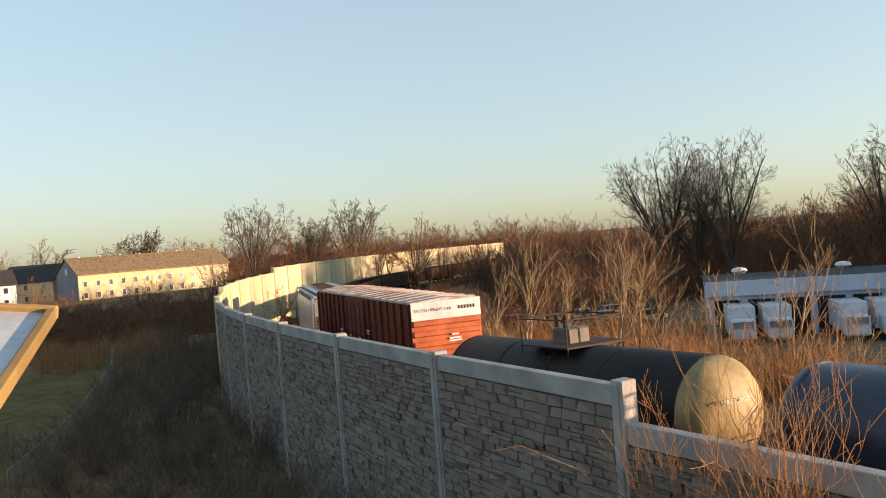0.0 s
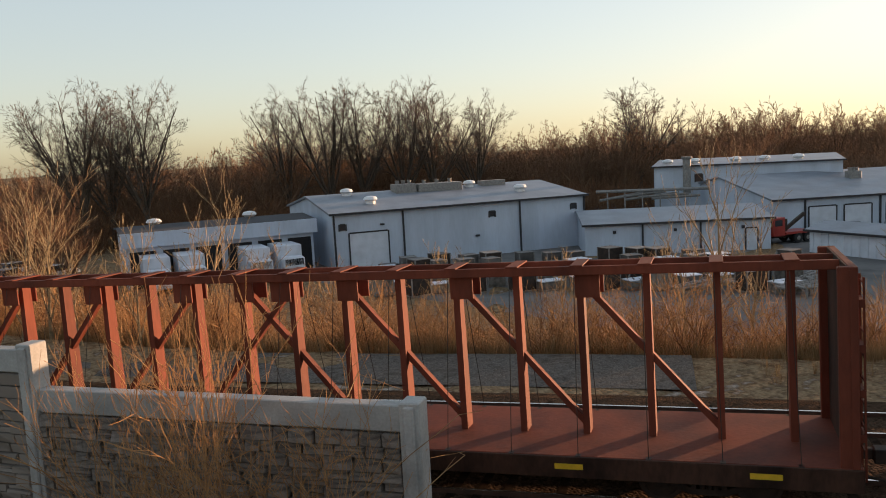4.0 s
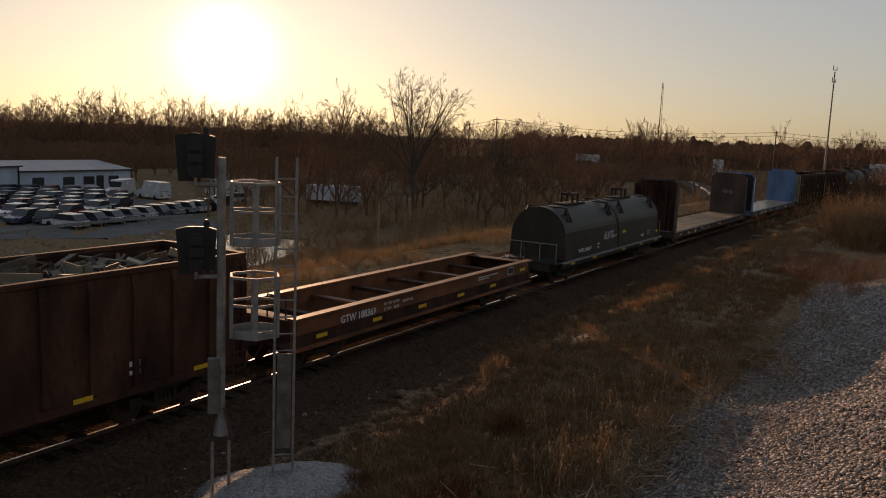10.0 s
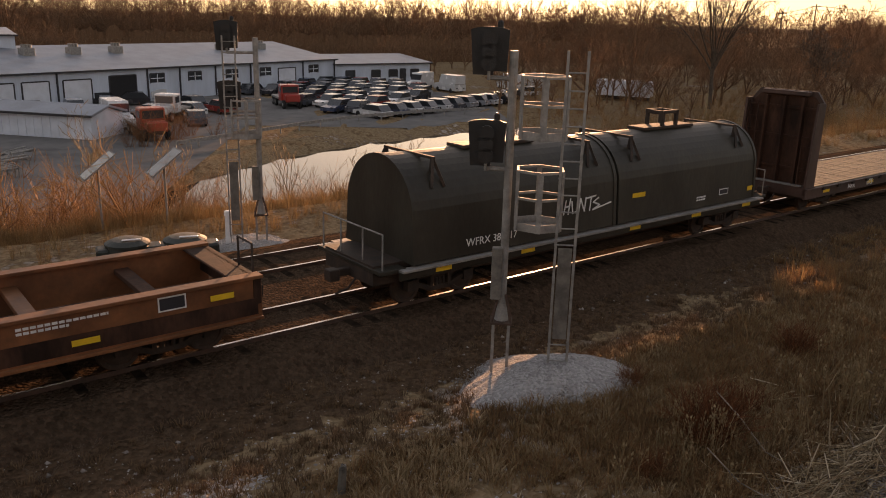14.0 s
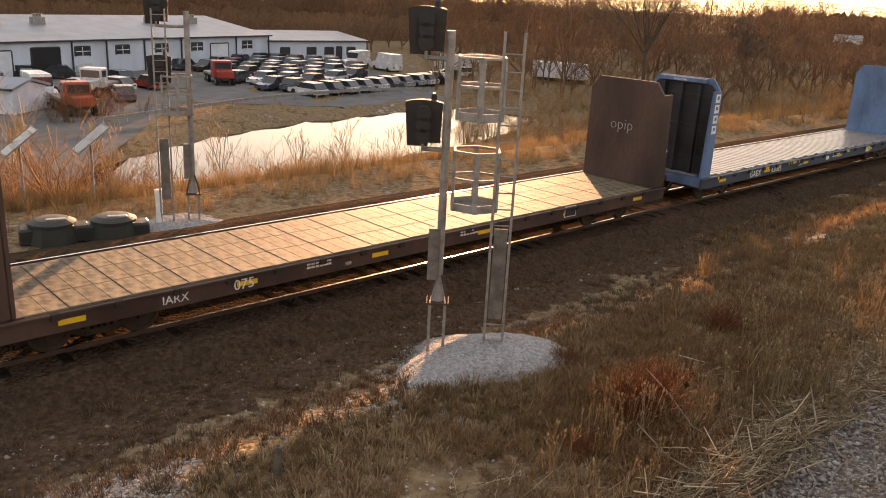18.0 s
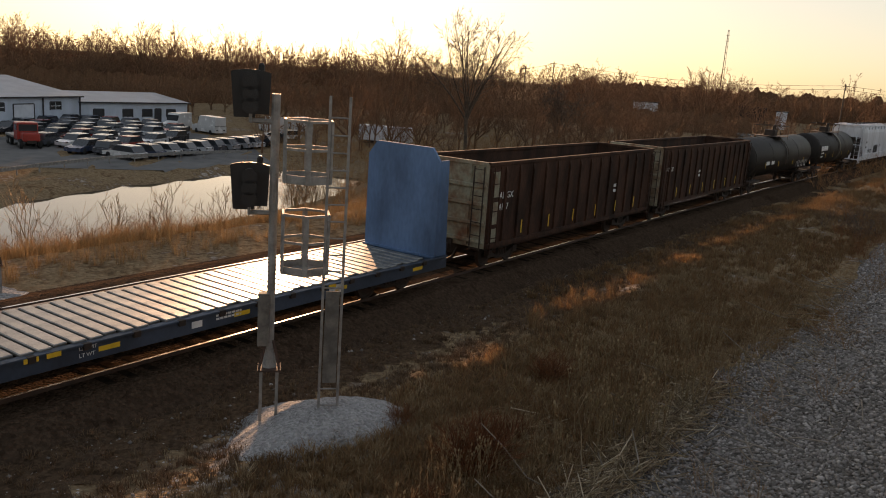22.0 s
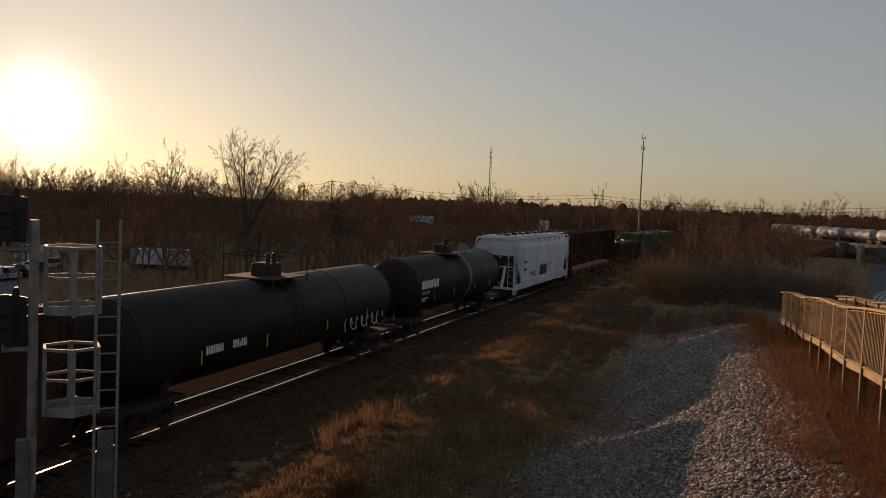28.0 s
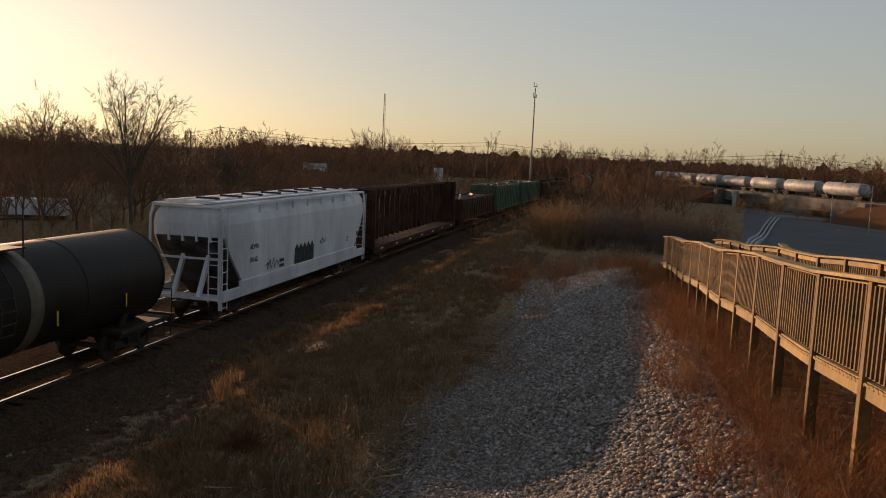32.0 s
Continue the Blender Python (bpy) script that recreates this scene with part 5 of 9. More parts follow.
    stroke(c, scrawl(-4.8, 1.4, 1.0, [(0, 0.0), (0.1, 0.35), (0.2, 0.05), (0.3, 0.4), (0.35, 0.0), (0.5, 0.35), (0.62, 0.1), (0.5, 0.0), (0.85, 0.05), (0.8, 0.4), (0.95, 0.1)]), 0.035, W, GREYCAR, "grey scribbled tag")
    stroke(c, scrawl(5.75, 1.7, 0.8, [(0, 0.3), (0.35, 0.35), (0.15, 0.0), (0.15, 0.33)]) + scrawl(5.0, 1.68, 0.9, [(0.1, 0.3), (0.0, 0.2), (0.12, 0.1), (0.0, 0.0), (0.18, 0.0), (0.2, 0.3), (0.34, 0.3), (0.3, 0.0), (0.44, 0.05), (0.42, 0.3), (0.56, 0.3), (0.58, 0.0)]) + scrawl(6.6, 1.3, 1.0, [(0, 0.12), (0.16, 0.12), (0.2, 0.28), (0.22, 0.0), (0.36, 0.26), (0.3, 0.12), (0.45, 0.0), (0.5, 0.27), (0.68, 0.26), (0.62, 0.0), (0.84, 0.2), (0.95, 0.1), (1.06, 0.12)]), 0.04, W, WHITEPAINT, "white tags")
    bubble(c, 2.45, 0.8, 3.5, 1.05, W)
    bars(c, -1.05, 1.2, W, [(0.55, 0.12), (0.5, 0.12)], TAGBLUE, "small blue sprayed tag")
    for s in (6.38, 3.4, 0.47, -2.19, -5.4):
        patch(c, s, 1.0, 0.46, 0.12, W, YELLOWTAPE, "reflector")
    patch(c, -4.2, 1.25, 0.14, 0.14, W, WHITEPAINT, "marker")
    bars(c, -3.2, 1.5, W, [(0.45, 0.1), (0.45, 0.08)])
    couple(c, 46.4, 62.0)

    c = gondola("gondola_car", 15.4, 3.75, RUST, "brown gondola car heaped with scrap", ribs=14, seed=3)
    patch(c, -0.3, 2.85, 0.4, 0.85, y + 0.004, WHITEPAINT, "placard", "white placard")
    sign(c, "MLMX", 0.30, 6.2, 2.62, y)
    bars(c, 4.6, 2.0, y, [(0.3, 0.1), (0.3, 0.1)])
    for s in (5.6, 2.6, 0.4, -3.0, -6.2):
        patch(c, s, 1.17, 0.46, 0.11, W, YELLOWTAPE, "reflector")
    bars(c, -4.2, 1.65, y, [(0.3, 0.12), (0.3, 0.1)])
    couple(c, 62.7, 78.9)

    c = low_flat("low_flat_car", 15.4, "faded orange-brown low-sided flat car, empty")
    W = 1.5
    sign(c, "GTW 188369", 0.32, 5.55, 1.22, W, bold=0.006)
    sign(c, "LD LMT 221900", 0.13, 3.3, 1.42, W)
    sign(c, "LT  WT   58100", 0.13, 3.3, 1.24, W)
    sign(c, "NEW 9-94", 0.14, 2.25, 1.36, W)
    part("lower_belt", B(((0, W - 0.01, 1.02), (15.2, 0.03, 0.36))), DARKRUST, c, "dark lower belt of the girder")
    for s in (6.5, 3.75, 1.09, -1.56, -4.14, -6.8):
        patch(c, s, 1.4 if abs(s) > 6.6 else 1.06, 0.5, 0.12, W + 0.07, YELLOWTAPE, "reflector")
    bars(c, -3.0, 1.5, W, [(1.6, 0.05), (0.9, 0.05)])
    patch(c, -5.8, 1.45, 0.56, 0.30, W, WHITEPAINT, "data_panel")
    patch(c, -5.8, 1.45, 0.50, 0.24, W + 0.004, TAGBLACK, "data_panel")
    bars(c, 2.2, 1.15, W, [(0.5, 0.06), (0.5, 0.06)])
    couple(c, 79.8, 96.4)

    c = coil_car("coil_car", 16.6, "dark olive steel-coil car with two round hoods")
    W = 1.51
    sign(c, "WFRX 384017", 0.29, 5.75, 1.42, 1.49)
    sign(c, "218600", 0.13, 3.2, 1.6, 1.49)
    sign(c, "67400", 0.13, 3.2, 1.43, 1.49)
    stroke(c, scrawl(2.25, 1.8, 1.1, [(0, 0.0), (0.06, 0.35), (0.03, 0.18), (0.2, 0.2), (0.16, 0.0), (0.22, 0.38)]) + scrawl(1.95, 1.8, 1.1, [(0, 0.3), (0.06, 0.0), (0.2, 0.02), (0.22, 0.32)]) + scrawl(1.65, 1.8, 1.1, [(0, 0), (0.05, 0.35), (0.22, 0.0), (0.25, 0.35)]) + scrawl(1.35, 1.8, 1.1, [(0, 0.33), (0.35, 0.36), (0.18, 0.35), (0.15, 0.0)]) + scrawl(1.05, 1.8, 1.1, [(0.2, 0.3), (0, 0.2), (0.25, 0.1), (0.0, 0.0), (0.7, 0.12)]), 0.045, 1.5, WHITEPAINT, "white sprayed graffiti tag")
    for s in (6.5, 3.6, -0.9, -4.0, -6.9):
        patch(c, s, 1.0, 0.5, 0.11, 1.555, YELLOWTAPE, "reflector")
    patch(c, -1.05, 1.98, 0.6, 0.14, 1.46, YELLOWTAPE, "caution_label")
    patch(c, -7.1, 1.55, 0.3, 0.16, 1.49, YELLOWTAPE, "caution_label")
    bars(c, -4.0, 1.55, 1.49, [(0.5, 0.05), (0.5, 0.05)])
    patch(c, -5.52, 1.6, 0.5, 0.2, 1.487, WHITEPAINT, "data_panel")
    patch(c, -5.52, 1.6, 0.45, 0.15, 1.491, TAGBLACK, "data_panel")
    couple(c, 98.0, 116.3)

    c = bulkhead_flat("bulkhead_flat_car", 21.6, DARKBULK, None, "dark brown bulkhead flat car with plank deck")
    y = 1.55
    sign(c, "IARX", 0.26, 7.45, 0.76, y)
    sign(c, "075", 0.34, 5.85, 0.74, y)
    bars(c, 4.0, 0.98, y, [(0.7, 0.05), (0.7, 0.05)])
    patch(c, -5.6, 0.92, 0.55, 0.34, y, WHITEPAINT, "data_panel")
    patch(c, -5.6, 0.92, 0.50, 0.29, y + 0.004, TAGBLACK, "data_panel")
    bars(c, -0.9, 0.98, y, [(0.5, 0.05), (0.7, 0.05)])
    sign(c, "FBS", 0.12, 2.9, 0.76, y)
    part("reflector_disc", shift(lathe([(-0.01, 0.13), (0.01, 0.13)], 16), -10.7, 1.38, 2.35), WHITEPAINT, c)
    innerL = Matrix.Translation((-21.6 / 2 + 0.68, -0.55, 2.9)) @ Euler((radians(90), 0, radians(90))).to_matrix().to_4x4()
    part("graffiti", letters("opip", 0.55, innerL, -0.012), GREYCAR, c, "thin pale sprayed outline tag")
    couple(c, 117.2, 140.6)

    c = bulkhead_flat("bulkhead_flat_car", 21.3, BLUE, None, "pale blue bulkhead flat car with ribbed steel deck", planks=False)
    sign(c, "GAEX", 0.36, 6.9, 0.72, y)
    sign(c, "63085", 0.36, 5.05, 0.74, y)
    for k, z in enumerate((4.0, 3.62, 3.24, 2.86)):
        part("emblem", B(((10.22, 1.51, z), (0.3, 0.006, 0.3))), WHITEPAINT, c, "white emblem bar")
        part("emblem", B(((10.22, 1.514, z + 0.02), (0.14, 0.006, 0.12))), BLUE, c)
    part("lettering", letters("CAUTION", 0.12, Matrix.Translation((10.65 - 0.33, -0.35, 4.5)) @ Euler((radians(90), 0, radians(90))).to_matrix().to_4x4()), WHITEPAINT, c)
    sign(c, "LD LMT", 0.12, 2.5, 0.92, y)
    sign(c, "LT WT", 0.12, 2.5, 0.77, y)
    bars(c, -1.0, 0.95, y, [(0.8, 0.05), (0.8, 0.05)])
    patch(c, -0.45, 0.86, 0.3, 0.16, y, WHITEPAINT, "data_panel")
    for s in (5.56, 3.52, 3.06, -2.6, -5.0, 9.4):
        patch(c, s, 1.0, 0.3, 0.1, y + 0.06, YELLOWTAPE, "reflector")
    patch(c, -5.2, 0.9, 0.5, 0.3, y, WHITEPAINT, "data_panel")
    couple(c, 141.6, 164.0)

    W = 1.52 + 0.115
    for i, (a, b) in enumerate(((165.3, 181.8), (182.4, 199.4))):
        c = gondola("gondola_car", b - a - 1.0, 4.0, DARKRUST, "dark brown high-sided gondola car, ribbed, empty", ribs=15, load=False, seed=6, end_mat=PALEEND)
        e = (b - a - 1.0) / 2
        part("inner_load", B(((0, 0, 3.2), (2 * e - 0.2, 2.95, 0.3))), DARKRUST, c)
        sign(c, "AMGX" if i == 0 else "AMGX", 0.34, e - 0.75, 2.72, 1.55)
        if i == 0:
            sign(c, "4147", 0.34, e - 0.75, 2.3, 1.55)
        for k in range(6):
            patch(c, e - 2.4 - 2.2 * k, 1.55, 0.07, 0.5, W + 0.003, YELLOWTAPE, "reflector")
        bars(c, -3.2 if i == 0 else 2.0, 2.5, 1.56, [(0.3, 0.14), (0.3, 0.14)])
        if i == 0:
            for z, h in ((3.25, 0.95), (2.2, 0.85), (1.4, 0.5)):
                patch(c, e - 0.42, z, 0.62, h, 1.565, PALEEND, "corner_panel", "worn pale corner panel")
        couple(c, a, b)
    c = tank_car("tank_car", 18.6, 3.0, BLACK, None, "black tank car with graffiti and yellow reflectors", shell=18.2)
    ring = [(0.36 * math.cos(a), 0.36 * math.sin(a)) for a in (math.pi * k / 4 for k in range(9))]
    stroke(c, sum([scrawl(-4.2 - 0.52 * i, 1.75 + 0.1 * (i % 2), 1.0, ring[:8 if i % 2 else 6]) for i in range(7)], []), 0.05, 1.42, WHITEPAINT, "white outlined graffiti loops")
    bars(c, 5.6, 2.2, 1.49, [(0.9, 0.26)])
    bars(c, 4.2, 2.2, 1.49, [(0.8, 0.26)])
    couple(c, 200.2, 219.6)
    c = tank_car("tank_car", 16.2, 3.05, BLACK, None, "long black tank car with a bold white maker's mark", shell=15.9)
    for i in range(6):
        patch(c, 6.75 - 0.42 * i, 2.75, 0.34, 0.42, 1.53, WHITEPAINT, "emblem", "bold white maker's mark as plain bars")
    sign(c, "PROX 74571", 0.22, 6.9, 2.25, 1.53)
    bars(c, 6.9, 2.05, 1.52, [(0.9, 0.06), (0.5, 0.06)])
    part("shell_band", shift(lathe([(-1.4, 1.535), (-0.9, 1.535)], 40), 0, 0, 0.98 + 1.525), DOMEGREY, c, "grey band round the shell", smooth=True)
    couple(c, 220.4, 237.8)
    c = hopper("covered_hopper", 17.8, WHITECAR, "white covered hopper car with black graffiti")
    y = 1.565
    sign(c, "ADMX", 0.3, 6.4, 2.75, y, TAGBLACK)
    sign(c, "50162", 0.3, 6.4, 2.2, y, TAGBLACK)
    big = []
    for i in range(5):
        big += scrawl(1.6 - 0.48 * i, 1.5, 1.0, [(0.0, 0.1), (0.0, 0.75), (0.18, 0.95), (0.36, 0.75), (0.36, 0.1), (0.0, 0.1)]) + scrawl(1.6 - 0.48 * i, 1.5, 1.0, [(0.12, 0.15), (0.12, 0.8), (0.26, 0.8), (0.26, 0.15)])
    stroke(c, big, 0.11, y, TAGBLACK, "bold black graffiti letters")
    stroke(c, scrawl(4.9, 1.7, 1.0, [(0, 0.2), (0.3, 0.3), (0.2, 0.0), (0.5, 0.4), (0.6, 0.0), (0.9, 0.45), (0.95, 0.0), (1.2, 0.3), (1.4, 0.1)]) + scrawl(-1.6, 2.2, 1.0, [(0, 0.2), (0.2, 0.0), (0.3, 0.3), (0.6, 0.05), (0.9, 0.25)]), 0.04, y, TAGBLACK, "thin black tags")
    bars(c, 3.4, 1.95, y, [(0.5, 0.14), (0.5, 0.14)], TAGBLACK)
    bars(c, -7.3, 2.3, y, [(0.3, 0.2)], TAGBLACK)
    bars(c, -5.6, 2.2, y, [(0.35, 0.1), (0.35, 0.1)], GREYCAR)
    couple(c, 239.4, 258.9)
    c = centerbeam("centerbeam_car", 23.6, DARKRUST, "dark brown empty centre-beam lumber car")
    couple(c, 259.8, 284.6)
    us = [(286, 303, RUST, 2.9, "brown gondola car loaded with scrap"), (304, 321, GREENGON, 3.7, "dull green ribbed gondola car"), (322, 339, GREENGON, 3.7, "dull green ribbed gondola car"), (340, 357, RUST, 3.4, "rust-brown gondola car at the train's tail"), (358, 375, DARKRUST, 3.4, "rust-brown gondola car at the train's tail"), (376, 393, DARKRUST, 3.4, "rust-brown gondola car at the train's tail")]
    for i, (a, b, mt, tp, lb) in enumerate(us):
        c = gondola("gondola_car", b - a - 1.0, tp, mt, lb, ribs=14, load=i < 3, seed=20 + i)
        couple(c, a, b)
    for i in range(3):
        c = tank_car("tank_car", 16.4, 3.0, BLACK, None, "black tank car at the tail of the train")
        couple(c, 394 + 17.6 * i, 411 + 17.6 * i)


BLUEBLACK = mat("blue_black_tank_paint", (0.03, 0.037, 0.06), 0.35, var=0.25, scale=0.9, fine=8)
DARKBULK = mat("dark_brown_bulkhead_paint", (0.085, 0.045, 0.034), 0.6, var=0.35, scale=0.9, fine=9, stretch=(1, 1, 0.4))


def placard(car, x, z, w, h, y):
    """A torn white stencil panel in four pieces."""
    for i in (-1, 1):
        for j in (-1, 1):
            patch(car, x + i * w * 0.26, z + j * h * 0.26 - (0.03 if j < 0 else 0), w * 0.46, h * 0.42, y, WHITEPAINT, "placard", "torn white placard" if i + j == 2 else "")
    for i in range(3):
        patch(car, x - w * 0.3 + i * w * 0.28, z + (0.1 if i % 2 else -0.12), w * 0.08, h * 0.3, y + 0.004, DARKRUST, "placard_tear")


DIST = [(-1, -5.9), (0, 0.4), (2, 12.9), (3.5, 22.6), (5.5, 35.4), (7.5, 47.8), (9, 57.4), (11, 69.8), (13, 82.2), (16, 101.6), (19, 121.7), (21, 134.8), (23, 148.3), (26, 169.6), (29.5, 194.2), (32, 211.8), (33, 218.8)]


def run(t):
    """How far the train has gone, a smooth curve through DIST."""
    for i in range(1, len(DIST) - 2):
        (t0, d0), (t1, d1) = DIST[i], DIST[i + 1]
        if t <= t1:
            break
    (tm, dm), (tp, dp) = DIST[i - 1], DIST[i + 2]
    m0, m1 = (d1 - dm) / (t1 - tm), (dp - d0) / (tp - t0)
    h = t1 - t0
    k = (t - t0) / h
    return (2 * k ** 3 - 3 * k * k + 1) * d0 + (k ** 3 - 2 * k * k + k) * h * m0 + (-2 * k ** 3 + 3 * k * k) * d1 + (k ** 3 - k * k) * h * m1


def car_pose(u, half, t):
    s = u - run(t)
    a, b = track(s - half), track(s + half)
    d, c = a - b, (a + b) / 2
    return pose(c.x, c.y, c.z, 0, -math.degrees(math.atan2(d.z, math.hypot(d.x, d.y))), math.degrees(math.atan2(d.y, d.x)))


def motions():
    for car, u, half in TRAIN:
        walk(car, [(t, car_pose(u, half, t)) for t in range(0, 33)])


consist()

# ---- signals ----
def signal_head(parent, m, h=1.25, w=0.85):
    """A colour-light unit: dark round-topped backing, hood and lenses; m has its back towards the lookout."""
    bm = bmesh.new()
    top = [(w * 0.5 * math.cos(t) if abs(math.cos(t)) < 0.8 else math.copysign(w * 0.5, math.cos(t)), h * 0.40 + h * 0.10 * math.sin(t)) for t in (math.pi * k / 8 for k in range(9))]
    pts = top + [(-w * 0.46, -h * 0.42), (-w * 0.12, -h * 0.42), (-w * 0.12, -h * 0.5), (w * 0.42, -h * 0.5)]
    a = [bm.verts.new((x, 0.03, z)) for x, z in pts]
    b = [bm.verts.new((x, -0.03, z)) for x, z in pts]
    for i in range(len(pts)):
        j = (i + 1) % len(pts)
        bm.faces.new((a[i], a[j], b[j], b[i]))
    bm.faces.new(a)
    bm.faces.new(b[::-1])
    bmesh.ops.recalc_face_normals(bm, faces=bm.faces)
    head = part("signal_head", bm, SIGNALBLACK, parent, "black signal backboard")
    head.matrix_basis = m
    part("lamp_case", B(((0, -0.14, 0.0), (w * 0.6, 0.24, h * 0.82)), bevel=0.04), SIGNALBLACK, head)
    part("top_lamp", shift(lathe([(0.0, 0.06), (0.1, 0.06), (0.14, 0.03)], 10, "z"), -w * 0.25, -0.08, h * 0.48), SIGNALBLACK, head)
    for z in (-0.3, 0.0, 0.3):
        bm = lathe([(0.0, 0.13), (0.28, 0.15)], 14, "z")
        bmesh.ops.rotate(bm, matrix=Matrix.Rotation(-math.pi / 2, 3, "X"), verts=bm.verts)
        part("lens_hood", shift(bm, 0, 0.03, z * h / 1.25), SIGNALBLACK, head)
    return head


def cage(parent, z, w=1.0, d=0.95, h=1.17):
    """A six-sided guard basket of flat plates with a steel floor; returns the piece that carries it."""
    ring = [(w / 2 * math.cos(t), d / 2 * math.sin(t)) for t in (math.pi * (k + 0.5) / 3 for k in range(6))]

    def hoop(zz, th, wd):
        bm = bmesh.new()
        loops = [[bm.verts.new((x * k, y * k, zz + dz)) for x, y in ring] for k, dz in ((1 - th / w, -wd / 2), (1 + th / w, -wd / 2), (1 + th / w, wd / 2), (1 - th / w, wd / 2))]
        for p, q in zip(loops, loops[1:] + loops[:1]):
            for i in range(6):
                bm.faces.new((p[i], p[(i + 1) % 6], q[(i + 1) % 6], q[i]))
        bmesh.ops.recalc_face_normals(bm, faces=bm.faces)
        return bm

    bm = bmesh.new()
    vs = [bm.verts.new((x * 0.96, y * 0.96, z)) for x, y in ring]
    f = bm.faces.new(vs)
    r = bmesh.ops.extrude_face_region(bm, geom=[f])
    bmesh.ops.translate(bm, vec=(0, 0, 0.03), verts=[v for v in r["geom"] if isinstance(v, bmesh.types.BMVert)])
    bmesh.ops.recalc_face_normals(bm, faces=bm.faces)
    c = part("guard_cage", bm, GALV, parent, "galvanised cage with plate floor")
    part("kick_plate", hoop(z + 0.08, 0.012, 0.16), GALV, c)
    part("middle_hoop", hoop(z + h * 0.55, 0.03, 0.05), GALV, c)
    part("top_hoop", hoop(z + h, 0.05, 0.05), GALV, c)
    for x, y in ring:
        u = B(((0, 0, z + h / 2), (0.025, 0.10, h)), bevel=0.004)
        part("upright", shift(u, x, y, 0, (0, 0, math.degrees(math.atan2(y, x)))), GALV, c)
    return c


def signal_mast(name, x, y, rot, top, z0, label, heads, ladder_off=(1.0, 0.0), hz=()):
    s = empty(name, label, "railway signal", "railway signals", pose(x, y, z0, 0, 0, rot))
    H = top - z0
    part("mast", rod(bmesh.new(), (0, 0, 0.9), (0, 0, H), 0.085, 14), GALV, s)
    bm = bmesh.new()
    box(bm, (0, 0, 0.9), (0.46, 0.46, 0.04))
    for k in (-0.2, 0.2):
        for j in (-0.2, 0.2):
            lg = bmesh.new()
            bar(lg, (k * 0.8, j * 0.8, -0.2), (k * 0.8, j * 0.8, 0.9), 0.06)
            part("leg", lg, GALV, s)
            lg = bmesh.new()
            bar(lg, (k, j, 0.92), (k * 0.3, j * 0.3, 1.5), 0.03)
            part("gusset", lg, RAILSIDE, s)
    part("base_plate", bm, RAILSIDE, s)
    part("flared_foot", shift(lathe([(0.93, 0.15), (1.0, 0.135), (1.34, 0.089), (1.36, 0.088)], 12, "z")), GALV, s)
    part("junction_box", B(((-0.14, -0.06, 1.95), (0.22, 0.2, 1.1)), bevel=0.015), GALVDULL, s, "grey steel junction box")
    lx, ly = ladder_off
    bm = bmesh.new()
    for k in (-0.22, 0.22):
        bar(bm, (lx + k * 0.85, ly, -0.2), (lx + k * 0.85, ly, H + 0.05), 0.045, 0.05)
    n = int(H / 0.33)
    for i in range(n):
        z = 2.75 + 0.33 * i
        if z < H - 0.1:
            rod(bm, (lx - 0.22, ly, z), (lx + 0.22, ly, z), 0.016)
    for z in (0.3, 0.65):
        rod(bm, (lx - 0.22, ly, z), (lx + 0.22, ly, z), 0.016)
    part("ladder", bm, GALV, s)
    part("climb_guard", B(((lx, ly - 0.05, 1.75), (0.27, 0.02, 1.9))), GALVDULL, s, "sheet-steel climb guard")
    for z in hz:
        c = cage(s, z - 0.0)
        c.location = (0.62 if lx > 0 else -0.35, -0.28, 0)
    for hx, hy, z, hh, ww in heads:
        part("bracket", rod(bmesh.new(), (0, 0, z - hh * 0.56), (hx, hy, z - hh * 0.56), 0.045), GALV, s)
        part("bracket_riser", rod(bmesh.new(), (hx, hy - 0.06, z - hh * 0.6), (hx, hy - 0.06, z - hh * 0.4), 0.035), GALV, s)
        signal_head(s, pose(hx, hy, z, 0, 0, 180), hh, ww)
    return s


def mound(name, x, y, r, h, label):
    verts, faces = [(x, y, ground_z(x, y) + h)], []
    rng = random.Random(5)
    rings = [(0.3, 1.0), (0.62, 0.72), (0.86, 0.34), (1.02, 0.04), (1.12, -0.2)]
    n = 40
    off = [1 + 0.10 * math.sin(3 * k * 2 * math.pi / n + 1) + rng.uniform(-0.05, 0.05) for k in range(n)]
    for f, hh in rings:
        for k in range(n):
            a = 2 * math.pi * k / n
            px, py = x + r * f * off[k] * math.cos(a), y + r * f * off[k] * math.sin(a)
            verts.append((px, py, ground_z(px, py) + h * hh + rng.uniform(-0.03, 0.03)))
    for k in range(n):
        faces.append((0, 1 + k, 1 + (k + 1) % n))
        for j in range(len(rings) - 1):
            a = 1 + j * n
            faces.append((a + k, a + n + k, a + n + (k + 1) % n, a + (k + 1) % n))
    return soup(name, verts, faces, PALEGRAVEL, label, "structure", "gravel mound")


mound("gravel_mound", 15.4, -3.38, 1.78, 0.42, "pale gravel mound round the signal foundations")
mound("gravel_pad", 26.0, 4.2, 1.5, 0.2, "grey gravel pad at the far signal")

NEAR = signal_mast("railway_signal", 15.8, -2.5, -99.0, 6.4, 0.0, "galvanised signal mast with caged ladder, black heads turned away",
                   [(-0.47, 0.0, 6.38, 0.9, 0.74), (-0.46, 0.0, 4.62, 0.92, 0.74)], (1.18, -0.55), (4.78, 3.0))
FAR = signal_mast("railway_signal", 26.2, 3.95, -81.4, 6.2, -0.3, "far galvanised signal mast with two black heads and ladder",
                  [(-0.86, 0.0, 6.55, 0.9, 0.72), (-0.84, 0.0, 4.75, 0.9, 0.72)], (-0.8, -0.3), (3.45,))


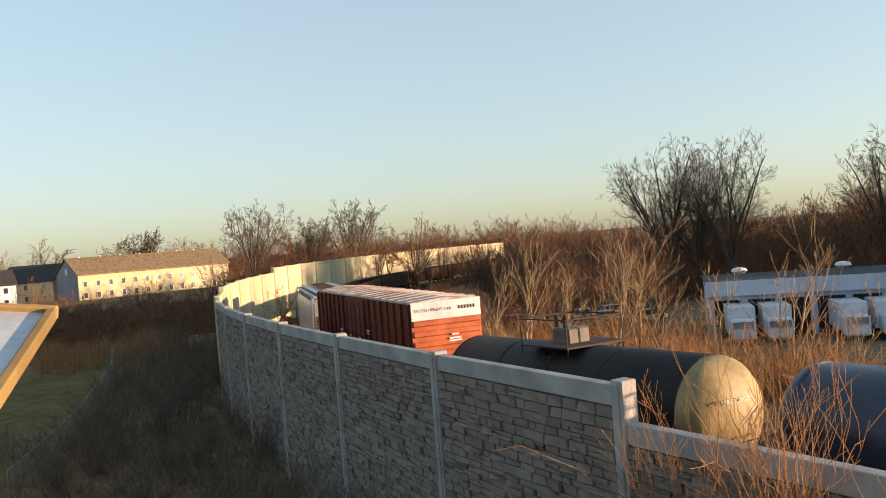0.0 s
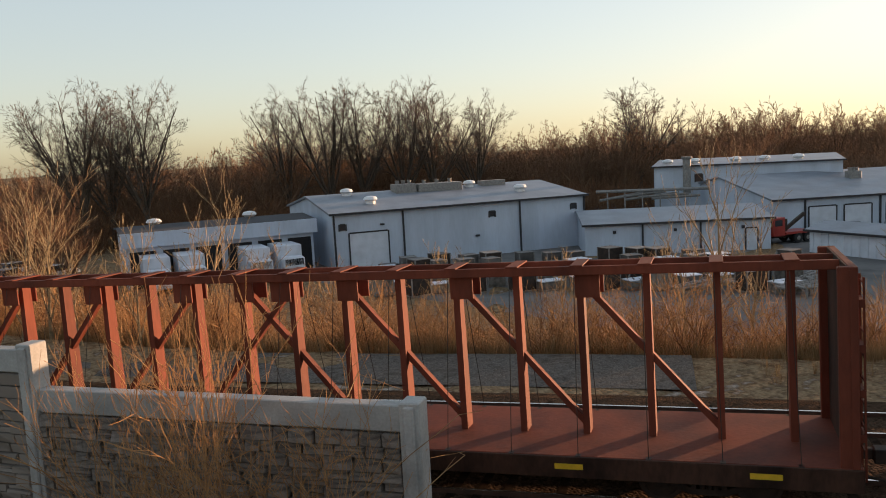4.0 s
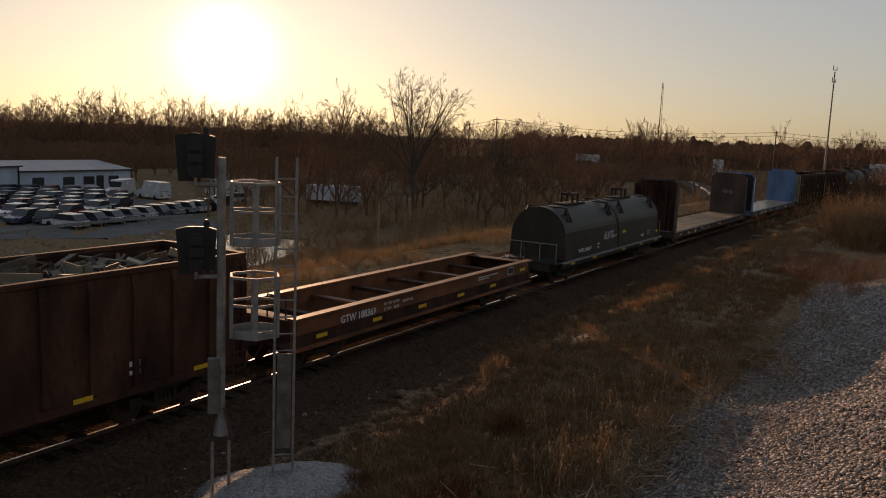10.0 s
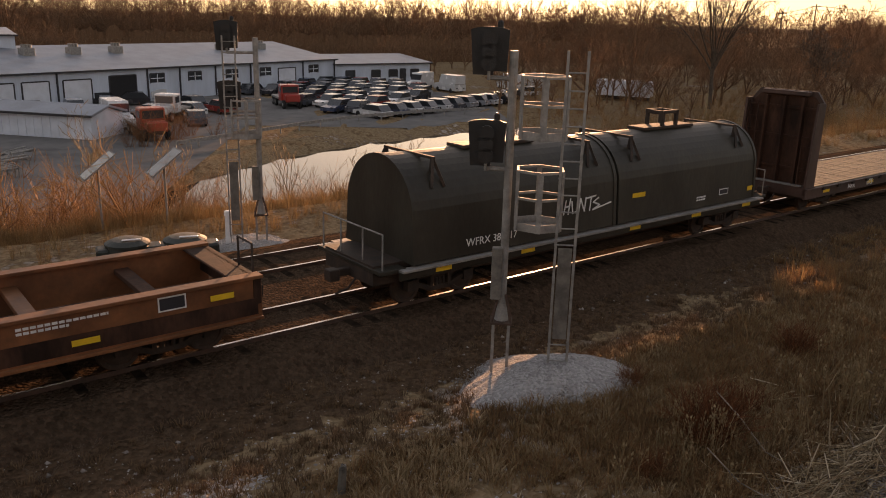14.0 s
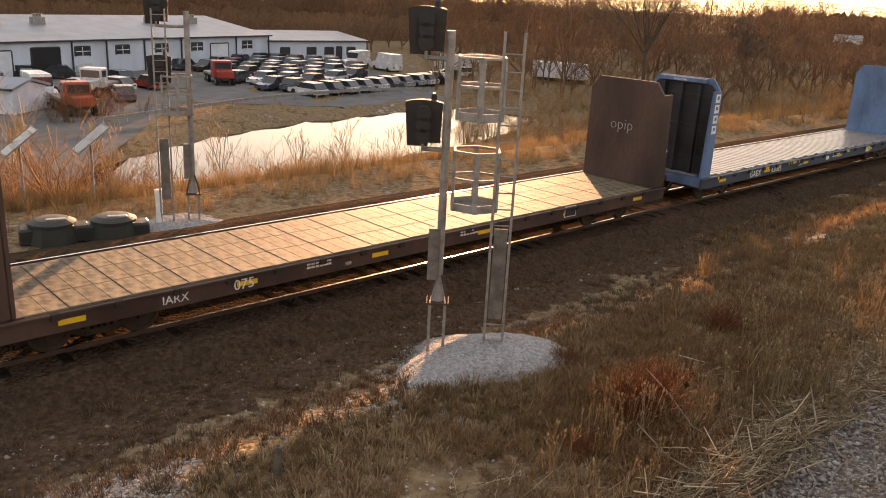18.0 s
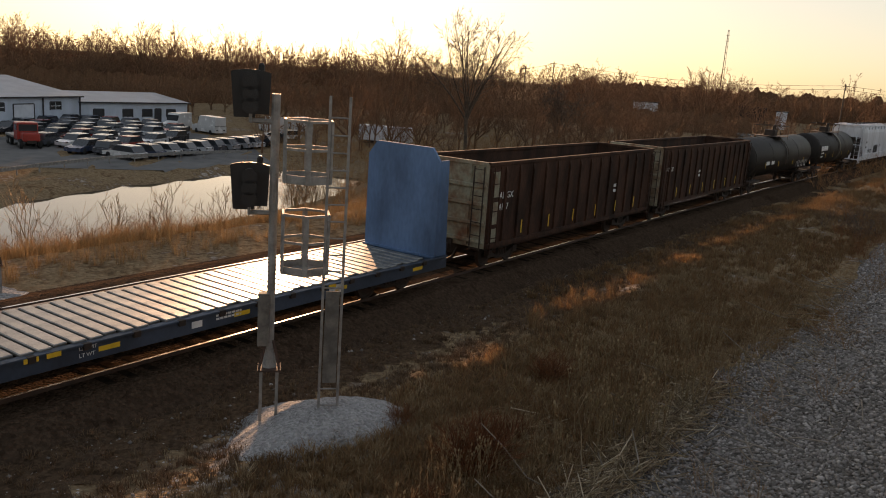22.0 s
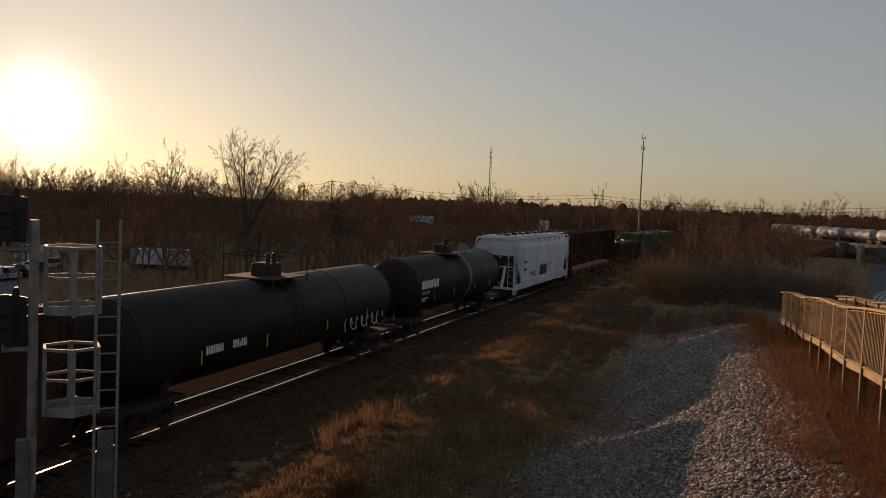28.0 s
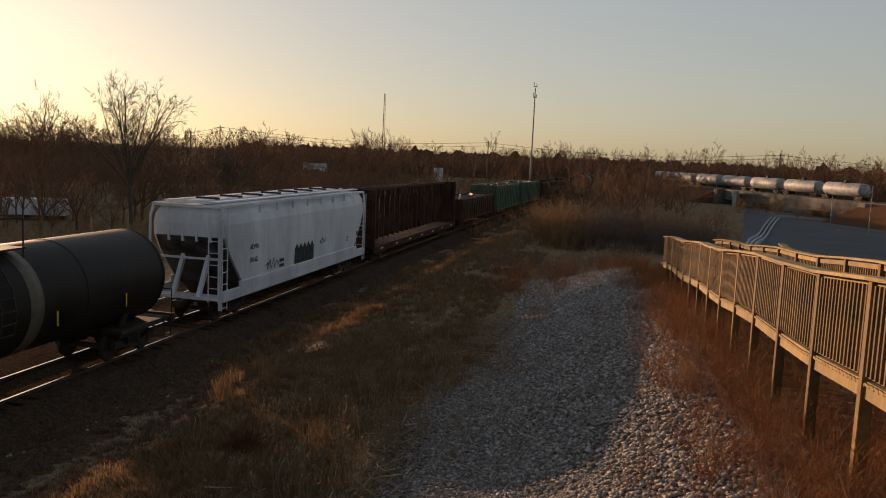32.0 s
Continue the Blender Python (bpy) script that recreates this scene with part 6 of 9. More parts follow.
def valve_chamber(x, y, rot):
    o = empty("switch_box", "dark green plastic track-side chamber with domed lid", "equipment box", "track-side chambers", pose(x, y, ground_z(x, y), 0, 0, rot))
    part("base", shift(lathe([(0, 0.72), (0.5, 0.62), (0.55, 0.6)], 12, "z"), 0, 0, 0), PLASTICGREEN, o)
    part("lid", shift(lathe([(0.55, 0.66), (0.62, 0.66), (0.72, 0.45), (0.74, 0.2)], 20, "z"), 0, 0, 0), PLASTICGREEN, o)
    part("skirt", B(((0.75, 0, 0.25), (0.5, 0.7, 0.5)), ((-0.7, 0, 0.25), (0.4, 0.7, 0.5)), bevel=0.06), PLASTICGREEN, o)
    part("cover_strap", B(((0.1, -0.3, 0.76), (0.55, 0.08, 0.05)), bevel=0.02), PVC, o)
    return o


valve_chamber(24.3, 7.7, -70)
valve_chamber(24.8, 6.1, -75)


def vent_pipe(x, y):
    o = empty("vent_pipe", "white plastic pipe standing upright in gravel", "pipe", "", pose(x, y, ground_z(x, y), 0, 3, 0))
    part("pipe", shift(lathe([(-0.1, 0.11), (1.05, 0.11)], 16, "z")), PVC, o)
    part("cap", shift(lathe([(1.05, 0.13), (1.2, 0.13), (1.22, 0.08)], 16, "z")), PVC, o)


vent_pipe(25.8, 4.95)


def solar_panel(x, y, rot, h):
    o = empty("solar_panel", "tilted solar panel on a thin steel post", "solar panel", "solar panels", pose(x, y, ground_z(x, y), 0, 0, rot))
    part("post", rod(bmesh.new(), (0, 0, 0), (0, 0, h), 0.04, 8), GALV, o)
    t = (0, -38, 0)
    part("panel", shift(B(((0, 0, 0), (1.3, 0.9, 0.03))), 0, 0, h + 0.1, t), GLASS, o)
    part("frame", shift(B(((0.66, 0, 0), (0.04, 0.98, 0.05)), ((-0.66, 0, 0), (0.04, 0.98, 0.05)), ((0, 0.47, 0), (1.3, 0.04, 0.05)), ((0, -0.47, 0), (1.3, 0.04, 0.05)), ((0, 0, -0.05), (0.5, 0.3, 0.08))), 0, 0, h + 0.1, t), GALV, o)


solar_panel(28.4, 9.8, -60, 2.2)
solar_panel(28.6, 7.6, -60, 2.2)


# ---- buildings of the yard ----
def building(name, p, q, depth, z0, z1, ridge, label, roof=None, wall=None, ridge_at=0.5):
    """A long block with its front from p to q and its roof rising to a ridge behind. Returns (thing, length)."""
    d = Vector((q[0] - p[0], q[1] - p[1]))
    L = d.length
    o = empty(name, label, "building", "", pose(p[0], p[1], z0, 0, 0, math.degrees(math.atan2(d.y, d.x))))
    h, r, m = z1 - z0, ridge - z0, depth * ridge_at
    w = wall or SIDING
    part("wall_front", B(((L / 2, 0.1, h / 2), (L, 0.2, h))), w, o)
    part("wall_back", B(((L / 2, depth - 0.1, h / 2), (L, 0.2, h))), w, o)
    for x in (0.0, L - 0.2):
        part("wall_side", prism([(0.2, 0), (depth - 0.2, 0), (depth - 0.2, h), (m, r - 0.02), (0.2, h)], x, x + 0.2), w, o)
    part("roof", prism([(-0.35, h - 0.05), (m, r), (depth + 0.35, h - 0.05), (depth + 0.35, h + 0.15), (m, r + 0.2), (-0.35, h + 0.15)], -0.3, L + 0.3), roof or ROOFMETAL, o)
    part("gutter", B(((L / 2, -0.42, h + 0.06), (L + 0.7, 0.14, 0.2))), TRIM, o)
    return o, L, h


def opening(o, x, z, w, h, material, name="door", frame=True, label=""):
    f = part(name, B(((x, -0.02, z + h / 2), (w, 0.06, h))), material, o, label)
    if frame:
        part("frame", B(((x - w / 2 - 0.07, -0.03, z + h / 2), (0.14, 0.12, h + 0.14)), ((x + w / 2 + 0.07, -0.03, z + h / 2), (0.14, 0.12, h + 0.14)), ((x, -0.03, z + h + 0.07), (w, 0.12, 0.14))), TRIM, f)
    return f


def downpipe(o, x, h):
    part("downpipe", B(((x, -0.12, h / 2), (0.16, 0.14, h))), TRIM, o)


def roof_unit(o, x, y, z, w, d, h):
    u = part("roof_unit", B(((x, y, z + h / 2), (w, d, h)), bevel=0.05), GALV, o, "grey rooftop ventilation unit")
    for k in (-0.3, 0.0, 0.3):
        part("fan_stack", shift(lathe([(0, 0.22), (0.35, 0.22), (0.4, 0.3)], 10, "z"), x + k * w, y, z + h), GALV, u)


def dome_vent(o, x, y, z):
    part("dome_vent", shift(lathe([(0, 0.5), (0.3, 0.5), (0.5, 0.75), (0.75, 0.6), (0.85, 0.2)], 14, "z"), x, y, z), PVC, o, "white domed roof vent")


LOTZ = -4.0
A, LA, hA = building("warehouse", (42.8, 66.2), (69.3, 56.9), 21, LOTZ, 1.45, 2.8, "pale blue metal warehouse with low grey roof")
opening(A, 3.6, 0, 3.9, 3.5, DOORWHITE, "roller_door")
for x in (0.15, 7.2, 20.2, LA - 0.1):
    downpipe(A, x, hA)
for x, z in ((1.0, 3.9), (17.0, 4.0), (26.7, 4.1)):
    opening(A, x, z, 0.55, 0.5, GLASS, "window")
for x, z in ((5.0, 4.2), (15.2, 2.2)):
    part("wall_lamp", B(((x, -0.15, z), (0.4, 0.3, 0.18)), bevel=0.03), TRIM, A)
roof_unit(A, 10.5, 9, hA + 1.1, 2.4, 2, 1.1)
roof_unit(A, 14.5, 9, hA + 1.1, 5.2, 2.4, 1.0)
for x, y in ((5.0, 5.0), (4.0, 13.0), (18.5, 13), (22.5, 6)):
    dome_vent(A, x, y * 0.7, hA + 0.15 + 1.3 * y * 0.7 / 10.5)
part("roof_box", B(((21.5, 9.5, hA + 1.6), (3.0, 1.2, 0.7))), GALV, A)
LB, LL, hL = building("loading_shed", (25.5, 73.9), (42.3, 69.0), 9, LOTZ, 1.0, 1.3, "long pale blue loading shed with open truck bays", ROOFDARK)
part("fascia", B(((LL / 2, -0.56, hL - 0.5), (LL + 0.6, 0.12, 1.35))), SIDING, LB, "pale blue fascia board over the bays")
for i in range(6):
    opening(LB, 1.6 + 2.9 * i, 0, 2.3, 3.4, DARKOPEN, "bay", False, "dark open loading bay")
for x in (3.2, 12.4):
    dome_vent(LB, x, 5, hL + 0.2)
C, LC, hC = building("low_workshop", (61.9, 50.8), (74.2, 38.2), 14, LOTZ, -1.0, -0.2, "low pale blue workshop wing")
opening(C, 15.8, 0, 1.0, 2.1, DOORWHITE)
for x in (5.5, 11.0):
    downpipe(C, x, hC)
for x in (2.8, 8.6, 15.0):
    part("wall_lamp", B(((x, -0.12, 2.3), (0.3, 0.2, 0.3)), bevel=0.03), TRIM, C)
Bk, LBk, hB = building("tall_block", (90.5, 62.5), (101.3, 43.0), 22, LOTZ, 3.4, 3.9, "tall pale blue flat-roofed block behind the workshops")
opening(Bk, 5.6, 5.4, 0.8, 0.9, GLASS, "window")
for x in (1.5, 5, 10, 13.5, 17.5):
    dome_vent(Bk, x, 3, hB + 0.1)
for x, z in ((4.2, -0.1), (4.2, 0.0)):
    part("stack", shift(lathe([(4.0, 0.5), (8.3, 0.5), (8.5, 0.7), (8.7, 0.7)], 14, "z"), x, -1.2, 0), GALV, Bk, "galvanised exhaust stack")
    break
bm = bmesh.new()
for i in range(5):
    rod(bm, (-6.5 + 1.6 * i, -4 + 0.3 * i, 3.6 + 0.25 * (i % 2)), (0.2 + 1.4 * i, -2.0, 4.6 - 0.2 * i), 0.16, 8)
    rod(bm, (-5.5 + 2.2 * i, -4, 2.2), (-5.5 + 2.2 * i, -4, 4.6), 0.1, 6)
rod(bm, (-7, -3.6, 4.7), (7.0, -3.0, 4.7), 0.2, 8)
part("roof_piping", bm, GALV, Bk, "tangle of grey roof ducts")
D, LD, hD = building("long_workshop", (82.7, 42.3), (131.8, 7.7), 26, LOTZ, -0.1, 2.0, "long pale blue workshop with row of doors")
for x, w in ((5.5, 3.0), (9.5, 3.0), (14.5, 3.4)):
    opening(D, x, 0, w, 3.0, DOORWHITE, "roller_door")
opening(D, 20.5, 0, 3.6, 3.2, DARKOPEN, "bay", True, "open dark dock door")
for x in (25.5, 31.5, 38, 44.5, 55):
    wf = opening(D, x, 2.2, 2.0, 1.0, GLASS, "window")
    part("mullion", B(((x, -0.06, 2.7), (0.08, 0.05, 1.0)), ((x, -0.06, 2.7), (2.0, 0.05, 0.08))), DOORWHITE, wf)
opening(D, 49, 0, 3.6, 3.0, DOORWHITE, "roller_door")
for x in (3.5, 12, 24, 29, 35, 41.5, 52.5, LD - 0.1):
    downpipe(D, x, hD)
for x in (14, 20, 26, 44, 52):
    roof_unit(D, x, 8, hD + 1.3, 1.4, 1.2, 1.0)
E_, LE, hE = building("office_wing", (131.8, 7.7), (143.0, -8.0), 18, LOTZ, -0.9, 0.1, "low office wing of the long workshop")
for x in (3.0, 8.0, 11.5, 16.0):
    opening(E_, x, 1.0, 1.6, 1.1, GLASS, "window")
opening(E_, 13.5, 0, 1.0, 2.2, TRIM)
S_, LS, hS = building("storage_shed", (73.6, 34.2), (70.8, 24.6), 4.6, LOTZ, -2.0, -1.4, "small white corrugated storage shed", ROOFMETAL, DOORWHITE)
for i in range(12):
    part("corrugation", B(((0.4 + 0.8 * i, -0.03, hS / 2), (0.12, 0.06, hS))), DOORWHITE, S_)

# ---- yard paving, vehicles and crates ----
def patch_xy(x0, y0, x1, y1, wid, n=24, k=8):
    """Rows across a strip from one end to the other."""
    d = Vector((x1 - x0, y1 - y0))
    nrm = Vector((-d.y, d.x)).normalized()
    return [[(x0 + d.x * i / n + nrm.x * wid * (j / k - 0.5), y0 + d.y * i / n + nrm.y * wid * (j / k - 0.5)) for j in range(k + 1)] for i in range(n + 1)]


flat = lambda x, y: LOTZ
sheet("yard_paving", [[(x, y) for x in np.linspace(38, 175, 60)] for y in np.linspace(90, 13.5, 50)], LOT, "worn grey yard paving round the workshops", "paving", 0.03, flat)
sheet("yard_paving_south", [[(x, y) for x in np.linspace(82, 190, 50)] for y in np.linspace(13.5, -14, 20)], LOT, "worn grey car-park paving", "paving", 0.03, lambda x, y: LOTZ if pond_depth(x, y) < -1.5 else LOTZ - 2)

CARCOL = [(0.55, 0.56, 0.58), (0.32, 0.33, 0.35), (0.03, 0.03, 0.035), (0.08, 0.085, 0.1), (0.30, 0.03, 0.02), (0.62, 0.62, 0.62), (0.05, 0.07, 0.12)]
CARPAINT = [mat("car_paint_%d" % i, c, 0.25, 0.2, var=0.1, scale=1, bump=0, spec=0.6) for i, c in enumerate(CARCOL)]
CARNAME = ["silver", "grey", "black", "charcoal", "red", "white", "dark blue"]


def auto(col, kind="car"):
    i = col
    van = kind == "van"
    o = empty("parked_" + kind, CARNAME[i] + " parked " + kind + (" with tall box body" if van else " with dark windows") + " on the yard", kind, "parked cars")
    L, W = (5.6, 2.0) if van else (4.6, 1.8)
    h0, h1 = (1.3, 2.5) if van else (0.85, 1.42)
    part("body", shift(prism([(-L / 2, 0.3), (L / 2, 0.3), (L / 2, h0 * 0.82), (L / 2 - 0.9, h0), (-L / 2 + 0.3, h0), (-L / 2, h0 * 0.9)], -W / 2, W / 2), rot=(0, 0, -90)), CARPAINT[i], o)
    prof = [(-L / 2 + 0.15, h0), (L / 2 - 1.3, h0), (L / 2 - 2.0, h1), (-L / 2 + 0.7, h1)] if not van else [(-L / 2, h0), (L / 2 - 1.2, h0), (L / 2 - 1.8, h1), (-L / 2, h1)]
    cab = part("cabin", shift(prism(prof, -W / 2 + 0.1, W / 2 - 0.1), rot=(0, 0, -90)), GLASS if not van else CARPAINT[i], o, "dark glazed cabin" if not van else "")
    part("roof", B((((prof[2][0] + prof[3][0]) / 2, 0, h1 + 0.02), (abs(prof[2][0] - prof[3][0]), W - 0.25, 0.06)), bevel=0.02), CARPAINT[i], o)
    if van:
        part("windscreen", B(((L / 2 - 1.45, 0, (h0 + h1) / 2), (0.3, W - 0.3, (h1 - h0) * 0.7))), GLASS, o)
    for k in (-1, 1):
        for j in (-1, 1):
            bm = lathe([(-0.1, 0.33), (0.1, 0.33)], 14)
            bmesh.ops.rotate(bm, matrix=Matrix.Rotation(math.pi / 2, 3, "Z"), verts=bm.verts)
            w = part("wheel", shift(bm, k * L * 0.31, j * (W / 2 - 0.08), 0.33), TYRE, o)
        part("headlight" if k > 0 else "tail_light", B(((k * L / 2, 0.6, 0.68), (0.05, 0.3, 0.14))), GLASS, o)
        part("headlight" if k > 0 else "tail_light", B(((k * L / 2, -0.6, 0.68), (0.05, 0.3, 0.14))), GLASS, o)
    return o


def park(protos, x, y, rot, z=LOTZ + 0.03):
    p = protos
    m = pose(x, y, z, 0, 0, rot)
    if p.get("used"):
        return copy_thing(p["ob"], m)
    p["used"] = True
    p["ob"].matrix_world = m
    return p["ob"]


AUTOS = [{"ob": auto(i)} for i in range(7)]
VANS = [{"ob": auto(5, "van")}]


def lot():
    rng = random.Random(21)
    x = 95.0
    while x < 133:
        half = 2.5 + 9.5 * smooth01(94, 116, x) - 4.5 * smooth01(122, 133, x)
        mid = 5.0 + 0.10 * (x - 95) - 1.0 * smooth01(108, 130, x)
        y = mid - half
        while y < mid + half:
            if rng.random() < 0.93:
                park(AUTOS[rng.choice((0, 1, 1, 2, 2, 3, 3, 5, 6, 4, 0))], x + rng.uniform(-0.4, 0.4) + 0.2 * (y - mid), y, 152 + rng.uniform(-4, 4) + (180 if rng.random() < 0.3 else 0))
            y += 2.75
        x += 5.6
    for k in range(10):
        f = k / 9
        park(AUTOS[rng.choice((0, 1, 2, 3, 5, 6))], 90.4 + 18 * f + rng.uniform(-0.3, 0.3), 1.1 - 16 * f, 52 + rng.uniform(-8, 8))
    for x, y, r, c in ((113, -17, 100, 2), (118, -20, 110, 5), (119.3, 22.5, 150, 0), (114.5, 23.5, 150, 4), (110.5, 25.5, 140, 5), (97, 33, 100, 2), (98, 29.5, 110, 2),
                       (87, 36, 20, 2), (90, 33, 30, 0), (93.5, 30.5, 20, 3), (84, 28, 70, 5), (80, 25.5, 30, 5), (86, 24, 80, 1), (78, 22, 20, 0), (89, 21, 60, 5), (92, 18, 40, 4), (82, 18.5, 20, 3), (96, 22, 40, 2)):
        park(AUTOS[c], x, y, r)
    for x, y, r in ((105.5, 27.5, 150), (79.2, 25.1, 210), (127, -5.7, 150), (124, -10, 30), (129, -20, 20), (133, -25, 15)):
        park(VANS[0], x, y, r)
    for x, y, r, c in ((18, 96, 40, 0), (20, 92, 40, 5), (22, 98, 30, 5), (14, 92, 20, 1), (16, 88, 40, 0), (24, 90, 30, 5), (12, 99, 30, 4), (10, 95, 30, 0)):
        park(AUTOS[c], x, y, r)


lot()


def lorry(x, y, rot, paint, label, boom=False):
    o = empty("tow_truck", label, "truck", "trucks", pose(x, y, LOTZ + 0.03, 0, 0, rot))
    part("chassis", B(((0, 0, 0.75), (6.6, 0.9, 0.3))), SOOT, o)
    part("bonnet", B(((2.5, 0, 1.25), (1.6, 1.7, 0.9)), bevel=0.12), paint, o)
    part("cab", B(((1.0, 0, 1.75), (1.6, 2.1, 1.9)), bevel=0.1), paint, o)
    part("windscreen", B(((1.82, 0, 2.15), (0.06, 1.8, 0.7))), GLASS, o)
    for k in (-1, 1):
        part("side_window", B(((1.1, k * 1.06, 2.15), (0.9, 0.04, 0.6))), GLASS, o)
    part("bed", B(((-1.6, 0, 1.05), (3.6, 2.2, 0.25)), bevel=0.03), paint if boom else GALV, o)
    if boom:
        bm = bmesh.new()
        bar(bm, (-0.4, 0, 1.2), (-3.2, 0, 2.8), 0.3)
        bar(bm, (-0.6, 0, 1.2), (-0.6, 0, 2.4), 0.4)
        part("boom", bm, SOOT, o)
    for x_, d in ((2.5, 1), (-1.4, 1), (-2.6, 1)):
        for k in (-1, 1):
            bm = lathe([(-0.15, 0.5), (0.15, 0.5)], 16)
            bmesh.ops.rotate(bm, matrix=Matrix.Rotation(math.pi / 2, 3, "Z"), verts=bm.verts)
            w = part("wheel", shift(bm, x_, k * 0.95, 0.5), TYRE, o)
            bm = lathe([(-0.16, 0.22), (0.16, 0.22)], 10)
            bmesh.ops.rotate(bm, matrix=Matrix.Rotation(math.pi / 2, 3, "Z"), verts=bm.verts)
            part("hub", shift(bm, x_, k * 0.95, 0.5), GALV, w)


TRUCKRED = mat("red_truck_paint", (0.38, 0.03, 0.018), 0.35, var=0.15, scale=1, bump=0, spec=0.6)
TRUCKORANGE = mat("orange_truck_paint", (0.40, 0.055, 0.02), 0.4, var=0.15, scale=1, bump=0, spec=0.6)
lorry(78.5, 39.5, 160, TRUCKRED, "red tow truck with raised boom beside the workshop", True)
lorry(73.3, 20.6, -150, TRUCKORANGE, "bright orange-red flatbed truck in the yard")
lorry(85.6, 21.5, 170, CARPAINT[5], "white cab flatbed truck in the yard")
lorry(99.5, 11.5, 200, TRUCKRED, "red lorry parked at the end of the car rows")
lorry(141, 10.5, 20, TRUCKORANGE, "orange loader truck near the workshop", True)


def box_truck(x, y, rot):
    o = empty("box_truck", "white box truck backed into a loading bay", "truck", "box trucks", pose(x, y, LOTZ + 0.03, 0, 0, rot))
    part("box", B(((-1.0, 0, 1.95), (4.2, 2.3, 2.3)), bevel=0.04), DOORWHITE, o)
    part("cab", B(((2.0, 0, 1.3), (1.5, 2.0, 1.7)), bevel=0.15), DOORWHITE, o)
    part("windscreen", B(((2.72, 0, 1.7), (0.06, 1.7, 0.6))), GLASS, o)
    for x_ in (1.9, -1.8):
        for k in (-1, 1):
            bm = lathe([(-0.13, 0.42), (0.13, 0.42)], 14)
            bmesh.ops.rotate(bm, matrix=Matrix.Rotation(math.pi / 2, 3, "Z"), verts=bm.verts)
            part("wheel", shift(bm, x_, k * 0.9, 0.42), TYRE, o)


for i in range(5):
    if i != 2:
        box_truck(27.0 + 2.8 * i, 70.6 - 0.85 * i, -106)


def crate(w, d, h, i):
    o = empty("crate", ("grey sheet-metal crate on a wooden pallet", "dark wire-sided crate on a pallet", "pale board crate on a pallet")[i % 3], "crate", "yard crates")
    m = (CRATE, SOOT, LUMBERGREY)[i % 3]
    part("box", B(((0, 0, 0.15 + h / 2), (w, d, h)), bevel=0.02), m, o)
    part("lid", B(((0, 0, 0.18 + h), (w + 0.1, d + 0.1, 0.06)), bevel=0.01), DOORWHITE if i % 2 else CRATE, o)
    part("pallet", B(((0, 0, 0.07), (w, d, 0.12))), LUMBERGREY, o)
    for k in (-1, 1):
        part("corner_post", B(((k * w / 2, -d / 2, 0.15 + h / 2), (0.08, 0.08, h))), GALV, o)
        part("corner_post", B(((k * w / 2, d / 2, 0.15 + h / 2), (0.08, 0.08, h))), GALV, o)
    return o


LUMBERGREY = mat("grey_weathered_board", (0.22, 0.20, 0.17), 0.85, var=0.35, scale=3, rand=0.3)


def crates():
    rng = random.Random(31)
    protos = [crate(rng.uniform(1.3, 2.2), rng.uniform(1.2, 1.6), h, i) for i, h in enumerate((1.7, 1.4, 1.2, 0.9, 1.9, 0.6))]
    first = [True] * 6
    for row in range(4):
        for k in range(15):
            i = rng.choice((0, 1, 4, 0, 2)) if row < 2 else rng.choice((2, 3, 5, 1))
            f = (k + rng.uniform(-0.2, 0.2)) / 14
            az = radians(36.5 + 27 * f)
            dist = 71 - row * 2.8 + rng.uniform(-0.5, 0.5) - 2 * f
            if rng.random() < 0.15:
                continue
            m = pose(dist * math.sin(az), dist * math.cos(az), LOTZ + 0.03, 0, 0, -20 + rng.uniform(-12, 12))
            if first[i]:
                first[i] = False
                protos[i].matrix_world = m
            else:
                copy_thing(protos[i], m)
    # racks of tube frames
    for k in range(16):
        az = radians(54 + 13 * rng.random())
        dist = 58 + 8 * rng.random()
        o = empty("pipe_rack", "low rack of pale steel tubes on the yard", "rack", "pipe racks", pose(dist * math.sin(az), dist * math.cos(az), LOTZ + 0.03, 0, 0, rng.uniform(-50, 0)))
        bm = bmesh.new()
        for i in range(5):
            rod(bm, (-1.2, 0.25 * i - 0.5, 0.7), (1.2, 0.25 * i - 0.5, 0.7 + rng.uniform(-0.1, 0.2)), 0.06, 6)
        part("tubes", bm, GALV, o)
        bm = bmesh.new()
        for x in (-1, 1):
            for y in (-0.55, 0.55):
                bar(bm, (x, y, 0), (x, y, 0.95), 0.07)
            bar(bm, (x, -0.55, 0.6), (x, 0.55, 0.6), 0.07)
        part("frame", bm, GALV, o)


crates()


def guard_rail():
    pts = [(66, 16.5), (72, 12.5), (79, 8.0), (86, 2.5), (92, -4.5), (96, -12)]
    o = empty("guard_rail", "low grey steel guard rail beside the pond", "guard rail")
    for (x0, y0), (x1, y1) in zip(pts, pts[1:]):
        bm = bmesh.new()
        bar(bm, (x0, y0, LOTZ + 0.65), (x1, y1, LOTZ + 0.65), 0.08, 0.3)
        part("beam", bm, GALV, o)
        for k in range(3):
            x, y = x0 + (x1 - x0) * k / 3, y0 + (y1 - y0) * k / 3
            part("post", B(((x, y, LOTZ + 0.3), (0.12, 0.12, 0.9))), GALV, o)


guard_rail()


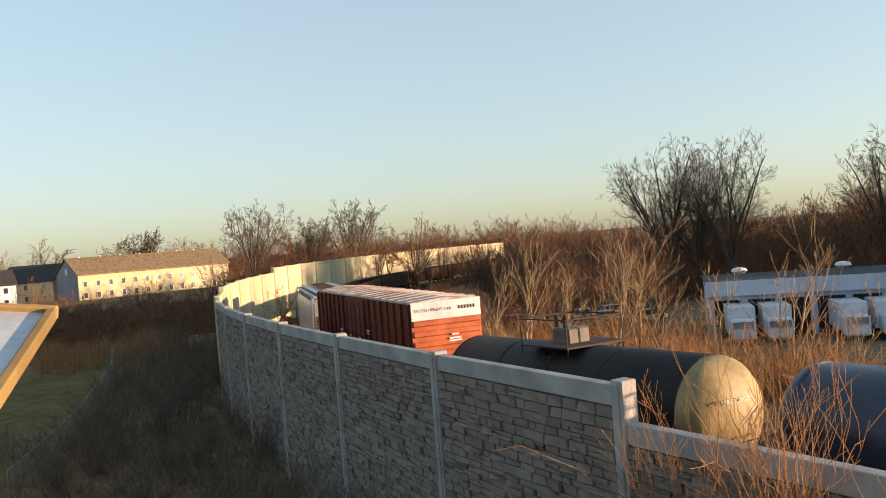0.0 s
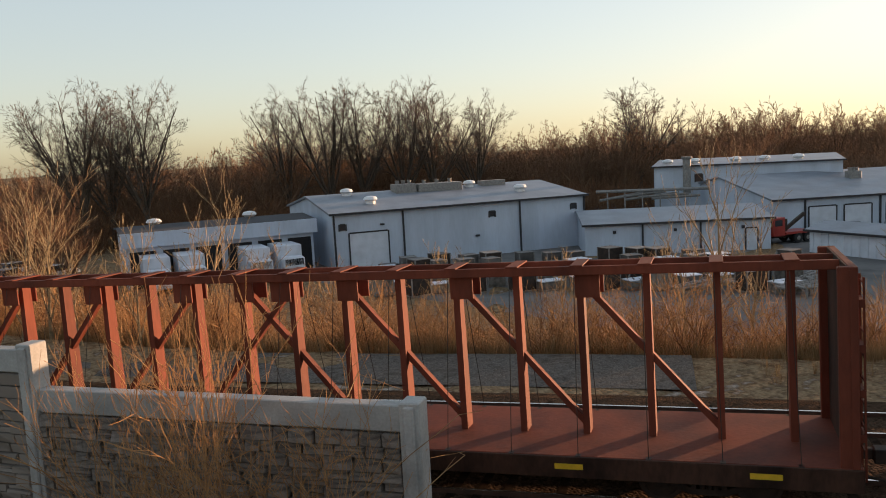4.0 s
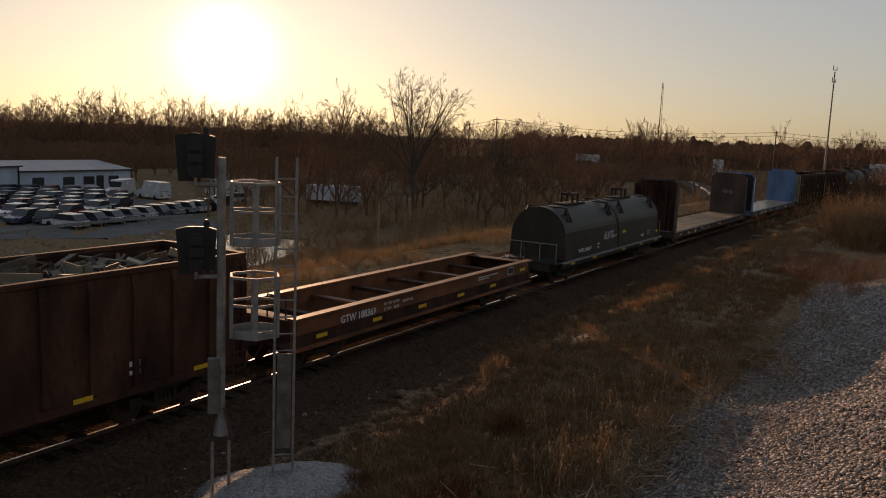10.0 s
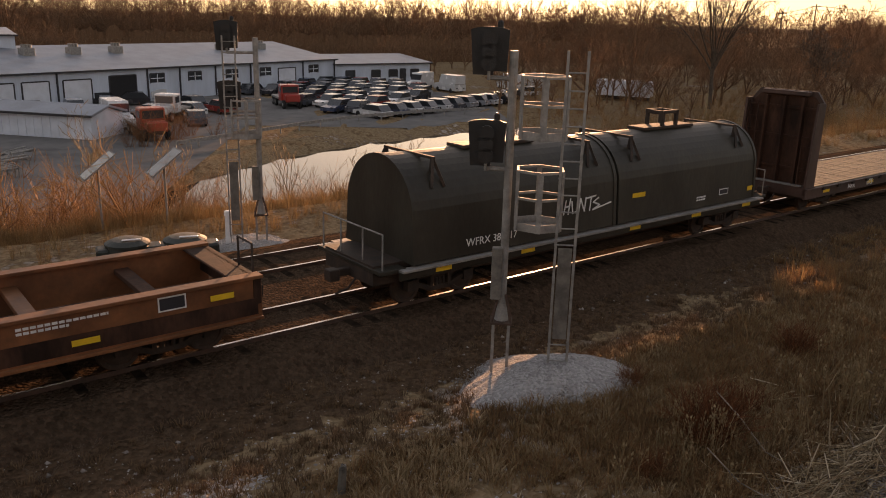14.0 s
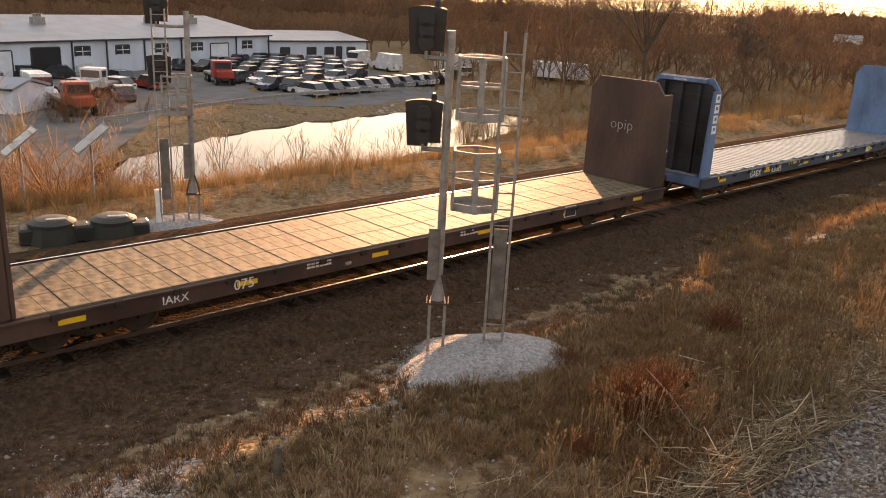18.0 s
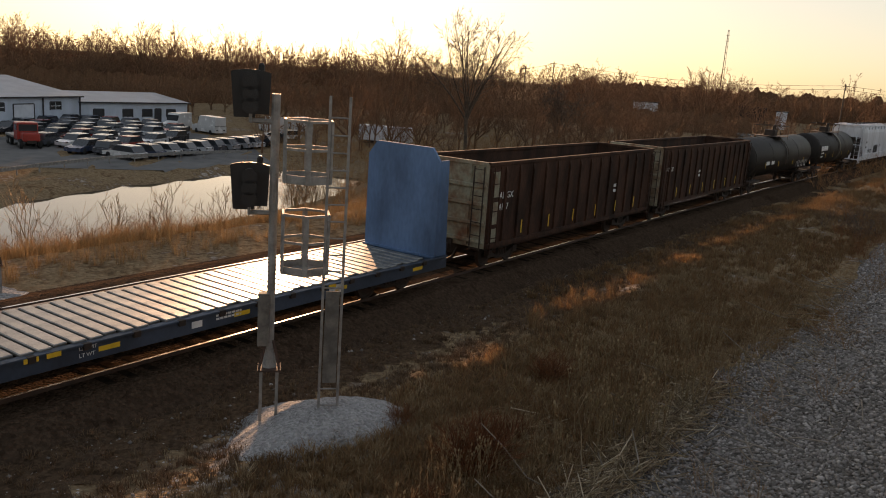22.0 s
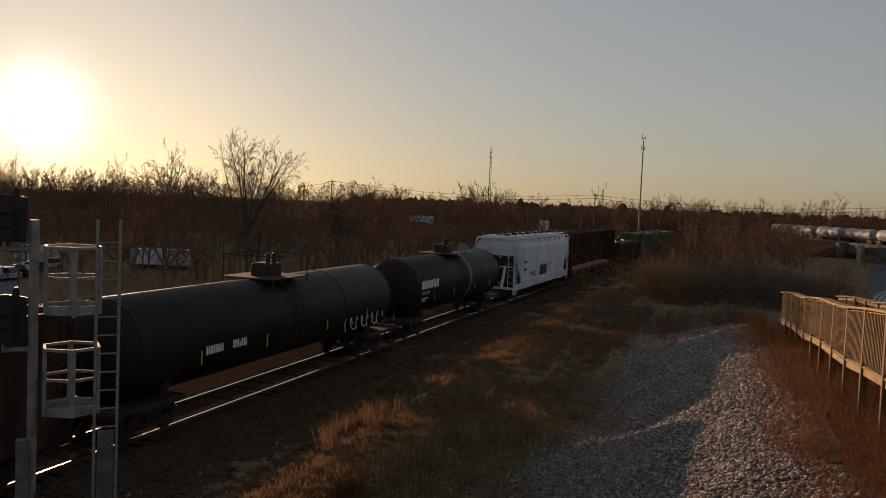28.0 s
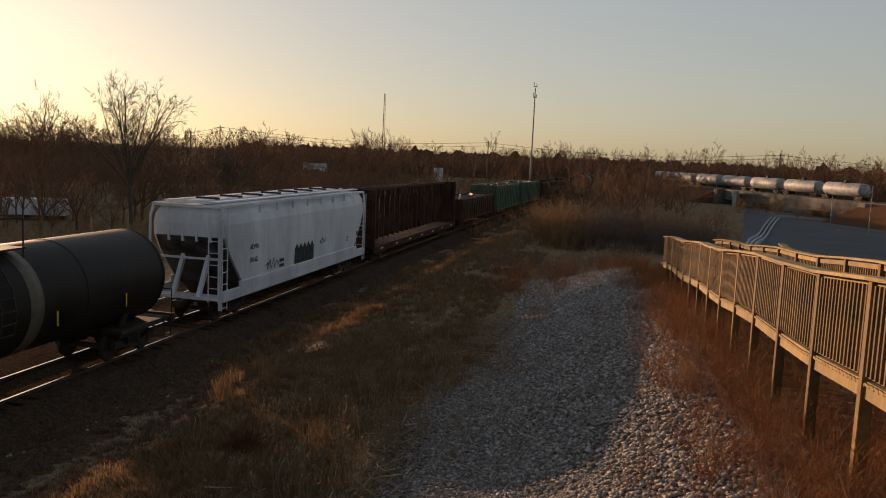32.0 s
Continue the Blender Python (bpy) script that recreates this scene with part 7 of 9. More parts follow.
# ---- houses beyond the lawn ----
def house(name, p, q, depth, z0, h, rise, wall, roof, label, windows=0, gable=None, storeys=2):
    d = Vector((q[0] - p[0], q[1] - p[1]))
    L = d.length
    o = empty(name, label, "house", "", pose(p[0], p[1], z0, 0, 0, math.degrees(math.atan2(d.y, d.x))))
    part("wall_front", B(((L / 2, 0.1, h / 2), (L, 0.2, h))), wall, o)
    part("wall_back", B(((L / 2, depth - 0.1, h / 2), (L, 0.2, h))), wall, o)
    for x in (0.0, L - 0.2):
        part("gable_wall", prism([(0.2, 0), (depth - 0.2, 0), (depth - 0.2, h), (depth / 2, h + rise - 0.1), (0.2, h)], x, x + 0.2), gable or wall, o)
    part("roof", prism([(-0.5, h - 0.2), (depth / 2, h + rise), (depth + 0.5, h - 0.2), (depth + 0.5, h + 0.1), (depth / 2, h + rise + 0.3), (-0.5, h + 0.1)], -0.4, L + 0.4), roof, o)
    for s in range(storeys):
        for i in range(windows):
            x = L * (i + 0.5) / windows
            w = part("window", B(((x, -0.03, 1.3 + s * 2.9), (0.95, 0.08, 1.35))), GLASS, o)
            part("frame", B(((x, -0.05, 0.6 + s * 2.9), (1.15, 0.1, 0.1)), ((x, -0.05, 2.02 + s * 2.9), (1.15, 0.1, 0.1)), ((x - 0.53, -0.05, 1.3 + s * 2.9), (0.1, 0.1, 1.4)), ((x + 0.53, -0.05, 1.3 + s * 2.9), (0.1, 0.1, 1.4))), DOORWHITE, w)
    return o, L


R_, LR = house("row_house", (-88, 206), (-58, 238), 13, -1.8, 6.6, 4.2, HOUSEWALL, SHINGLE, "long cream two-storey row house with brown shingle roof", 13, HOUSEGREY)
for i in range(7):
    part("vent_stack", B(((4 + 5.6 * i, 7.6, 10.6), (0.35, 0.35, 1.4))), DOORWHITE, R_)
part("gable_window", B(((-0.05, 6.5, 7.6), (0.1, 0.9, 1.6))), DOORWHITE, R_)
house("house", (-116, 190), (-101, 201), 11, -1.8, 5.6, 3.4, DOORWHITE, SHINGLEDK, "white house with dark shingle roof", 4)
house("house", (-112, 214), (-98, 214), 14, -1.8, 5.6, 4.2, HOUSEWALL, SHINGLEDK, "cream gabled house behind bare trees", 3)

sheet("lawn", [[bx for bx in [(-75 + 2.6 * i - 0.35 * j, 26 + 2.6 * j) for i in range(24)]] for j in range(22)], LAWN, "short winter lawn behind the wall", "lawn", 0.05)


def chain_fence():
    o = empty("chain_link_fence", "grey chain-link fence curving past the lawn", "fence")
    pts = [(-16.5, 31), (-17.5, 36), (-19.0, 43), (-21.5, 52), (-24.5, 62), (-29, 74)]
    for (x0, y0), (x1, y1) in zip(pts, pts[1:]):
        for k in range(3):
            x, y = x0 + (x1 - x0) * k / 3, y0 + (y1 - y0) * k / 3
            part("post", rod(bmesh.new(), (x, y, ground_z(x, y) - 0.1), (x, y, ground_z(x, y) + 1.2), 0.03, 6), GALV, o)
        bm = bmesh.new()
        z0, z1 = ground_z(x0, y0), ground_z(x1, y1)
        rod(bm, (x0, y0, z0 + 1.2), (x1, y1, z1 + 1.2), 0.022, 5)
        part("top_rail", bm, GALV, o)
        bm = bmesh.new()
        n = 26
        for i in range(n):
            f, g = i / n, (i + 3) / n
            if g <= 1:
                a = (x0 + (x1 - x0) * f, y0 + (y1 - y0) * f, z0 + (z1 - z0) * f + 0.05)
                b = (x0 + (x1 - x0) * g, y0 + (y1 - y0) * g, z0 + (z1 - z0) * g + 1.18)
                bar(bm, a, b, 0.008)
                bar(bm, (a[0], a[1], a[2] + 1.13), (b[0], b[1], b[2] - 1.13), 0.008)
        part("mesh", bm, GALV, o)["kind"] = "stuff"


chain_fence()


# ---- the lookout's timber ramp ----
# darker and browner than LUMBER, for posts and balusters
LUMBERDARK = mat("dark_brown_baluster", (0.21, 0.12, 0.042), 0.8, var=0.35, scale=2.0, fine=18, rand=0.3)
TURN = math.degrees(math.atan2(FY, FX))


def ramp():
    o = empty("timber_ramp", "weathered yellow timber ramp with baluster railings", "ramp")
    base = lambda a, b: bank(a, b)
    deck_z = lambda a: 4.72 - 0.0715 * a + 0.05 * (abs((a / 8.0 + 0.3) % 1.0 - 0.5) * 4 - 1)
    for side, (b0, flip) in enumerate(((0.0, 1), (-2.0, -1))):
        a = -9.0
        while a < 25:
            a2 = min(25.0, a + 2.0)
            x0, y0 = base(a, b0)
            x1, y1 = base(a2, b0)
            z0, z1 = deck_z(a), deck_z(a2)
            g = ground_z(x0, y0)
            part("post", shift(B(((0, 0, 0), (0.13, 0.13, z0 + 1.1 - g + 0.3)), bevel=0.01), x0, y0, (g - 0.3 + z0 + 1.1) / 2, (0, 0, TURN)), LUMBERDARK, o)
            bm = bmesh.new()
            bar(bm, (x0, y0, z0 + 1.12), (x1, y1, z1 + 1.12), 0.26, 0.04)
            part("cap_rail", bm, LUMBER, o)
            for dz, w in ((1.02, 0.09), (0.12, 0.09)):
                bm = bmesh.new()
                bar(bm, (x0, y0, z0 + dz), (x1, y1, z1 + dz), 0.045, w)
                part("rail", bm, LUMBER, o)
            bm = bmesh.new()
            bar(bm, (x0, y0, z0 - 0.06), (x1, y1, z1 - 0.06), 0.05, 0.19)
            part("rim_joist", bm, LUMBER, o)
            for i in range(1, 15):
                f = i / 15
                x, y, z = x0 + (x1 - x0) * f, y0 + (y1 - y0) * f, z0 + (z1 - z0) * f
                me = shared("baluster", lambda: B(((0, 0, 0.57), (0.04, 0.05, 0.96))), LUMBERDARK)
                bo = new("baluster", me)
                bo.parent = o
                bo.matrix_basis = pose(x + 0.03 * GX * flip, y + 0.03 * GY * flip, z, 0, 0, TURN)
            a = a2
    me = shared("deck_plank", lambda: B(((0, 0, 0), (0.135, 2.1, 0.035))), LUMBER)
    a = -9.0
    while a < 26:
        x, y = base(a, -1.0)
        d = new("plank", me)
        d.parent = o
        d.matrix_basis = pose(x, y, deck_z(a), 0, 0, math.degrees(math.atan2(FY, FX)))
        a += 0.145
    return o


ramp()


def return_ramp():
    """The lower run beyond the landing."""
    o = empty("timber_ramp", "lower return run of the timber ramp", "ramp")
    for b0 in (-2.6, -4.6):
        a = 25.0
        while a > 3:
            a2 = a - 2.2
            x0, y0 = bank(a, b0)
            x1, y1 = bank(a2, b0)
            z0, z1 = 2.9 - 0.06 * (25 - a), 2.9 - 0.06 * (25 - a2)
            g = ground_z(x0, y0)
            part("post", shift(B(((0, 0, 0), (0.13, 0.13, max(0.5, z0 + 1.4 - g))), bevel=0.01), x0, y0, (g - 0.3 + z0 + 1.1) / 2, (0, 0, TURN)), LUMBERDARK, o)
            for dz, w, t in ((1.12, 0.045, 0.28), (1.0, 0.09, 0.045), (0.12, 0.09, 0.045), (-0.1, 0.24, 0.05)):
                bm = bmesh.new()
                bar(bm, (x0, y0, z0 + dz), (x1, y1, z1 + dz), t, w)
                part("rail", bm, LUMBER, o)
            for i in range(1, 15):
                f = i / 15
                bo = new("baluster", SHARED["baluster"])
                bo.parent = o
                bo.matrix_basis = pose(x0 + (x1 - x0) * f, y0 + (y1 - y0) * f, z0 + (z1 - z0) * f, 0, 0, TURN)
            a = a2


return_ramp()


def info_board(x, y, z, rot, w, d, tilt, label):
    g = ground_z(x, y)
    o = empty("information_board", label, "sign board", "information boards", pose(x, y, g, 0, 0, rot))
    part("panel", shift(B(((0, 0, 0), (w, d, 0.02))), 0, 0, z - g, (tilt, 0, 0)), BOARDFACE, o, "pale glossy panel")
    part("frame", shift(B(((0, -d / 2 - 0.02, -0.03), (w + 0.08, 0.045, 0.08)), ((0, d / 2 + 0.02, -0.03), (w + 0.08, 0.045, 0.08)), ((w / 2 + 0.02, 0, -0.03), (0.045, d, 0.08)), ((-w / 2 - 0.02, 0, -0.03), (0.045, d, 0.08))), 0, 0, z - g, (tilt, 0, 0)), LUMBER, o, "yellow timber edge")
    for k in (-0.3, 0.3):
        part("post", B(((k * w, 0.0, (z - g - 0.15) / 2), (0.1, 0.1, z - g - 0.1))), LUMBER, o)


BOARDFACE = mat("glossy_board_face", (0.55, 0.58, 0.62), 0.25, var=0.25, scale=3, bump=0, spec=0.6)


def near_board():
    c, u, v = Vector((-0.760, 1.642, 6.905)), Vector((-0.89, -0.40, 0.12)).normalized(), Vector((0.06, -0.97, -0.22)).normalized()
    w = u.cross(v).normalized()
    m = Matrix((u, v, w)).transposed().to_4x4()
    m.translation = c
    o = empty("information_board", "tilted information board with yellow timber edge at the lookout", "sign board", "information boards")
    q = part("panel", B(((0.45, 0.3, 0), (0.9, 0.6, 0.012))), BOARDFACE, o, "pale glossy panel")
    q.matrix_basis = m
    for ctr, size in (((0.0, 0.3, 0.004), (0.02, 0.6, 0.028)), ((0.9, 0.3, 0.004), (0.02, 0.6, 0.028)), ((0.45, 0.61, 0.004), (0.92, 0.02, 0.028)), ((0.45, -0.01, 0.004), (0.92, 0.02, 0.028))):
        f = part("edge", B((ctr, size), bevel=0.004), LUMBER, o, "yellow timber edge")
        f.matrix_basis = m
    p = c + u * 0.62 + v * 0.3
    g = ground_z(p.x, p.y)
    part("post", B(((p.x, p.y, (g - 0.2 + p.z - 0.02) / 2), (0.1, 0.1, p.z - 0.02 - g + 0.2))), LUMBER, o)


near_board()
info_board(*bank(20.6, -0.6), 4.0, 100, 0.8, 0.6, 30, "small tilted information board on the ramp")

# ---- bare trees: limbs as tapered tubes ----
def grow(rng, height, spread=0.5, levels=4, r0=None, first=0.25, kids=(5, 4, 4), lean=0.06, upward=0.35, steps=(7, 4, 3, 2)):
    """Segments (p0, p1, r0, r1, level) of a bare tree standing at the origin."""
    segs = []
    r0 = r0 or height * 0.016

    def branch(p, d, length, r, lev):
        n = steps[min(lev, len(steps) - 1)]
        pts = [p]
        dirs = [d]
        for i in range(n):
            d = (d + Vector((rng.gauss(0, 1), rng.gauss(0, 1), rng.gauss(0, 0.5))) * (lean if lev == 0 else 0.16) + Vector((0, 0, upward * 0.16 if lev else 0))).normalized()
            pts.append(pts[-1] + d * length / n)
            dirs.append(d)
        for i in range(n):
            a, b = r * (1 - 0.75 * i / n), r * (1 - 0.75 * (i + 1) / n)
            segs.append((pts[i], pts[i + 1], a, b, lev))
        if lev + 1 >= levels:
            return
        m = kids[min(lev, len(kids) - 1)]
        for k in range(m):
            f = (first if lev == 0 else 0.25) + (1 - (first if lev == 0 else 0.25)) * (k + rng.random()) / m
            i = min(n - 1, int(f * n))
            q = pts[i].lerp(pts[i + 1], f * n - i)
            az = rng.uniform(0, 2 * math.pi)
            dd = dirs[i]
            side = dd.orthogonal().normalized()
            side.rotate(Matrix.Rotation(az, 3, dd))
            nd = (dd * (1 - spread * 0.7) + side * spread + Vector((0, 0, upward * 0.5))).normalized()
            branch(q, nd, length * rng.uniform(0.48, 0.74) * (1.1 - 0.45 * f), max(0.004, r * (1 - 0.7 * f) * 0.6), lev + 1)

    branch(Vector((0, 0, -0.2)), Vector((rng.gauss(0, lean), rng.gauss(0, lean), 1)).normalized(), height * 0.82, r0, 0)
    return segs


def tubes(segs, sides=3, rmin=0.0):
    """Vertices and faces, as arrays, of tapered tubes."""
    P0 = np.array([s[0][:] for s in segs])
    P1 = np.array([s[1][:] for s in segs])
    R0 = np.maximum(rmin, np.array([s[2] for s in segs]))[:, None, None]
    R1 = np.maximum(rmin, np.array([s[3] for s in segs]))[:, None, None]
    D = P1 - P0
    D /= np.linalg.norm(D, axis=1)[:, None] + 1e-9
    up = np.where(np.abs(D[:, 2:3]) > 0.9, np.array([[1.0, 0, 0]]), np.array([[0, 0, 1.0]]))
    U = np.cross(D, up)
    U /= np.linalg.norm(U, axis=1)[:, None]
    V = np.cross(D, U)
    ang = np.arange(sides) * 2 * np.pi / sides
    ring = U[:, None, :] * np.cos(ang)[None, :, None] + V[:, None, :] * np.sin(ang)[None, :, None]
    A, Bv = P0[:, None, :] + ring * R0, P1[:, None, :] + ring * R1
    verts = np.concatenate([A, Bv], axis=1).reshape(-1, 3)
    k = np.arange(sides)
    quad = np.stack([k, (k + 1) % sides, (k + 1) % sides + sides, k + sides], axis=1)
    faces = (np.arange(len(segs)) * 2 * sides)[:, None, None] + quad[None]
    return verts, faces.reshape(-1, 4)


def mesh_np(name, verts, faces, material):
    me = bpy.data.meshes.new(name)
    nf, k = faces.shape
    me.vertices.add(len(verts))
    me.vertices.foreach_set("co", np.ascontiguousarray(verts, dtype=np.float32).ravel())
    me.loops.add(nf * k)
    me.loops.foreach_set("vertex_index", np.ascontiguousarray(faces, dtype=np.int32).ravel())
    me.polygons.add(nf)
    me.polygons.foreach_set("loop_start", np.arange(nf, dtype=np.int32) * k)
    me.update(calc_edges=True)
    me.materials.append(material)
    return me


def vase(rng, height, limbs=8, tilt=(8, 46), subs=8, twigs=5, twiglets=3, trunk=0.24, r0=None):
    """Segments of a broad bare tree: a short trunk that forks into rising limbs under a rounded crown."""
    segs = []
    r0 = r0 or height * 0.021

    def run_out(p, d, length, r, n, wander, rise, lev):
        pts, dirs = [p], [d]
        for i in range(n):
            d = (d + Vector((rng.gauss(0, wander), rng.gauss(0, wander), rng.gauss(0, wander * 0.5) + rise))).normalized()
            pts.append(pts[-1] + d * length / n)
            dirs.append(d)
            segs.append((pts[-2], pts[-1], r * (1 - 0.8 * i / n), r * (1 - 0.8 * (i + 1) / n), lev))
        return pts, dirs

    def off(d, amount):
        side = d.orthogonal().normalized()
        side.rotate(Matrix.Rotation(rng.uniform(0, 6.283), 3, d))
        return (d * (1 - 0.45 * amount) + side * amount).normalized()

    top = height * trunk
    lean = Vector((rng.gauss(0, 0.04), rng.gauss(0, 0.04), 1)).normalized()
    segs.append((Vector((0, 0, -0.3)), lean * top * 0.5, r0 * 1.15, r0, 0))
    segs.append((lean * top * 0.5, lean * top, r0, r0 * 0.85, 0))
    a0 = rng.uniform(0, 6.28)
    for k in range(limbs):
        t = radians(tilt[0] + (tilt[1] - tilt[0]) * ((k * 0.618) % 1.0) + rng.uniform(-4, 4))
        az = a0 + 2.4 * k
        d = Vector((math.sin(t) * math.cos(az), math.sin(t) * math.sin(az), math.cos(t)))
        start = lean * top * rng.uniform(0.72, 1.0)
        length = (height - start.z) * rng.uniform(0.88, 1.02) * (1.02 - 0.10 * t)
        n = 6
        pts, dirs = run_out(start, d, length, r0 * rng.uniform(0.42, 0.6), n, 0.07, 0.012, 1)
        for j in range(subs):
            f = 0.22 + 0.76 * (j + rng.random()) / subs
            i = min(n - 1, int(f * n))
            p = pts[i].lerp(pts[i + 1], f * n - i)
            l2 = length * rng.uniform(0.24, 0.42) * (1.15 - 0.55 * f)
            rr = r0 * 0.5 * (1 - 0.8 * f) * 0.5
            q2, d2 = run_out(p, off(dirs[i], rng.uniform(0.45, 0.75)), l2, rr, 3, 0.10, 0.05, 2)
            for m in range(twigs):
                g = 0.25 + 0.72 * (m + rng.random()) / twigs
                h = min(2, int(g * 3))
                q3, d3 = run_out(q2[h].lerp(q2[h + 1], g * 3 - h), off(d2[h], rng.uniform(0.4, 0.8)), l2 * rng.uniform(0.3, 0.5), rr * 0.4, 2, 0.12, 0.05, 3)
                for w in range(twiglets):
                    segs.append((q3[1], q3[1] + off(d3[1], rng.uniform(0.4, 0.8)) * l2 * rng.uniform(0.12, 0.25), rr * 0.2, rr * 0.1, 4))
    return segs


def tree(x, y, height, seed, label, bark=None, z=None, **kw):
    rng = random.Random(seed)
    segs = vase(rng, height, **kw) if "limbs" in kw else grow(rng, height, **kw)
    o = empty("bare_tree", label, "tree", "bare trees", pose(x, y, ground_z(x, y) if z is None else z, 0, 0, 0))
    v, f = tubes([s for s in segs if s[4] <= 1], 6)
    t = new("trunk", mesh_np("trunk", v, f, bark or BARK))
    t.parent = o
    v, f = tubes([s for s in segs if s[4] > 1], 3, 0.0105 if math.hypot(x, y) < 70 else 0.00014 * math.hypot(x, y))
    t = new("crown", mesh_np("crown", v, f, bark or BARK))
    t.parent = o
    return o


def at(az, d):
    """Place at a bearing right of the line of first sight, and a distance."""
    return d * math.sin(radians(az)), d * math.cos(radians(az))


big = dict(limbs=11, tilt=(5, 42), subs=11, twigs=6, twiglets=3)
tree(*at(16.9, 120), 21.0, 41, "tall bare tree standing over the woods", z=-4, **big)
tree(*at(18.6, 121), 19.5, 42, "tall bare tree standing over the woods", z=-4, **big)
tree(*at(20.6, 120), 20.5, 43, "tall bare tree standing over the woods", z=-4, **big)
tree(*at(30.2, 130), 19, 44, "tall bare tree leaning over the woods", z=-4, **big)
tree(*at(33.0, 130), 21.5, 45, "tall bare tree behind the warehouse", z=-4, **big)
tree(*at(35.2, 132), 21, 46, "tall bare tree behind the warehouse", z=-4, **big)
tree(*at(38.2, 130), 21, 47, "tall bare tree behind the warehouse", z=-4, **big)
tree(*at(40.3, 131), 20.5, 48, "tall bare tree behind the warehouse", z=-4, **big)
tree(*at(43.2, 132), 18, 49, "slim bare tree behind the warehouse", z=-4, **big)
tree(*at(54.5, 150), 19.5, 50, "bare spreading tree at the wood's edge", z=-4, **big)
tree(*at(112.2, 110), 17.2, 51, "lone bare tree with fan-shaped crown", z=-3.2, limbs=15, tilt=(3, 40), subs=9, twigs=5, twiglets=3, trunk=0.34, r0=0.24)
tree(*at(-12.1, 150), 16.5, 52, "wide bare tree beyond the wall", z=-1.7, **big)
tree(*at(-8.0, 175), 14, 53, "small bare tree beyond the wall", z=-1.7, **big)
tree(*at(-5.2, 170), 17, 54, "bare tree beyond the wall", z=-1.7, **big)
tree(*at(-19.0, 260), 17, 55, "pale bare tree behind the row house", z=-1.7, **big)
tree(*at(118.5, 120), 9.0, 56, "small bare tree in the rough grass", z=-3, **big)

young = dict(levels=4, kids=(10, 4, 2), spread=0.5, first=0.1, upward=0.55, steps=(7, 4, 3, 2))
for az, q, h, sd in ((6.7, 44, 9.4, 60), (9.5, 47, 6.5, 61), (12.6, 42, 8.0, 62), (14.2, 43, 9.0, 63), (16.0, 40, 6.2, 64), (19.5, 38, 6.0, 65), (23.6, 39, 9.2, 66), (27.0, 38, 6.4, 67), (30.5, 40, 7.0, 68), (41.2, 42, 7.2, 69), (48.7, 42, 6.4, 70), (59.8, 42, 12.0, 71), (61.5, 41, 9.0, 72), (57.4, 43, 8.0, 73), (70.4, 43, 6.6, 74), (76.0, 38, 5.6, 75), (80.5, 37, 5.0, 76), (83.6, 38, 5.4, 77), (95.0, 45, 4.6, 78), (97.5, 46, 5.0, 79), (4.4, 50, 7.0, 80), (88, 40, 4.4, 81), (92, 41, 4.2, 82)):
    tree(*at(az, q), h * 0.82, sd, "young pale bare tree on the embankment", BARKPALE, r0=h * 0.011, **young)


# ---- joined brush, woods and grass ----
def gather(protos, places, name, material, label, category):
    """One object out of many placed copies: protos of (verts, faces), places of (i, x, y, z, turn, sx, sz)."""
    vs, fs, k = [], [], 0
    for i, x, y, z, a, sx, sz in places:
        v, f = protos[i]
        c, s = math.cos(a), math.sin(a)
        w = np.empty_like(v)
        w[:, 0] = (v[:, 0] * c - v[:, 1] * s) * sx + x
        w[:, 1] = (v[:, 0] * s + v[:, 1] * c) * sx + y
        w[:, 2] = v[:, 2] * sz + z
        vs.append(w)
        fs.append(f + k)
        k += len(v)
    ob = new(name, mesh_np(name, np.concatenate(vs), np.concatenate(fs), material))
    return tagged(ob, label, category, kind="stuff")


WOODBARK = island_mat("wood_bark", [(0.11, 0.062, 0.04), (0.19, 0.105, 0.06), (0.14, 0.075, 0.046), (0.23, 0.14, 0.08)], 0.95)
rng = random.Random(101)
woodp = []
for i in range(7):
    segs = vase(random.Random(200 + i), 14.0, limbs=7, tilt=(6, 60), subs=7, twigs=5, twiglets=1, trunk=0.26)
    woodp.append(tubes(segs, 3, 0.028))
places = []


def wood(az0, az1, d0, d1, n, h0, h1, z):
    for i in range(n):
        az = az0 + (az1 - az0) * (i + rng.random()) / n
        d = rng.uniform(d0, d1)
        x, y = at(az, d)
        h = rng.uniform(h0, h1) * (1.04 + 0.34 * noise.noise(Vector((az * 0.33, d * 0.01, 2.0))) + 0.22 * noise.noise(Vector((az * 1.1, 0.0, 5.0)))) / 14.0
        places.append((rng.randrange(7), x, y, z, rng.uniform(0, 6.28), h * rng.uniform(0.8, 1.25), h))


wood(3, 30, 118, 150, 55, 7, 10, -4)
wood(3, 30, 155, 230, 60, 9, 13, -4)
wood(28, 62, 130, 150, 60, 8, 11, -4)
wood(28, 64, 150, 210, 90, 10.5, 14.5, -4)
wood(60, 100, 190, 240, 90, 10, 14, -4)
wood(60, 110, 240, 330, 110, 13, 18, -4)
wood(98, 118, 140, 180, 40, 7, 10.5, -3.5)
wood(100, 130, 195, 300, 80, 10, 14, -3)
wood(118, 172, 260, 360, 150, 10, 15, -3)
wood(160, 176, 200, 300, 20, 10, 14, -3)
wood(-2, 12, 190, 290, 44, 9, 13, -3)
wood(-40, -2, 260, 330, 60, 10, 16, -2)
wood(-14, 4, 130, 190, 34, 7, 11, -2)
wood(8, 16, 60, 110, 18, 5, 9, -4)
wood(98, 126, 95, 150, 70, 4, 8, -3.5)
wood(120, 141, 120, 220, 60, 4, 8, -3)
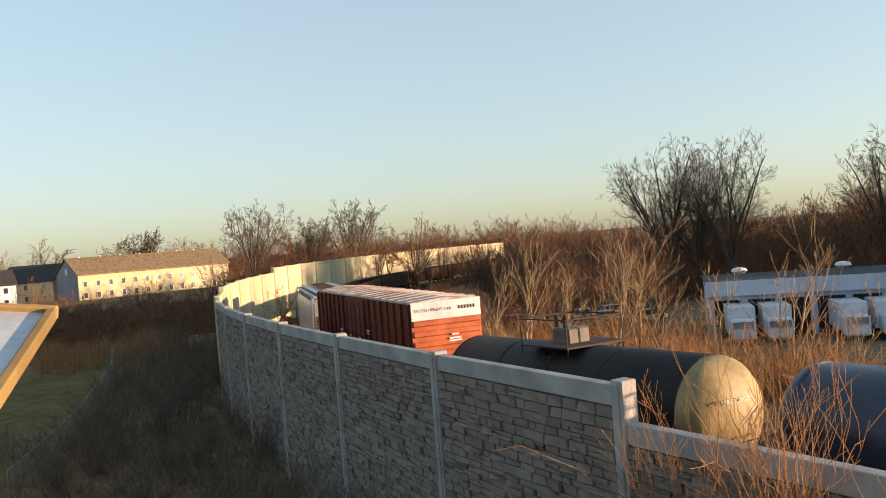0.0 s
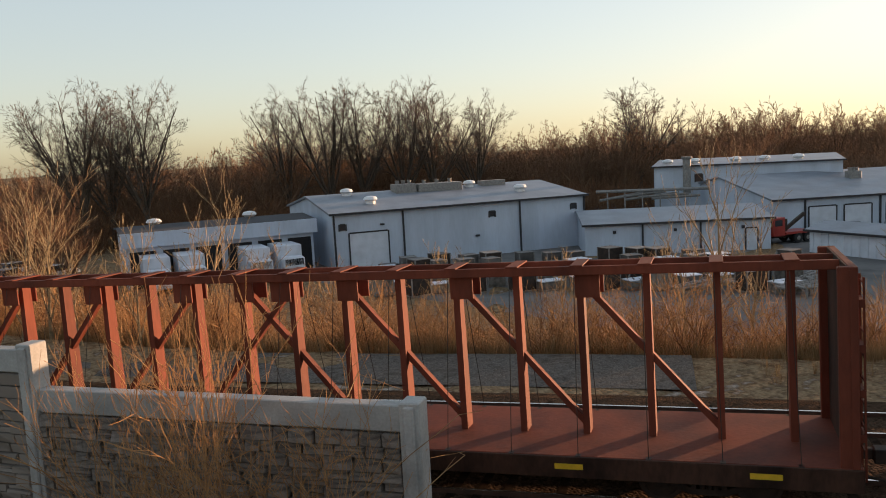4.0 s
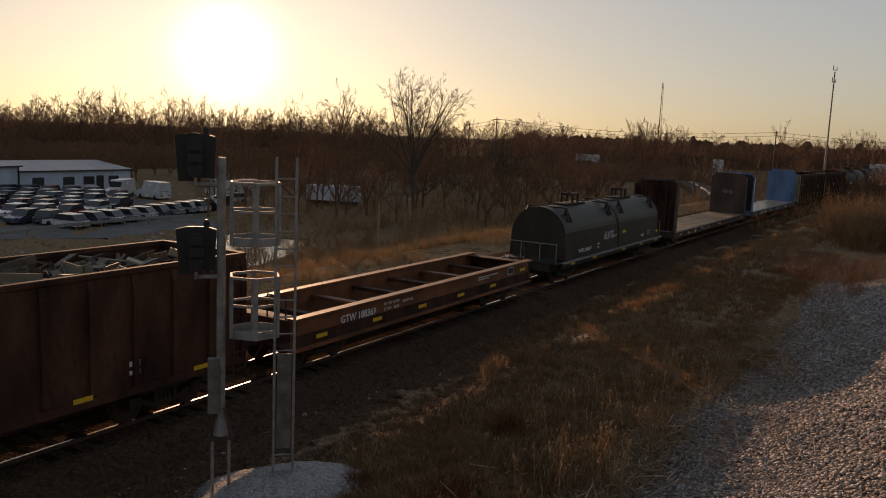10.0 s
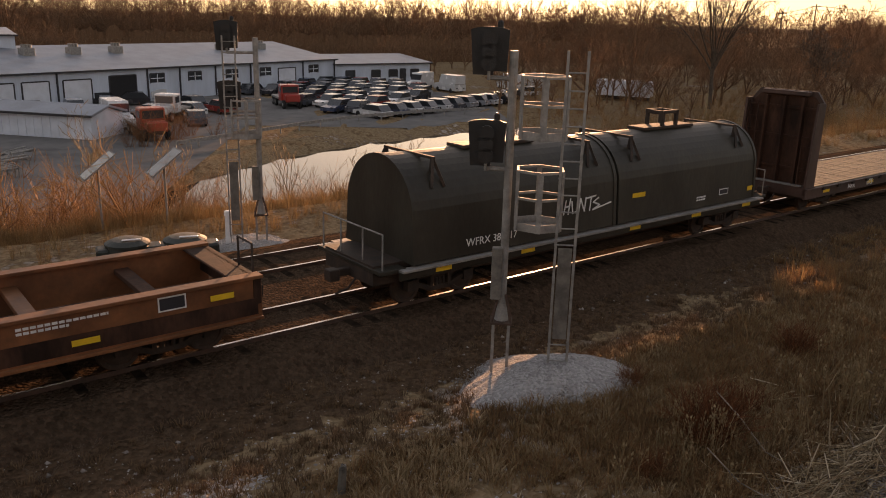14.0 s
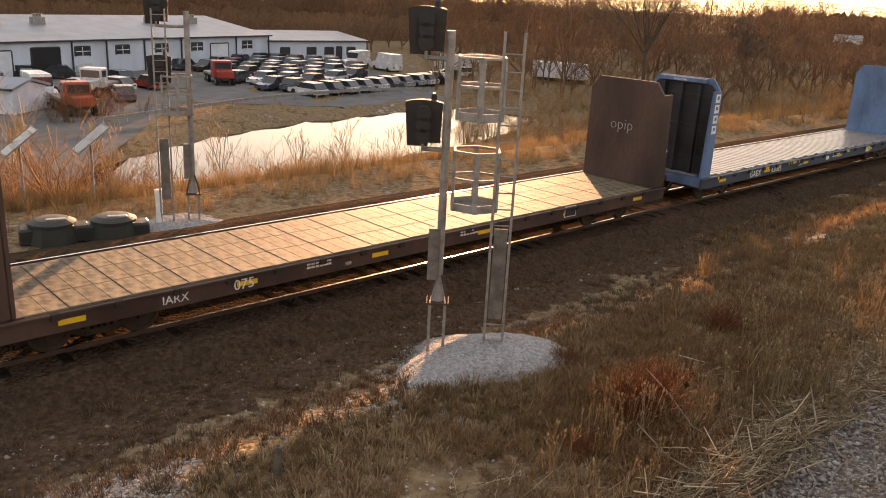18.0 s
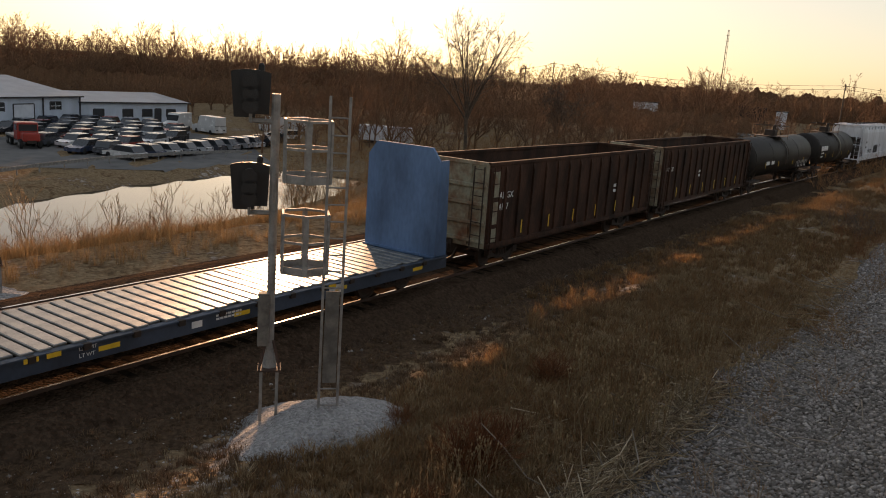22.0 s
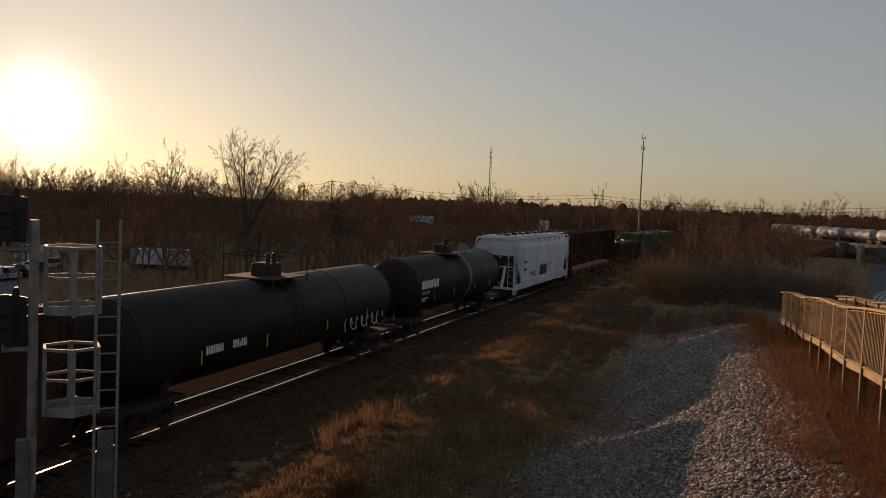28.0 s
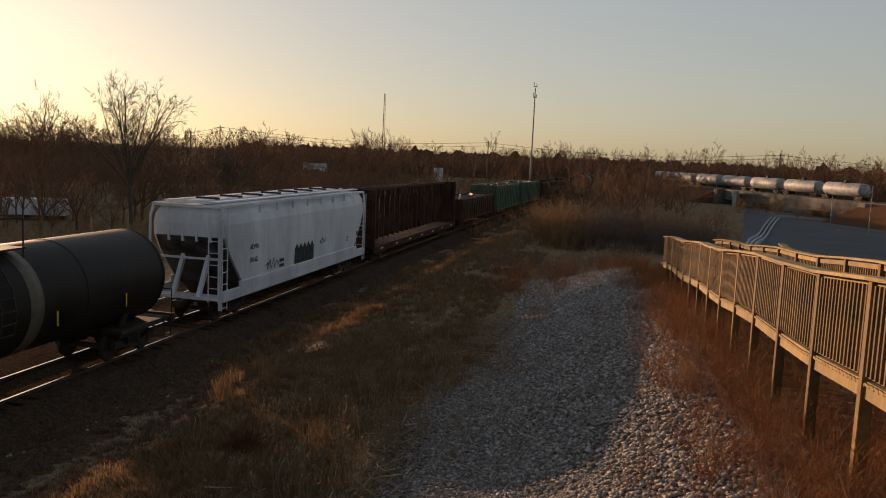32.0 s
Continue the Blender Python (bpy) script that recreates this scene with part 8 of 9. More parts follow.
wood(141.5, 150, 95, 150, 30, 5, 8, -1.5)
wood(146, 153, 60, 110, 20, 2, 3.4, -1)
wood(-34, -10, 90, 110, 46, 4, 7, -1.8)
wood(60, 104, 150, 185, 50, 5, 8, -4)
gather(woodp, places, "woods", WOODBARK, "bare winter woods along the horizon", "woods")


def ridge(az0, az1, d, z0, h, name, label, material, seed, step=0.12):
    """Tangled undergrowth seen as one dense bank with a ragged top."""
    vs, fs = [], []
    n = int((az1 - az0) / step)
    for i in range(n + 1):
        az = az0 + (az1 - az0) * i / n
        taper = smooth01(0, 3.5, az - az0) * smooth01(0, 3.5, az1 - az)
        for j, (dd, hh) in enumerate(((0, 0.0), (2.0, 0.62), (5.0, 1.0), (12.0, 0.9))):
            k = noise.noise(Vector((az * 1.3, seed, j))) * 0.28 + noise.noise(Vector((az * 5.0, seed, j * 3.0))) * 0.10 + random.Random(i * 7 + j + seed).uniform(-0.04, 0.05)
            x, y = at(az, d + dd + 2 * k)
            vs.append((x, y, z0 + h * taper * hh * (1 + k if hh else 1)))
    for i in range(n):
        for j in range(3):
            a = i * 4 + j
            fs.append((a, a + 4, a + 5, a + 1))
    return soup(name, vs, fs, material, label, "stuff", "undergrowth")


BRUSHY = earth_mat("tangled_brush", [(0.055, 0.029, 0.018), (0.145, 0.074, 0.041), (0.10, 0.053, 0.03), (0.19, 0.10, 0.055)], 0.5, bump=1.0)
ridge(2, 32, 150, -4, 6.5, "undergrowth", "dense brown brush under the woods", BRUSHY, 1)
ridge(26, 66, 172, -4, 8.5, "undergrowth", "dense brown brush under the woods", BRUSHY, 2)
ridge(56, 112, 186, -4, 6.2, "undergrowth", "dense brown brush before the far woods", BRUSHY, 9)
ridge(56, 116, 262, -4, 9.0, "undergrowth", "dense brown brush under the woods", BRUSHY, 3)
ridge(94, 134, 190, -3.5, 5.6, "undergrowth", "rough brown scrub beyond the pond", BRUSHY, 4)
ridge(116, 178, 345, -3, 11.5, "undergrowth", "distant dark tree line", BRUSHY, 5)
ridge(142.6, 151.5, 80, -1.2, 3.2, "undergrowth", "dark bank of brush before the bridge", BRUSHY, 8)
ridge(-50, 4, 300, -2, 7.5, "undergrowth", "tree line behind the houses", BRUSHY, 6)
ridge(-32, -9, 96, -1.8, 3.6, "hedge", "dark hedge beyond the lawn", BRUSHY, 7)

# scrub canes and dry grass
CANE = island_mat("dry_canes", [(0.22, 0.11, 0.05), (0.34, 0.18, 0.075), (0.16, 0.078, 0.042), (0.40, 0.25, 0.12)], 0.9)
CANEDARK = island_mat("grey_brown_canes", [(0.09, 0.065, 0.05), (0.15, 0.11, 0.085), (0.12, 0.08, 0.06), (0.19, 0.15, 0.12)], 0.95)
BLADE = island_mat("dry_grass_blades", [(0.20, 0.122, 0.06), (0.31, 0.205, 0.108), (0.15, 0.088, 0.046), (0.28, 0.145, 0.068), (0.14, 0.095, 0.055)], 0.85, 0.38)
TEASEL_PALE = island_mat("pale_dead_grass", [(0.30, 0.205, 0.115), (0.41, 0.30, 0.185), (0.22, 0.145, 0.08)], 0.9, 0.3)
VERGEGRASS = island_mat("dark_verge_grass", [(0.10, 0.062, 0.038), (0.17, 0.105, 0.06), (0.13, 0.075, 0.042), (0.21, 0.14, 0.085)], 0.95)
REED = island_mat("yellow_reeds", [(0.22, 0.135, 0.062), (0.33, 0.225, 0.115), (0.17, 0.10, 0.05), (0.27, 0.17, 0.08)], 0.85, 0.25)


def shrub(seed, h, n, r=0.008):
    g = random.Random(seed)
    segs = []
    for i in range(n):
        a = g.uniform(0, 6.28)
        d = Vector((math.cos(a) * g.uniform(0.1, 0.7), math.sin(a) * g.uniform(0.1, 0.7), 1)).normalized()
        p = Vector((math.cos(a) * g.uniform(0, 0.25), math.sin(a) * g.uniform(0, 0.25), -0.1))
        l = h * g.uniform(0.6, 1.1)
        for k in range(4):
            q = p + d * l / 4
            segs.append((p, q, r * (1 - 0.22 * k), r * (1 - 0.22 * (k + 1)), 0))
            if k > 0:
                for _ in range(2):
                    e = (d + Vector((g.gauss(0, 0.6), g.gauss(0, 0.6), g.gauss(0, 0.3)))).normalized()
                    segs.append((p, p + e * l * g.uniform(0.15, 0.35), r * 0.5, r * 0.25, 1))
            d = (d + Vector((g.gauss(0, 0.22), g.gauss(0, 0.22), g.gauss(-0.05, 0.1)))).normalized()
            p = q
    return tubes(segs, 3, 0.0035)


def arch(seed):
    """Long bramble canes that rise and bend over."""
    g = random.Random(seed)
    segs = []
    for i in range(7):
        a = g.uniform(0, 6.28)
        d = Vector((math.cos(a) * 0.2, math.sin(a) * 0.2, 1)).normalized()
        p = Vector((g.uniform(-0.35, 0.35), g.uniform(-0.2, 0.2), -0.3))
        l = g.uniform(1.8, 3.6)
        turn = Vector((math.cos(a), math.sin(a), -g.uniform(0.3, 1.0))) * g.uniform(0.03, 0.26)
        for k in range(9):
            q = p + d * l / 9
            segs.append((p, q, 0.010 - 0.0006 * k, 0.010 - 0.0006 * (k + 1), 0))
            if k > 2 and g.random() < 0.5:
                e = (d + Vector((g.gauss(0, 0.6), g.gauss(0, 0.6), g.gauss(0, 0.4)))).normalized()
                segs.append((q, q + e * g.uniform(0.2, 0.6), 0.004, 0.003, 1))
            d = (d + turn + Vector((g.gauss(0, 0.13), g.gauss(0, 0.13), 0))).normalized()
            p = q
    return tubes(segs, 4, 0.0035)


REDBRUSH = island_mat("reddish_brush", [(0.16, 0.075, 0.04), (0.21, 0.10, 0.052), (0.12, 0.06, 0.034), (0.26, 0.14, 0.07)], 0.9)
WAND = island_mat("orange_brown_twigs", [(0.34, 0.17, 0.07), (0.42, 0.23, 0.10), (0.26, 0.13, 0.06)], 0.85)
REDWEED = island_mat("rusty_weeds", [(0.24, 0.085, 0.035), (0.34, 0.14, 0.055), (0.16, 0.06, 0.03), (0.38, 0.21, 0.09)], 0.9, 0.2)
shrubs = [shrub(300 + i, 2.0, 9) for i in range(5)]
thick = [shrub(320 + i, 2.4, 14, 0.013) for i in range(5)]


def scatter(n, pick, z=None, protos=5, smin=0.6, smax=1.3):
    out = []
    tries = 0
    while len(out) < n and tries < n * 20:
        tries += 1
        p = pick()
        if p is None:
            continue
        x, y = p
        s = rng.uniform(smin, smax)
        out.append((rng.randrange(protos), x, y, ground_z(x, y) if z is None else z, rng.uniform(0, 6.28), s * rng.uniform(0.8, 1.2), s))
    return out


def strip(s0, s1, q0, q1, avoid_pond=True):
    def f():
        s, q = rng.uniform(s0, s1), rng.uniform(q0, q1)
        p = track(s, q)
        if avoid_pond and q > 15 and pond_depth(p.x, p.y) > -0.4:
            return None
        return p.x, p.y
    return f


gather(thick, scatter(170, strip(-60, 26, 14.5, 24)) + scatter(80, strip(-100, -20, 13, 34)) + scatter(90, strip(-5, 48, 13.5, 21), smin=0.5, smax=1.3) + scatter(150, strip(-45, 12, 12.5, 20), smin=0.9, smax=1.9), "scrub", CANE, "orange-brown bare scrub on the far embankment", "scrub")
gather(thick, scatter(330, lambda: at(rng.uniform(99, 130), rng.uniform(62, 135)), smin=0.6, smax=1.5) + scatter(160, lambda: at(rng.uniform(128, 146), rng.uniform(75, 150)), smin=0.5, smax=1.2) + scatter(46, lambda: at(rng.uniform(139.8, 143.2), rng.uniform(66, 78)), smin=1.0, smax=1.9) + scatter(140, lambda: at(rng.uniform(153, 176), rng.uniform(188, 215)), smin=0.8, smax=1.6, z=-2.5), "scrub", CANE, "orange-brown scrub in the rough field", "scrub")
gather(thick, scatter(260, strip(-75, -12, -15, -6.6), smin=0.5, smax=1.5) + scatter(70, strip(-40, -12, -22, -14), smin=0.4, smax=0.9), "brambles", CANEDARK, "grey-brown brambles behind the noise wall", "brambles")
gather(thick, scatter(130, lambda: at(rng.uniform(142.4, 151.8), rng.uniform(66, 82)), smin=0.9, smax=1.7), "brambles", CANEDARK, "dark tangled brush before the bridge", "brambles")
gather(thick, scatter(430, lambda: at(rng.uniform(4, 64), rng.uniform(114, 129)), smin=1.6, smax=3.0, z=-4.0) + scatter(30, lambda: at(rng.uniform(4, 9), rng.uniform(70, 105)), smin=1.0, smax=1.8, z=-4.0), "brush", REDBRUSH, "reddish-brown bare brush before the woods", "brush")
gather([arch(340 + i) for i in range(5)], scatter(34, strip(-8.2, -4.0, -7.4, -6.6), smin=0.9, smax=1.3, z=1.0), "bramble_canes", CANE, "arching orange bramble canes before the low wall", "brambles")
wands = [tubes(grow(random.Random(360 + i), 7.4, levels=4, kids=(11, 5, 3), spread=0.5, first=0.35, upward=0.4, steps=(9, 6, 4, 3), r0=0.03, lean=0.05), 4, 0.005) for i in range(5)]
gather(wands, [(i % 5, *track(-7.3 + 0.42 * i, -6.8 - 0.25 * (i * 7 % 4)).xy, -1.9, 1.9 * i, 0.5 + 0.06 * (i * 5 % 4), 0.88 if i in (3, 5, 6) else 0.66 + 0.05 * (i * 3 % 4)) for i in range(1, 8, 2)], "saplings", WAND, "orange-brown bare saplings before the low wall", "saplings")
gather(thick, scatter(170, strip(-150, -38, 10, 34), smin=0.8, smax=1.7), "brush", REDBRUSH, "brown brush on the inside of the bend", "brush")
gather(thick, scatter(16, lambda: (rng.gauss(70.5, 2.2), rng.gauss(19.0, 1.6)), smin=0.8, smax=1.5, z=-4.0), "brush", REDBRUSH, "bare brush at the edge of the yard", "brush")
gather(shrubs, scatter(260, lambda: bank(rng.uniform(30, 47), rng.uniform(-0.5, 9)), smin=0.25, smax=0.6), "weeds", REDWEED, "rusty weeds at the far end of the bank", "weeds")
gather(thick, scatter(60, lambda: bank(rng.uniform(35, 50), rng.uniform(0, 10)), smin=0.35, smax=0.75), "brambles", CANEDARK, "dark brambles at the far end of the bank", "brambles")
gather(thick, scatter(130, strip(-34, 10, 13, 19), smin=0.9, smax=1.8), "scrub", WAND, "thin orange scrub along the far embankment", "scrub")
gather(shrubs, scatter(90, lambda: bank(rng.uniform(-4, 40), rng.uniform(4.5, 8.5)), smin=0.25, smax=0.7), "dead_stalks", CANE, "dry orange stalks at the foot of the gravel bank", "stalks")


def tuft(seed, h, n, w=0.010, splay=0.5, base=0.14):
    g = random.Random(seed)
    vs, fs = [], []
    for i in range(n):
        a = g.uniform(0, 6.28)
        d = Vector((math.cos(a), math.sin(a), 0))
        o = d * g.uniform(0, base)
        l = h * g.uniform(0.5, 1.15)
        b = d * l * splay * g.uniform(0.2, 1.0)
        s = Vector((-d.y, d.x, 0)) * w
        if g.random() < 0.5:
            s = Vector((g.uniform(-1, 1), g.uniform(-1, 1), 0)).normalized() * w
        m = o + b * 0.4 + Vector((0, 0, l * 0.6))
        t = o + b + Vector((0, 0, l * g.uniform(0.75, 1)))
        k = len(vs)
        vs += [(o - s)[:], (o + s)[:], (m + s * 0.8)[:], (m - s * 0.8)[:], (t + s * 0.15)[:], (t - s * 0.15)[:]]
        fs += [(k, k + 1, k + 2, k + 3), (k + 3, k + 2, k + 4, k + 5)]
    return np.array(vs), np.array(fs)


tufts = [tuft(400 + i, 0.2, 22, 0.008, 0.7) for i in range(5)]
tall = [tuft(420 + i, 1.25, 30, 0.008, 0.5, 0.38) for i in range(5)]
flatgrass = [tuft(440 + i, 0.2, 20, 0.007, 1.6) for i in range(5)]


def on_gravel(x, y):
    a, b = (x - RX) * FX + (y - RY) * FY, (x - RX) * GX + (y - RY) * GY
    return -12 < a < 44 and 0.8 < b < 7.4 - 1.3 * smooth01(8, 20, a)


def bare(x, y):
    """How bare and stony the rough ground is, 0 to 1."""
    s, q = local(x, y)
    if not (-14 < s < 40 and -13 < q < -4.0):
        return 0.0
    return smooth01(-0.30, 0.15, noise.noise(Vector((x * 0.42, y * 0.42, 7.7))) + 0.35 * noise.noise(Vector((x * 1.7, y * 1.7, 1.7)))) * smooth01(-4.0, -5.2, q) * smooth01(9, 3, s)


def clumpy(f, sc, cut):
    def g():
        p = f()
        if p is None or bare(*p) > 0.55 or on_gravel(*p) or noise.noise(Vector((p[0] * sc, p[1] * sc, 3.3))) < cut + rng.uniform(-0.25, 0.25):
            return None
        return p
    return g


gather(tufts, scatter(3200, clumpy(strip(-12, 12, -12, -6.3), 0.3, -0.1), smin=0.4, smax=1.0) + scatter(2300, clumpy(strip(10, 27, -11, -6.1), 0.3, -0.3), smin=0.6, smax=1.4) + scatter(3400, clumpy(strip(25, 62, -11, -3.0), 0.3, -0.3), smin=0.6, smax=1.6) + scatter(1800, clumpy(strip(60, 150, -9, -3.3), 0.2, -0.1), smin=0.9, smax=1.6), "grass", BLADE, "dry orange-brown grass between track and bank", "grass")
gather(tufts, scatter(2600, clumpy(strip(-10, 34, -13, -6.4), 0.55, 0.0), smin=0.5, smax=1.3), "hay_tufts", TEASEL_PALE, "pale straw-coloured grass tufts", "grass")
gather(flatgrass, scatter(1500, clumpy(strip(-1, 30, -13, -6.4), 0.35, -0.05)), "matted_grass", BLADE, "matted dead grass on bare ground", "grass")
gather(tall, scatter(40, clumpy(lambda: bank(rng.uniform(4, 22), rng.uniform(7.5, 9.5)), 0.4, 0.1), smin=0.3, smax=0.6) + scatter(200, clumpy(strip(20, 75, -9, -4.5), 0.15, 0.2), smin=0.3, smax=0.7) + scatter(140, lambda: bank(rng.uniform(-5, 26), rng.uniform(-0.1, 1.3)), smin=0.2, smax=0.5), "tall_grass", BLADE, "tall rusty dry grass and dock stalks", "grass")
gather(tall, scatter(1500, strip(-60, 22, 12.6, 15.5), smin=0.35, smax=0.9) + scatter(1100, clumpy(strip(3, 80, 8.6, 13.5), 0.2, 0.0), smin=0.25, smax=0.6) + scatter(1300, clumpy(strip(4, 90, 11.5, 18), 0.15, -0.1), smin=0.3, smax=0.75) + scatter(900, clumpy(strip(-20, 60, 12, 20), 0.25, 0.0), smin=0.3, smax=0.8) + scatter(600, clumpy(strip(40, 130, 14, 40), 0.06, 0.0), smin=0.8, smax=1.7), "reeds", REED, "yellow reed grass along the far embankment", "reeds")
gather(tufts, scatter(1900, strip(-42, -9, -17, -7.0), smin=0.8, smax=2.4), "dead_grass", TEASEL_PALE, "pale dead grass behind the noise wall", "grass")
gather(tall, scatter(170, lambda: at(rng.uniform(-26, -17), rng.uniform(72, 92)), smin=0.9, smax=1.8) + scatter(160, strip(-45, -14, -24, -13), smin=0.5, smax=0.9), "reed_bed", CANE, "rusty reed bed beyond the lawn", "reeds")

gather(shrubs, scatter(800, lambda: bank(-6 + 34 * rng.random() ** 1.3, rng.gauss(0.5, 0.8)), smin=0.15, smax=0.5) + scatter(260, lambda: bank(rng.uniform(-6, 28), rng.uniform(-3.5, -0.4)), smin=0.12, smax=0.4), "weeds", REDWEED, "rusty red dead weeds along the ramp", "weeds")

# stones and sticks on the gravel bank
def stones():
    g = random.Random(77)
    base = []
    for i in range(4):
        bm = bmesh.new()
        for p in ((1, 0, 0), (0, 1, 0), (-1, 0, 0), (0, -1, 0), (0, 0, 1), (0, 0, -1)):
            bm.verts.new(Vector(p) * 0.55)
        bm.verts.ensure_lookup_table()
        for k in range(4):
            bm.faces.new((bm.verts[k], bm.verts[(k + 1) % 4], bm.verts[4]))
            bm.faces.new((bm.verts[(k + 1) % 4], bm.verts[k], bm.verts[5]))
        bm.verts.index_update()
        for v in bm.verts:
            v.co = v.co * g.uniform(0.7, 1.2) + Vector((g.uniform(-0.15, 0.15), g.uniform(-0.15, 0.15), 0))
        vs = np.array([v.co[:] for v in bm.verts])
        fs = np.array([[v.index for v in f.verts] for f in bm.faces])
        bm.free()
        base.append((vs, fs))
    pl = []
    for i in range(76000):
        a = -7 + 44 * g.random() ** 1.6
        b = 0.9 + (6.8 - 1.3 * smooth01(8, 20, a) + 0.9 * noise.noise(Vector((a * 0.25, 0, 0)))) * g.random()
        x, y = bank(a, b)
        s = (0.045 + 0.055 * g.random() ** 2) * (1 + 0.012 * max(0, a))
        pl.append((g.randrange(4), x, y, ground_z(x, y) + 0.065 + s * 0.28, g.uniform(0, 6.28), s * g.uniform(0.8, 1.5), s * 0.75))
    gather(base, pl, "gravel_stones", STONES_ISL, "loose pale crushed stones on the bank", "gravel")
    pl = []
    for i in range(1300):
        x, y = track(-14 + 50 * g.random() ** 1.3, -2.4 - 3.2 * g.random()).xy
        s = g.uniform(0.03, 0.06) if i % 6 else g.uniform(0.07, 0.13)
        pl.append((g.randrange(4), x, y, ground_z(x, y) + s * 0.2, 0, s, s * 0.7))
    for i in range(2500):
        r, a = 2.0 * math.sqrt(g.random()), g.uniform(0, 6.28)
        x, y = 15.4 + r * math.cos(a), -3.38 + r * math.sin(a)
        s = g.uniform(0.03, 0.07)
        pl.append((g.randrange(4), x, y, ground_z(x, y) + 0.4 * max(0, 1 - (r / 1.75) ** 2) * 0.9 + 0.02, 0, s, s * 0.7))
    gather(base, pl, "scattered_stones", STONES_ISL, "scattered pale stones beside the track", "gravel")


def grit():
    """Bare stony patches in the rough grass, and dark low weeds beside the ballast."""
    g = random.Random(91)
    chip = (np.array([(0.5, 0, 0), (-0.3, 0.45, 0), (-0.35, -0.4, 0.05), (0.05, 0.02, 0.5)]), np.array([(0, 1, 3), (1, 2, 3), (2, 0, 3)]))
    pl = []
    while len(pl) < 70000:
        x, y = track(g.uniform(-12, 10), g.uniform(-12, -2.6)).xy
        if g.random() < bare(x, y) ** 1.5 + 0.05:
            s = 0.024 + 0.07 * g.random() ** 3
            pl.append((0, x, y, ground_z(x, y), g.uniform(0, 6.28), s, s * g.uniform(0.5, 1.0)))
    gather([chip], pl, "grit", GRIT_ISL, "grey stone chips on bare patches in the grass", "gravel")
    gather(tufts, scatter(2600, strip(-12, 60, -5.4, -2.3), smin=0.35, smax=0.9) + scatter(2600, strip(-12, 28, -7.0, -4.4), smin=0.35, smax=1.0), "dark_tufts", VERGEGRASS, "dark dead grass tufts on the cinder verge", "grass")
    gather(shrubs, scatter(620, strip(-12, 60, -5.6, -2.5), smin=0.1, smax=0.3), "low_weeds", CANEDARK, "dark dead weeds beside the ballast", "weeds")


GRIT_ISL = island_mat("stone_chips", [(0.16, 0.145, 0.13), (0.36, 0.34, 0.325), (0.26, 0.24, 0.225), (0.52, 0.50, 0.485)], 0.95)
grit()


# ---- teasels, rusty dock bushes, straw heap, stump ----
def teasel(seed, n=2):
    g = random.Random(seed)
    segs = []
    for i in range(n):
        p = Vector((g.uniform(-0.15, 0.15), g.uniform(-0.15, 0.15), -0.05))
        d = Vector((g.gauss(0, 0.07), g.gauss(0, 0.07), 1)).normalized()
        l = g.uniform(0.8, 1.25)
        for k in range(4):
            q = p + d * l / 4
            segs.append((p, q, 0.007, 0.006, 0))
            if k == 2:
                for sgn in (-1, 1):
                    e = (d + Vector((g.gauss(0, 0.35), g.gauss(0, 0.35), 0.2))).normalized()
                    tip = q + e * l * g.uniform(0.12, 0.25)
                    segs.append((q, tip, 0.004, 0.003, 1))
                    segs.append((tip, tip + e * 0.03, 0.010, 0.019, 1))
                    segs.append((tip + e * 0.03, tip + e * 0.07, 0.019, 0.006, 1))
            d = (d + Vector((g.gauss(0, 0.06), g.gauss(0, 0.06), 0))).normalized()
            p = q
        segs.append((p, p + d * 0.035, 0.012, 0.024, 1))
        segs.append((p + d * 0.035, p + d * 0.09, 0.024, 0.006, 1))
    return tubes(segs, 5)


TEASEL = island_mat("dry_teasel", [(0.28, 0.195, 0.11), (0.40, 0.30, 0.175), (0.20, 0.135, 0.075), (0.33, 0.215, 0.115)], 0.9, 0.3)


def clump(a, b, r, n, s0, s1):
    """A close stand of weeds on the bank's foot."""
    return scatter(n, lambda: bank(rng.gauss(a, r), rng.gauss(b, r * 0.7)), smin=s0, smax=s1)


teasels = [teasel(500 + i) for i in range(5)]
gather(teasels, scatter(26, lambda: bank(rng.uniform(-1.5, 2.5), rng.uniform(8.0, 10.0)), smin=0.6, smax=0.95) + scatter(26, lambda: bank(rng.uniform(2.5, 8.5), rng.uniform(7.8, 9.4)), smin=0.6, smax=1.2) + scatter(30, lambda: bank(rng.uniform(8, 16), rng.uniform(6.8, 9.0)), smin=0.7, smax=1.2)
       + clump(4.9, 7.9, 0.45, 34, 0.9, 1.35) + clump(5.6, 8.5, 0.3, 16, 0.7, 1.0) + clump(7.9, 7.4, 0.28, 14, 0.8, 1.1) + clump(1.3, 9.5, 0.6, 30, 0.5, 0.9) + clump(3.0, 9.2, 0.8, 34, 0.4, 0.8) + clump(8.3, 9.6, 1.0, 30, 0.6, 1.0) + clump(12, 8.4, 1.2, 24, 0.6, 0.9), "teasels", TEASEL, "tall dry teasel stalks with round seed heads", "weeds")
DOCK = island_mat("dark_rusty_dock", [(0.10, 0.036, 0.018), (0.17, 0.06, 0.026), (0.22, 0.085, 0.036), (0.07, 0.028, 0.016)], 0.95)
dock = [shrub(520 + i, 1.0, 34, 0.009) for i in range(3)]
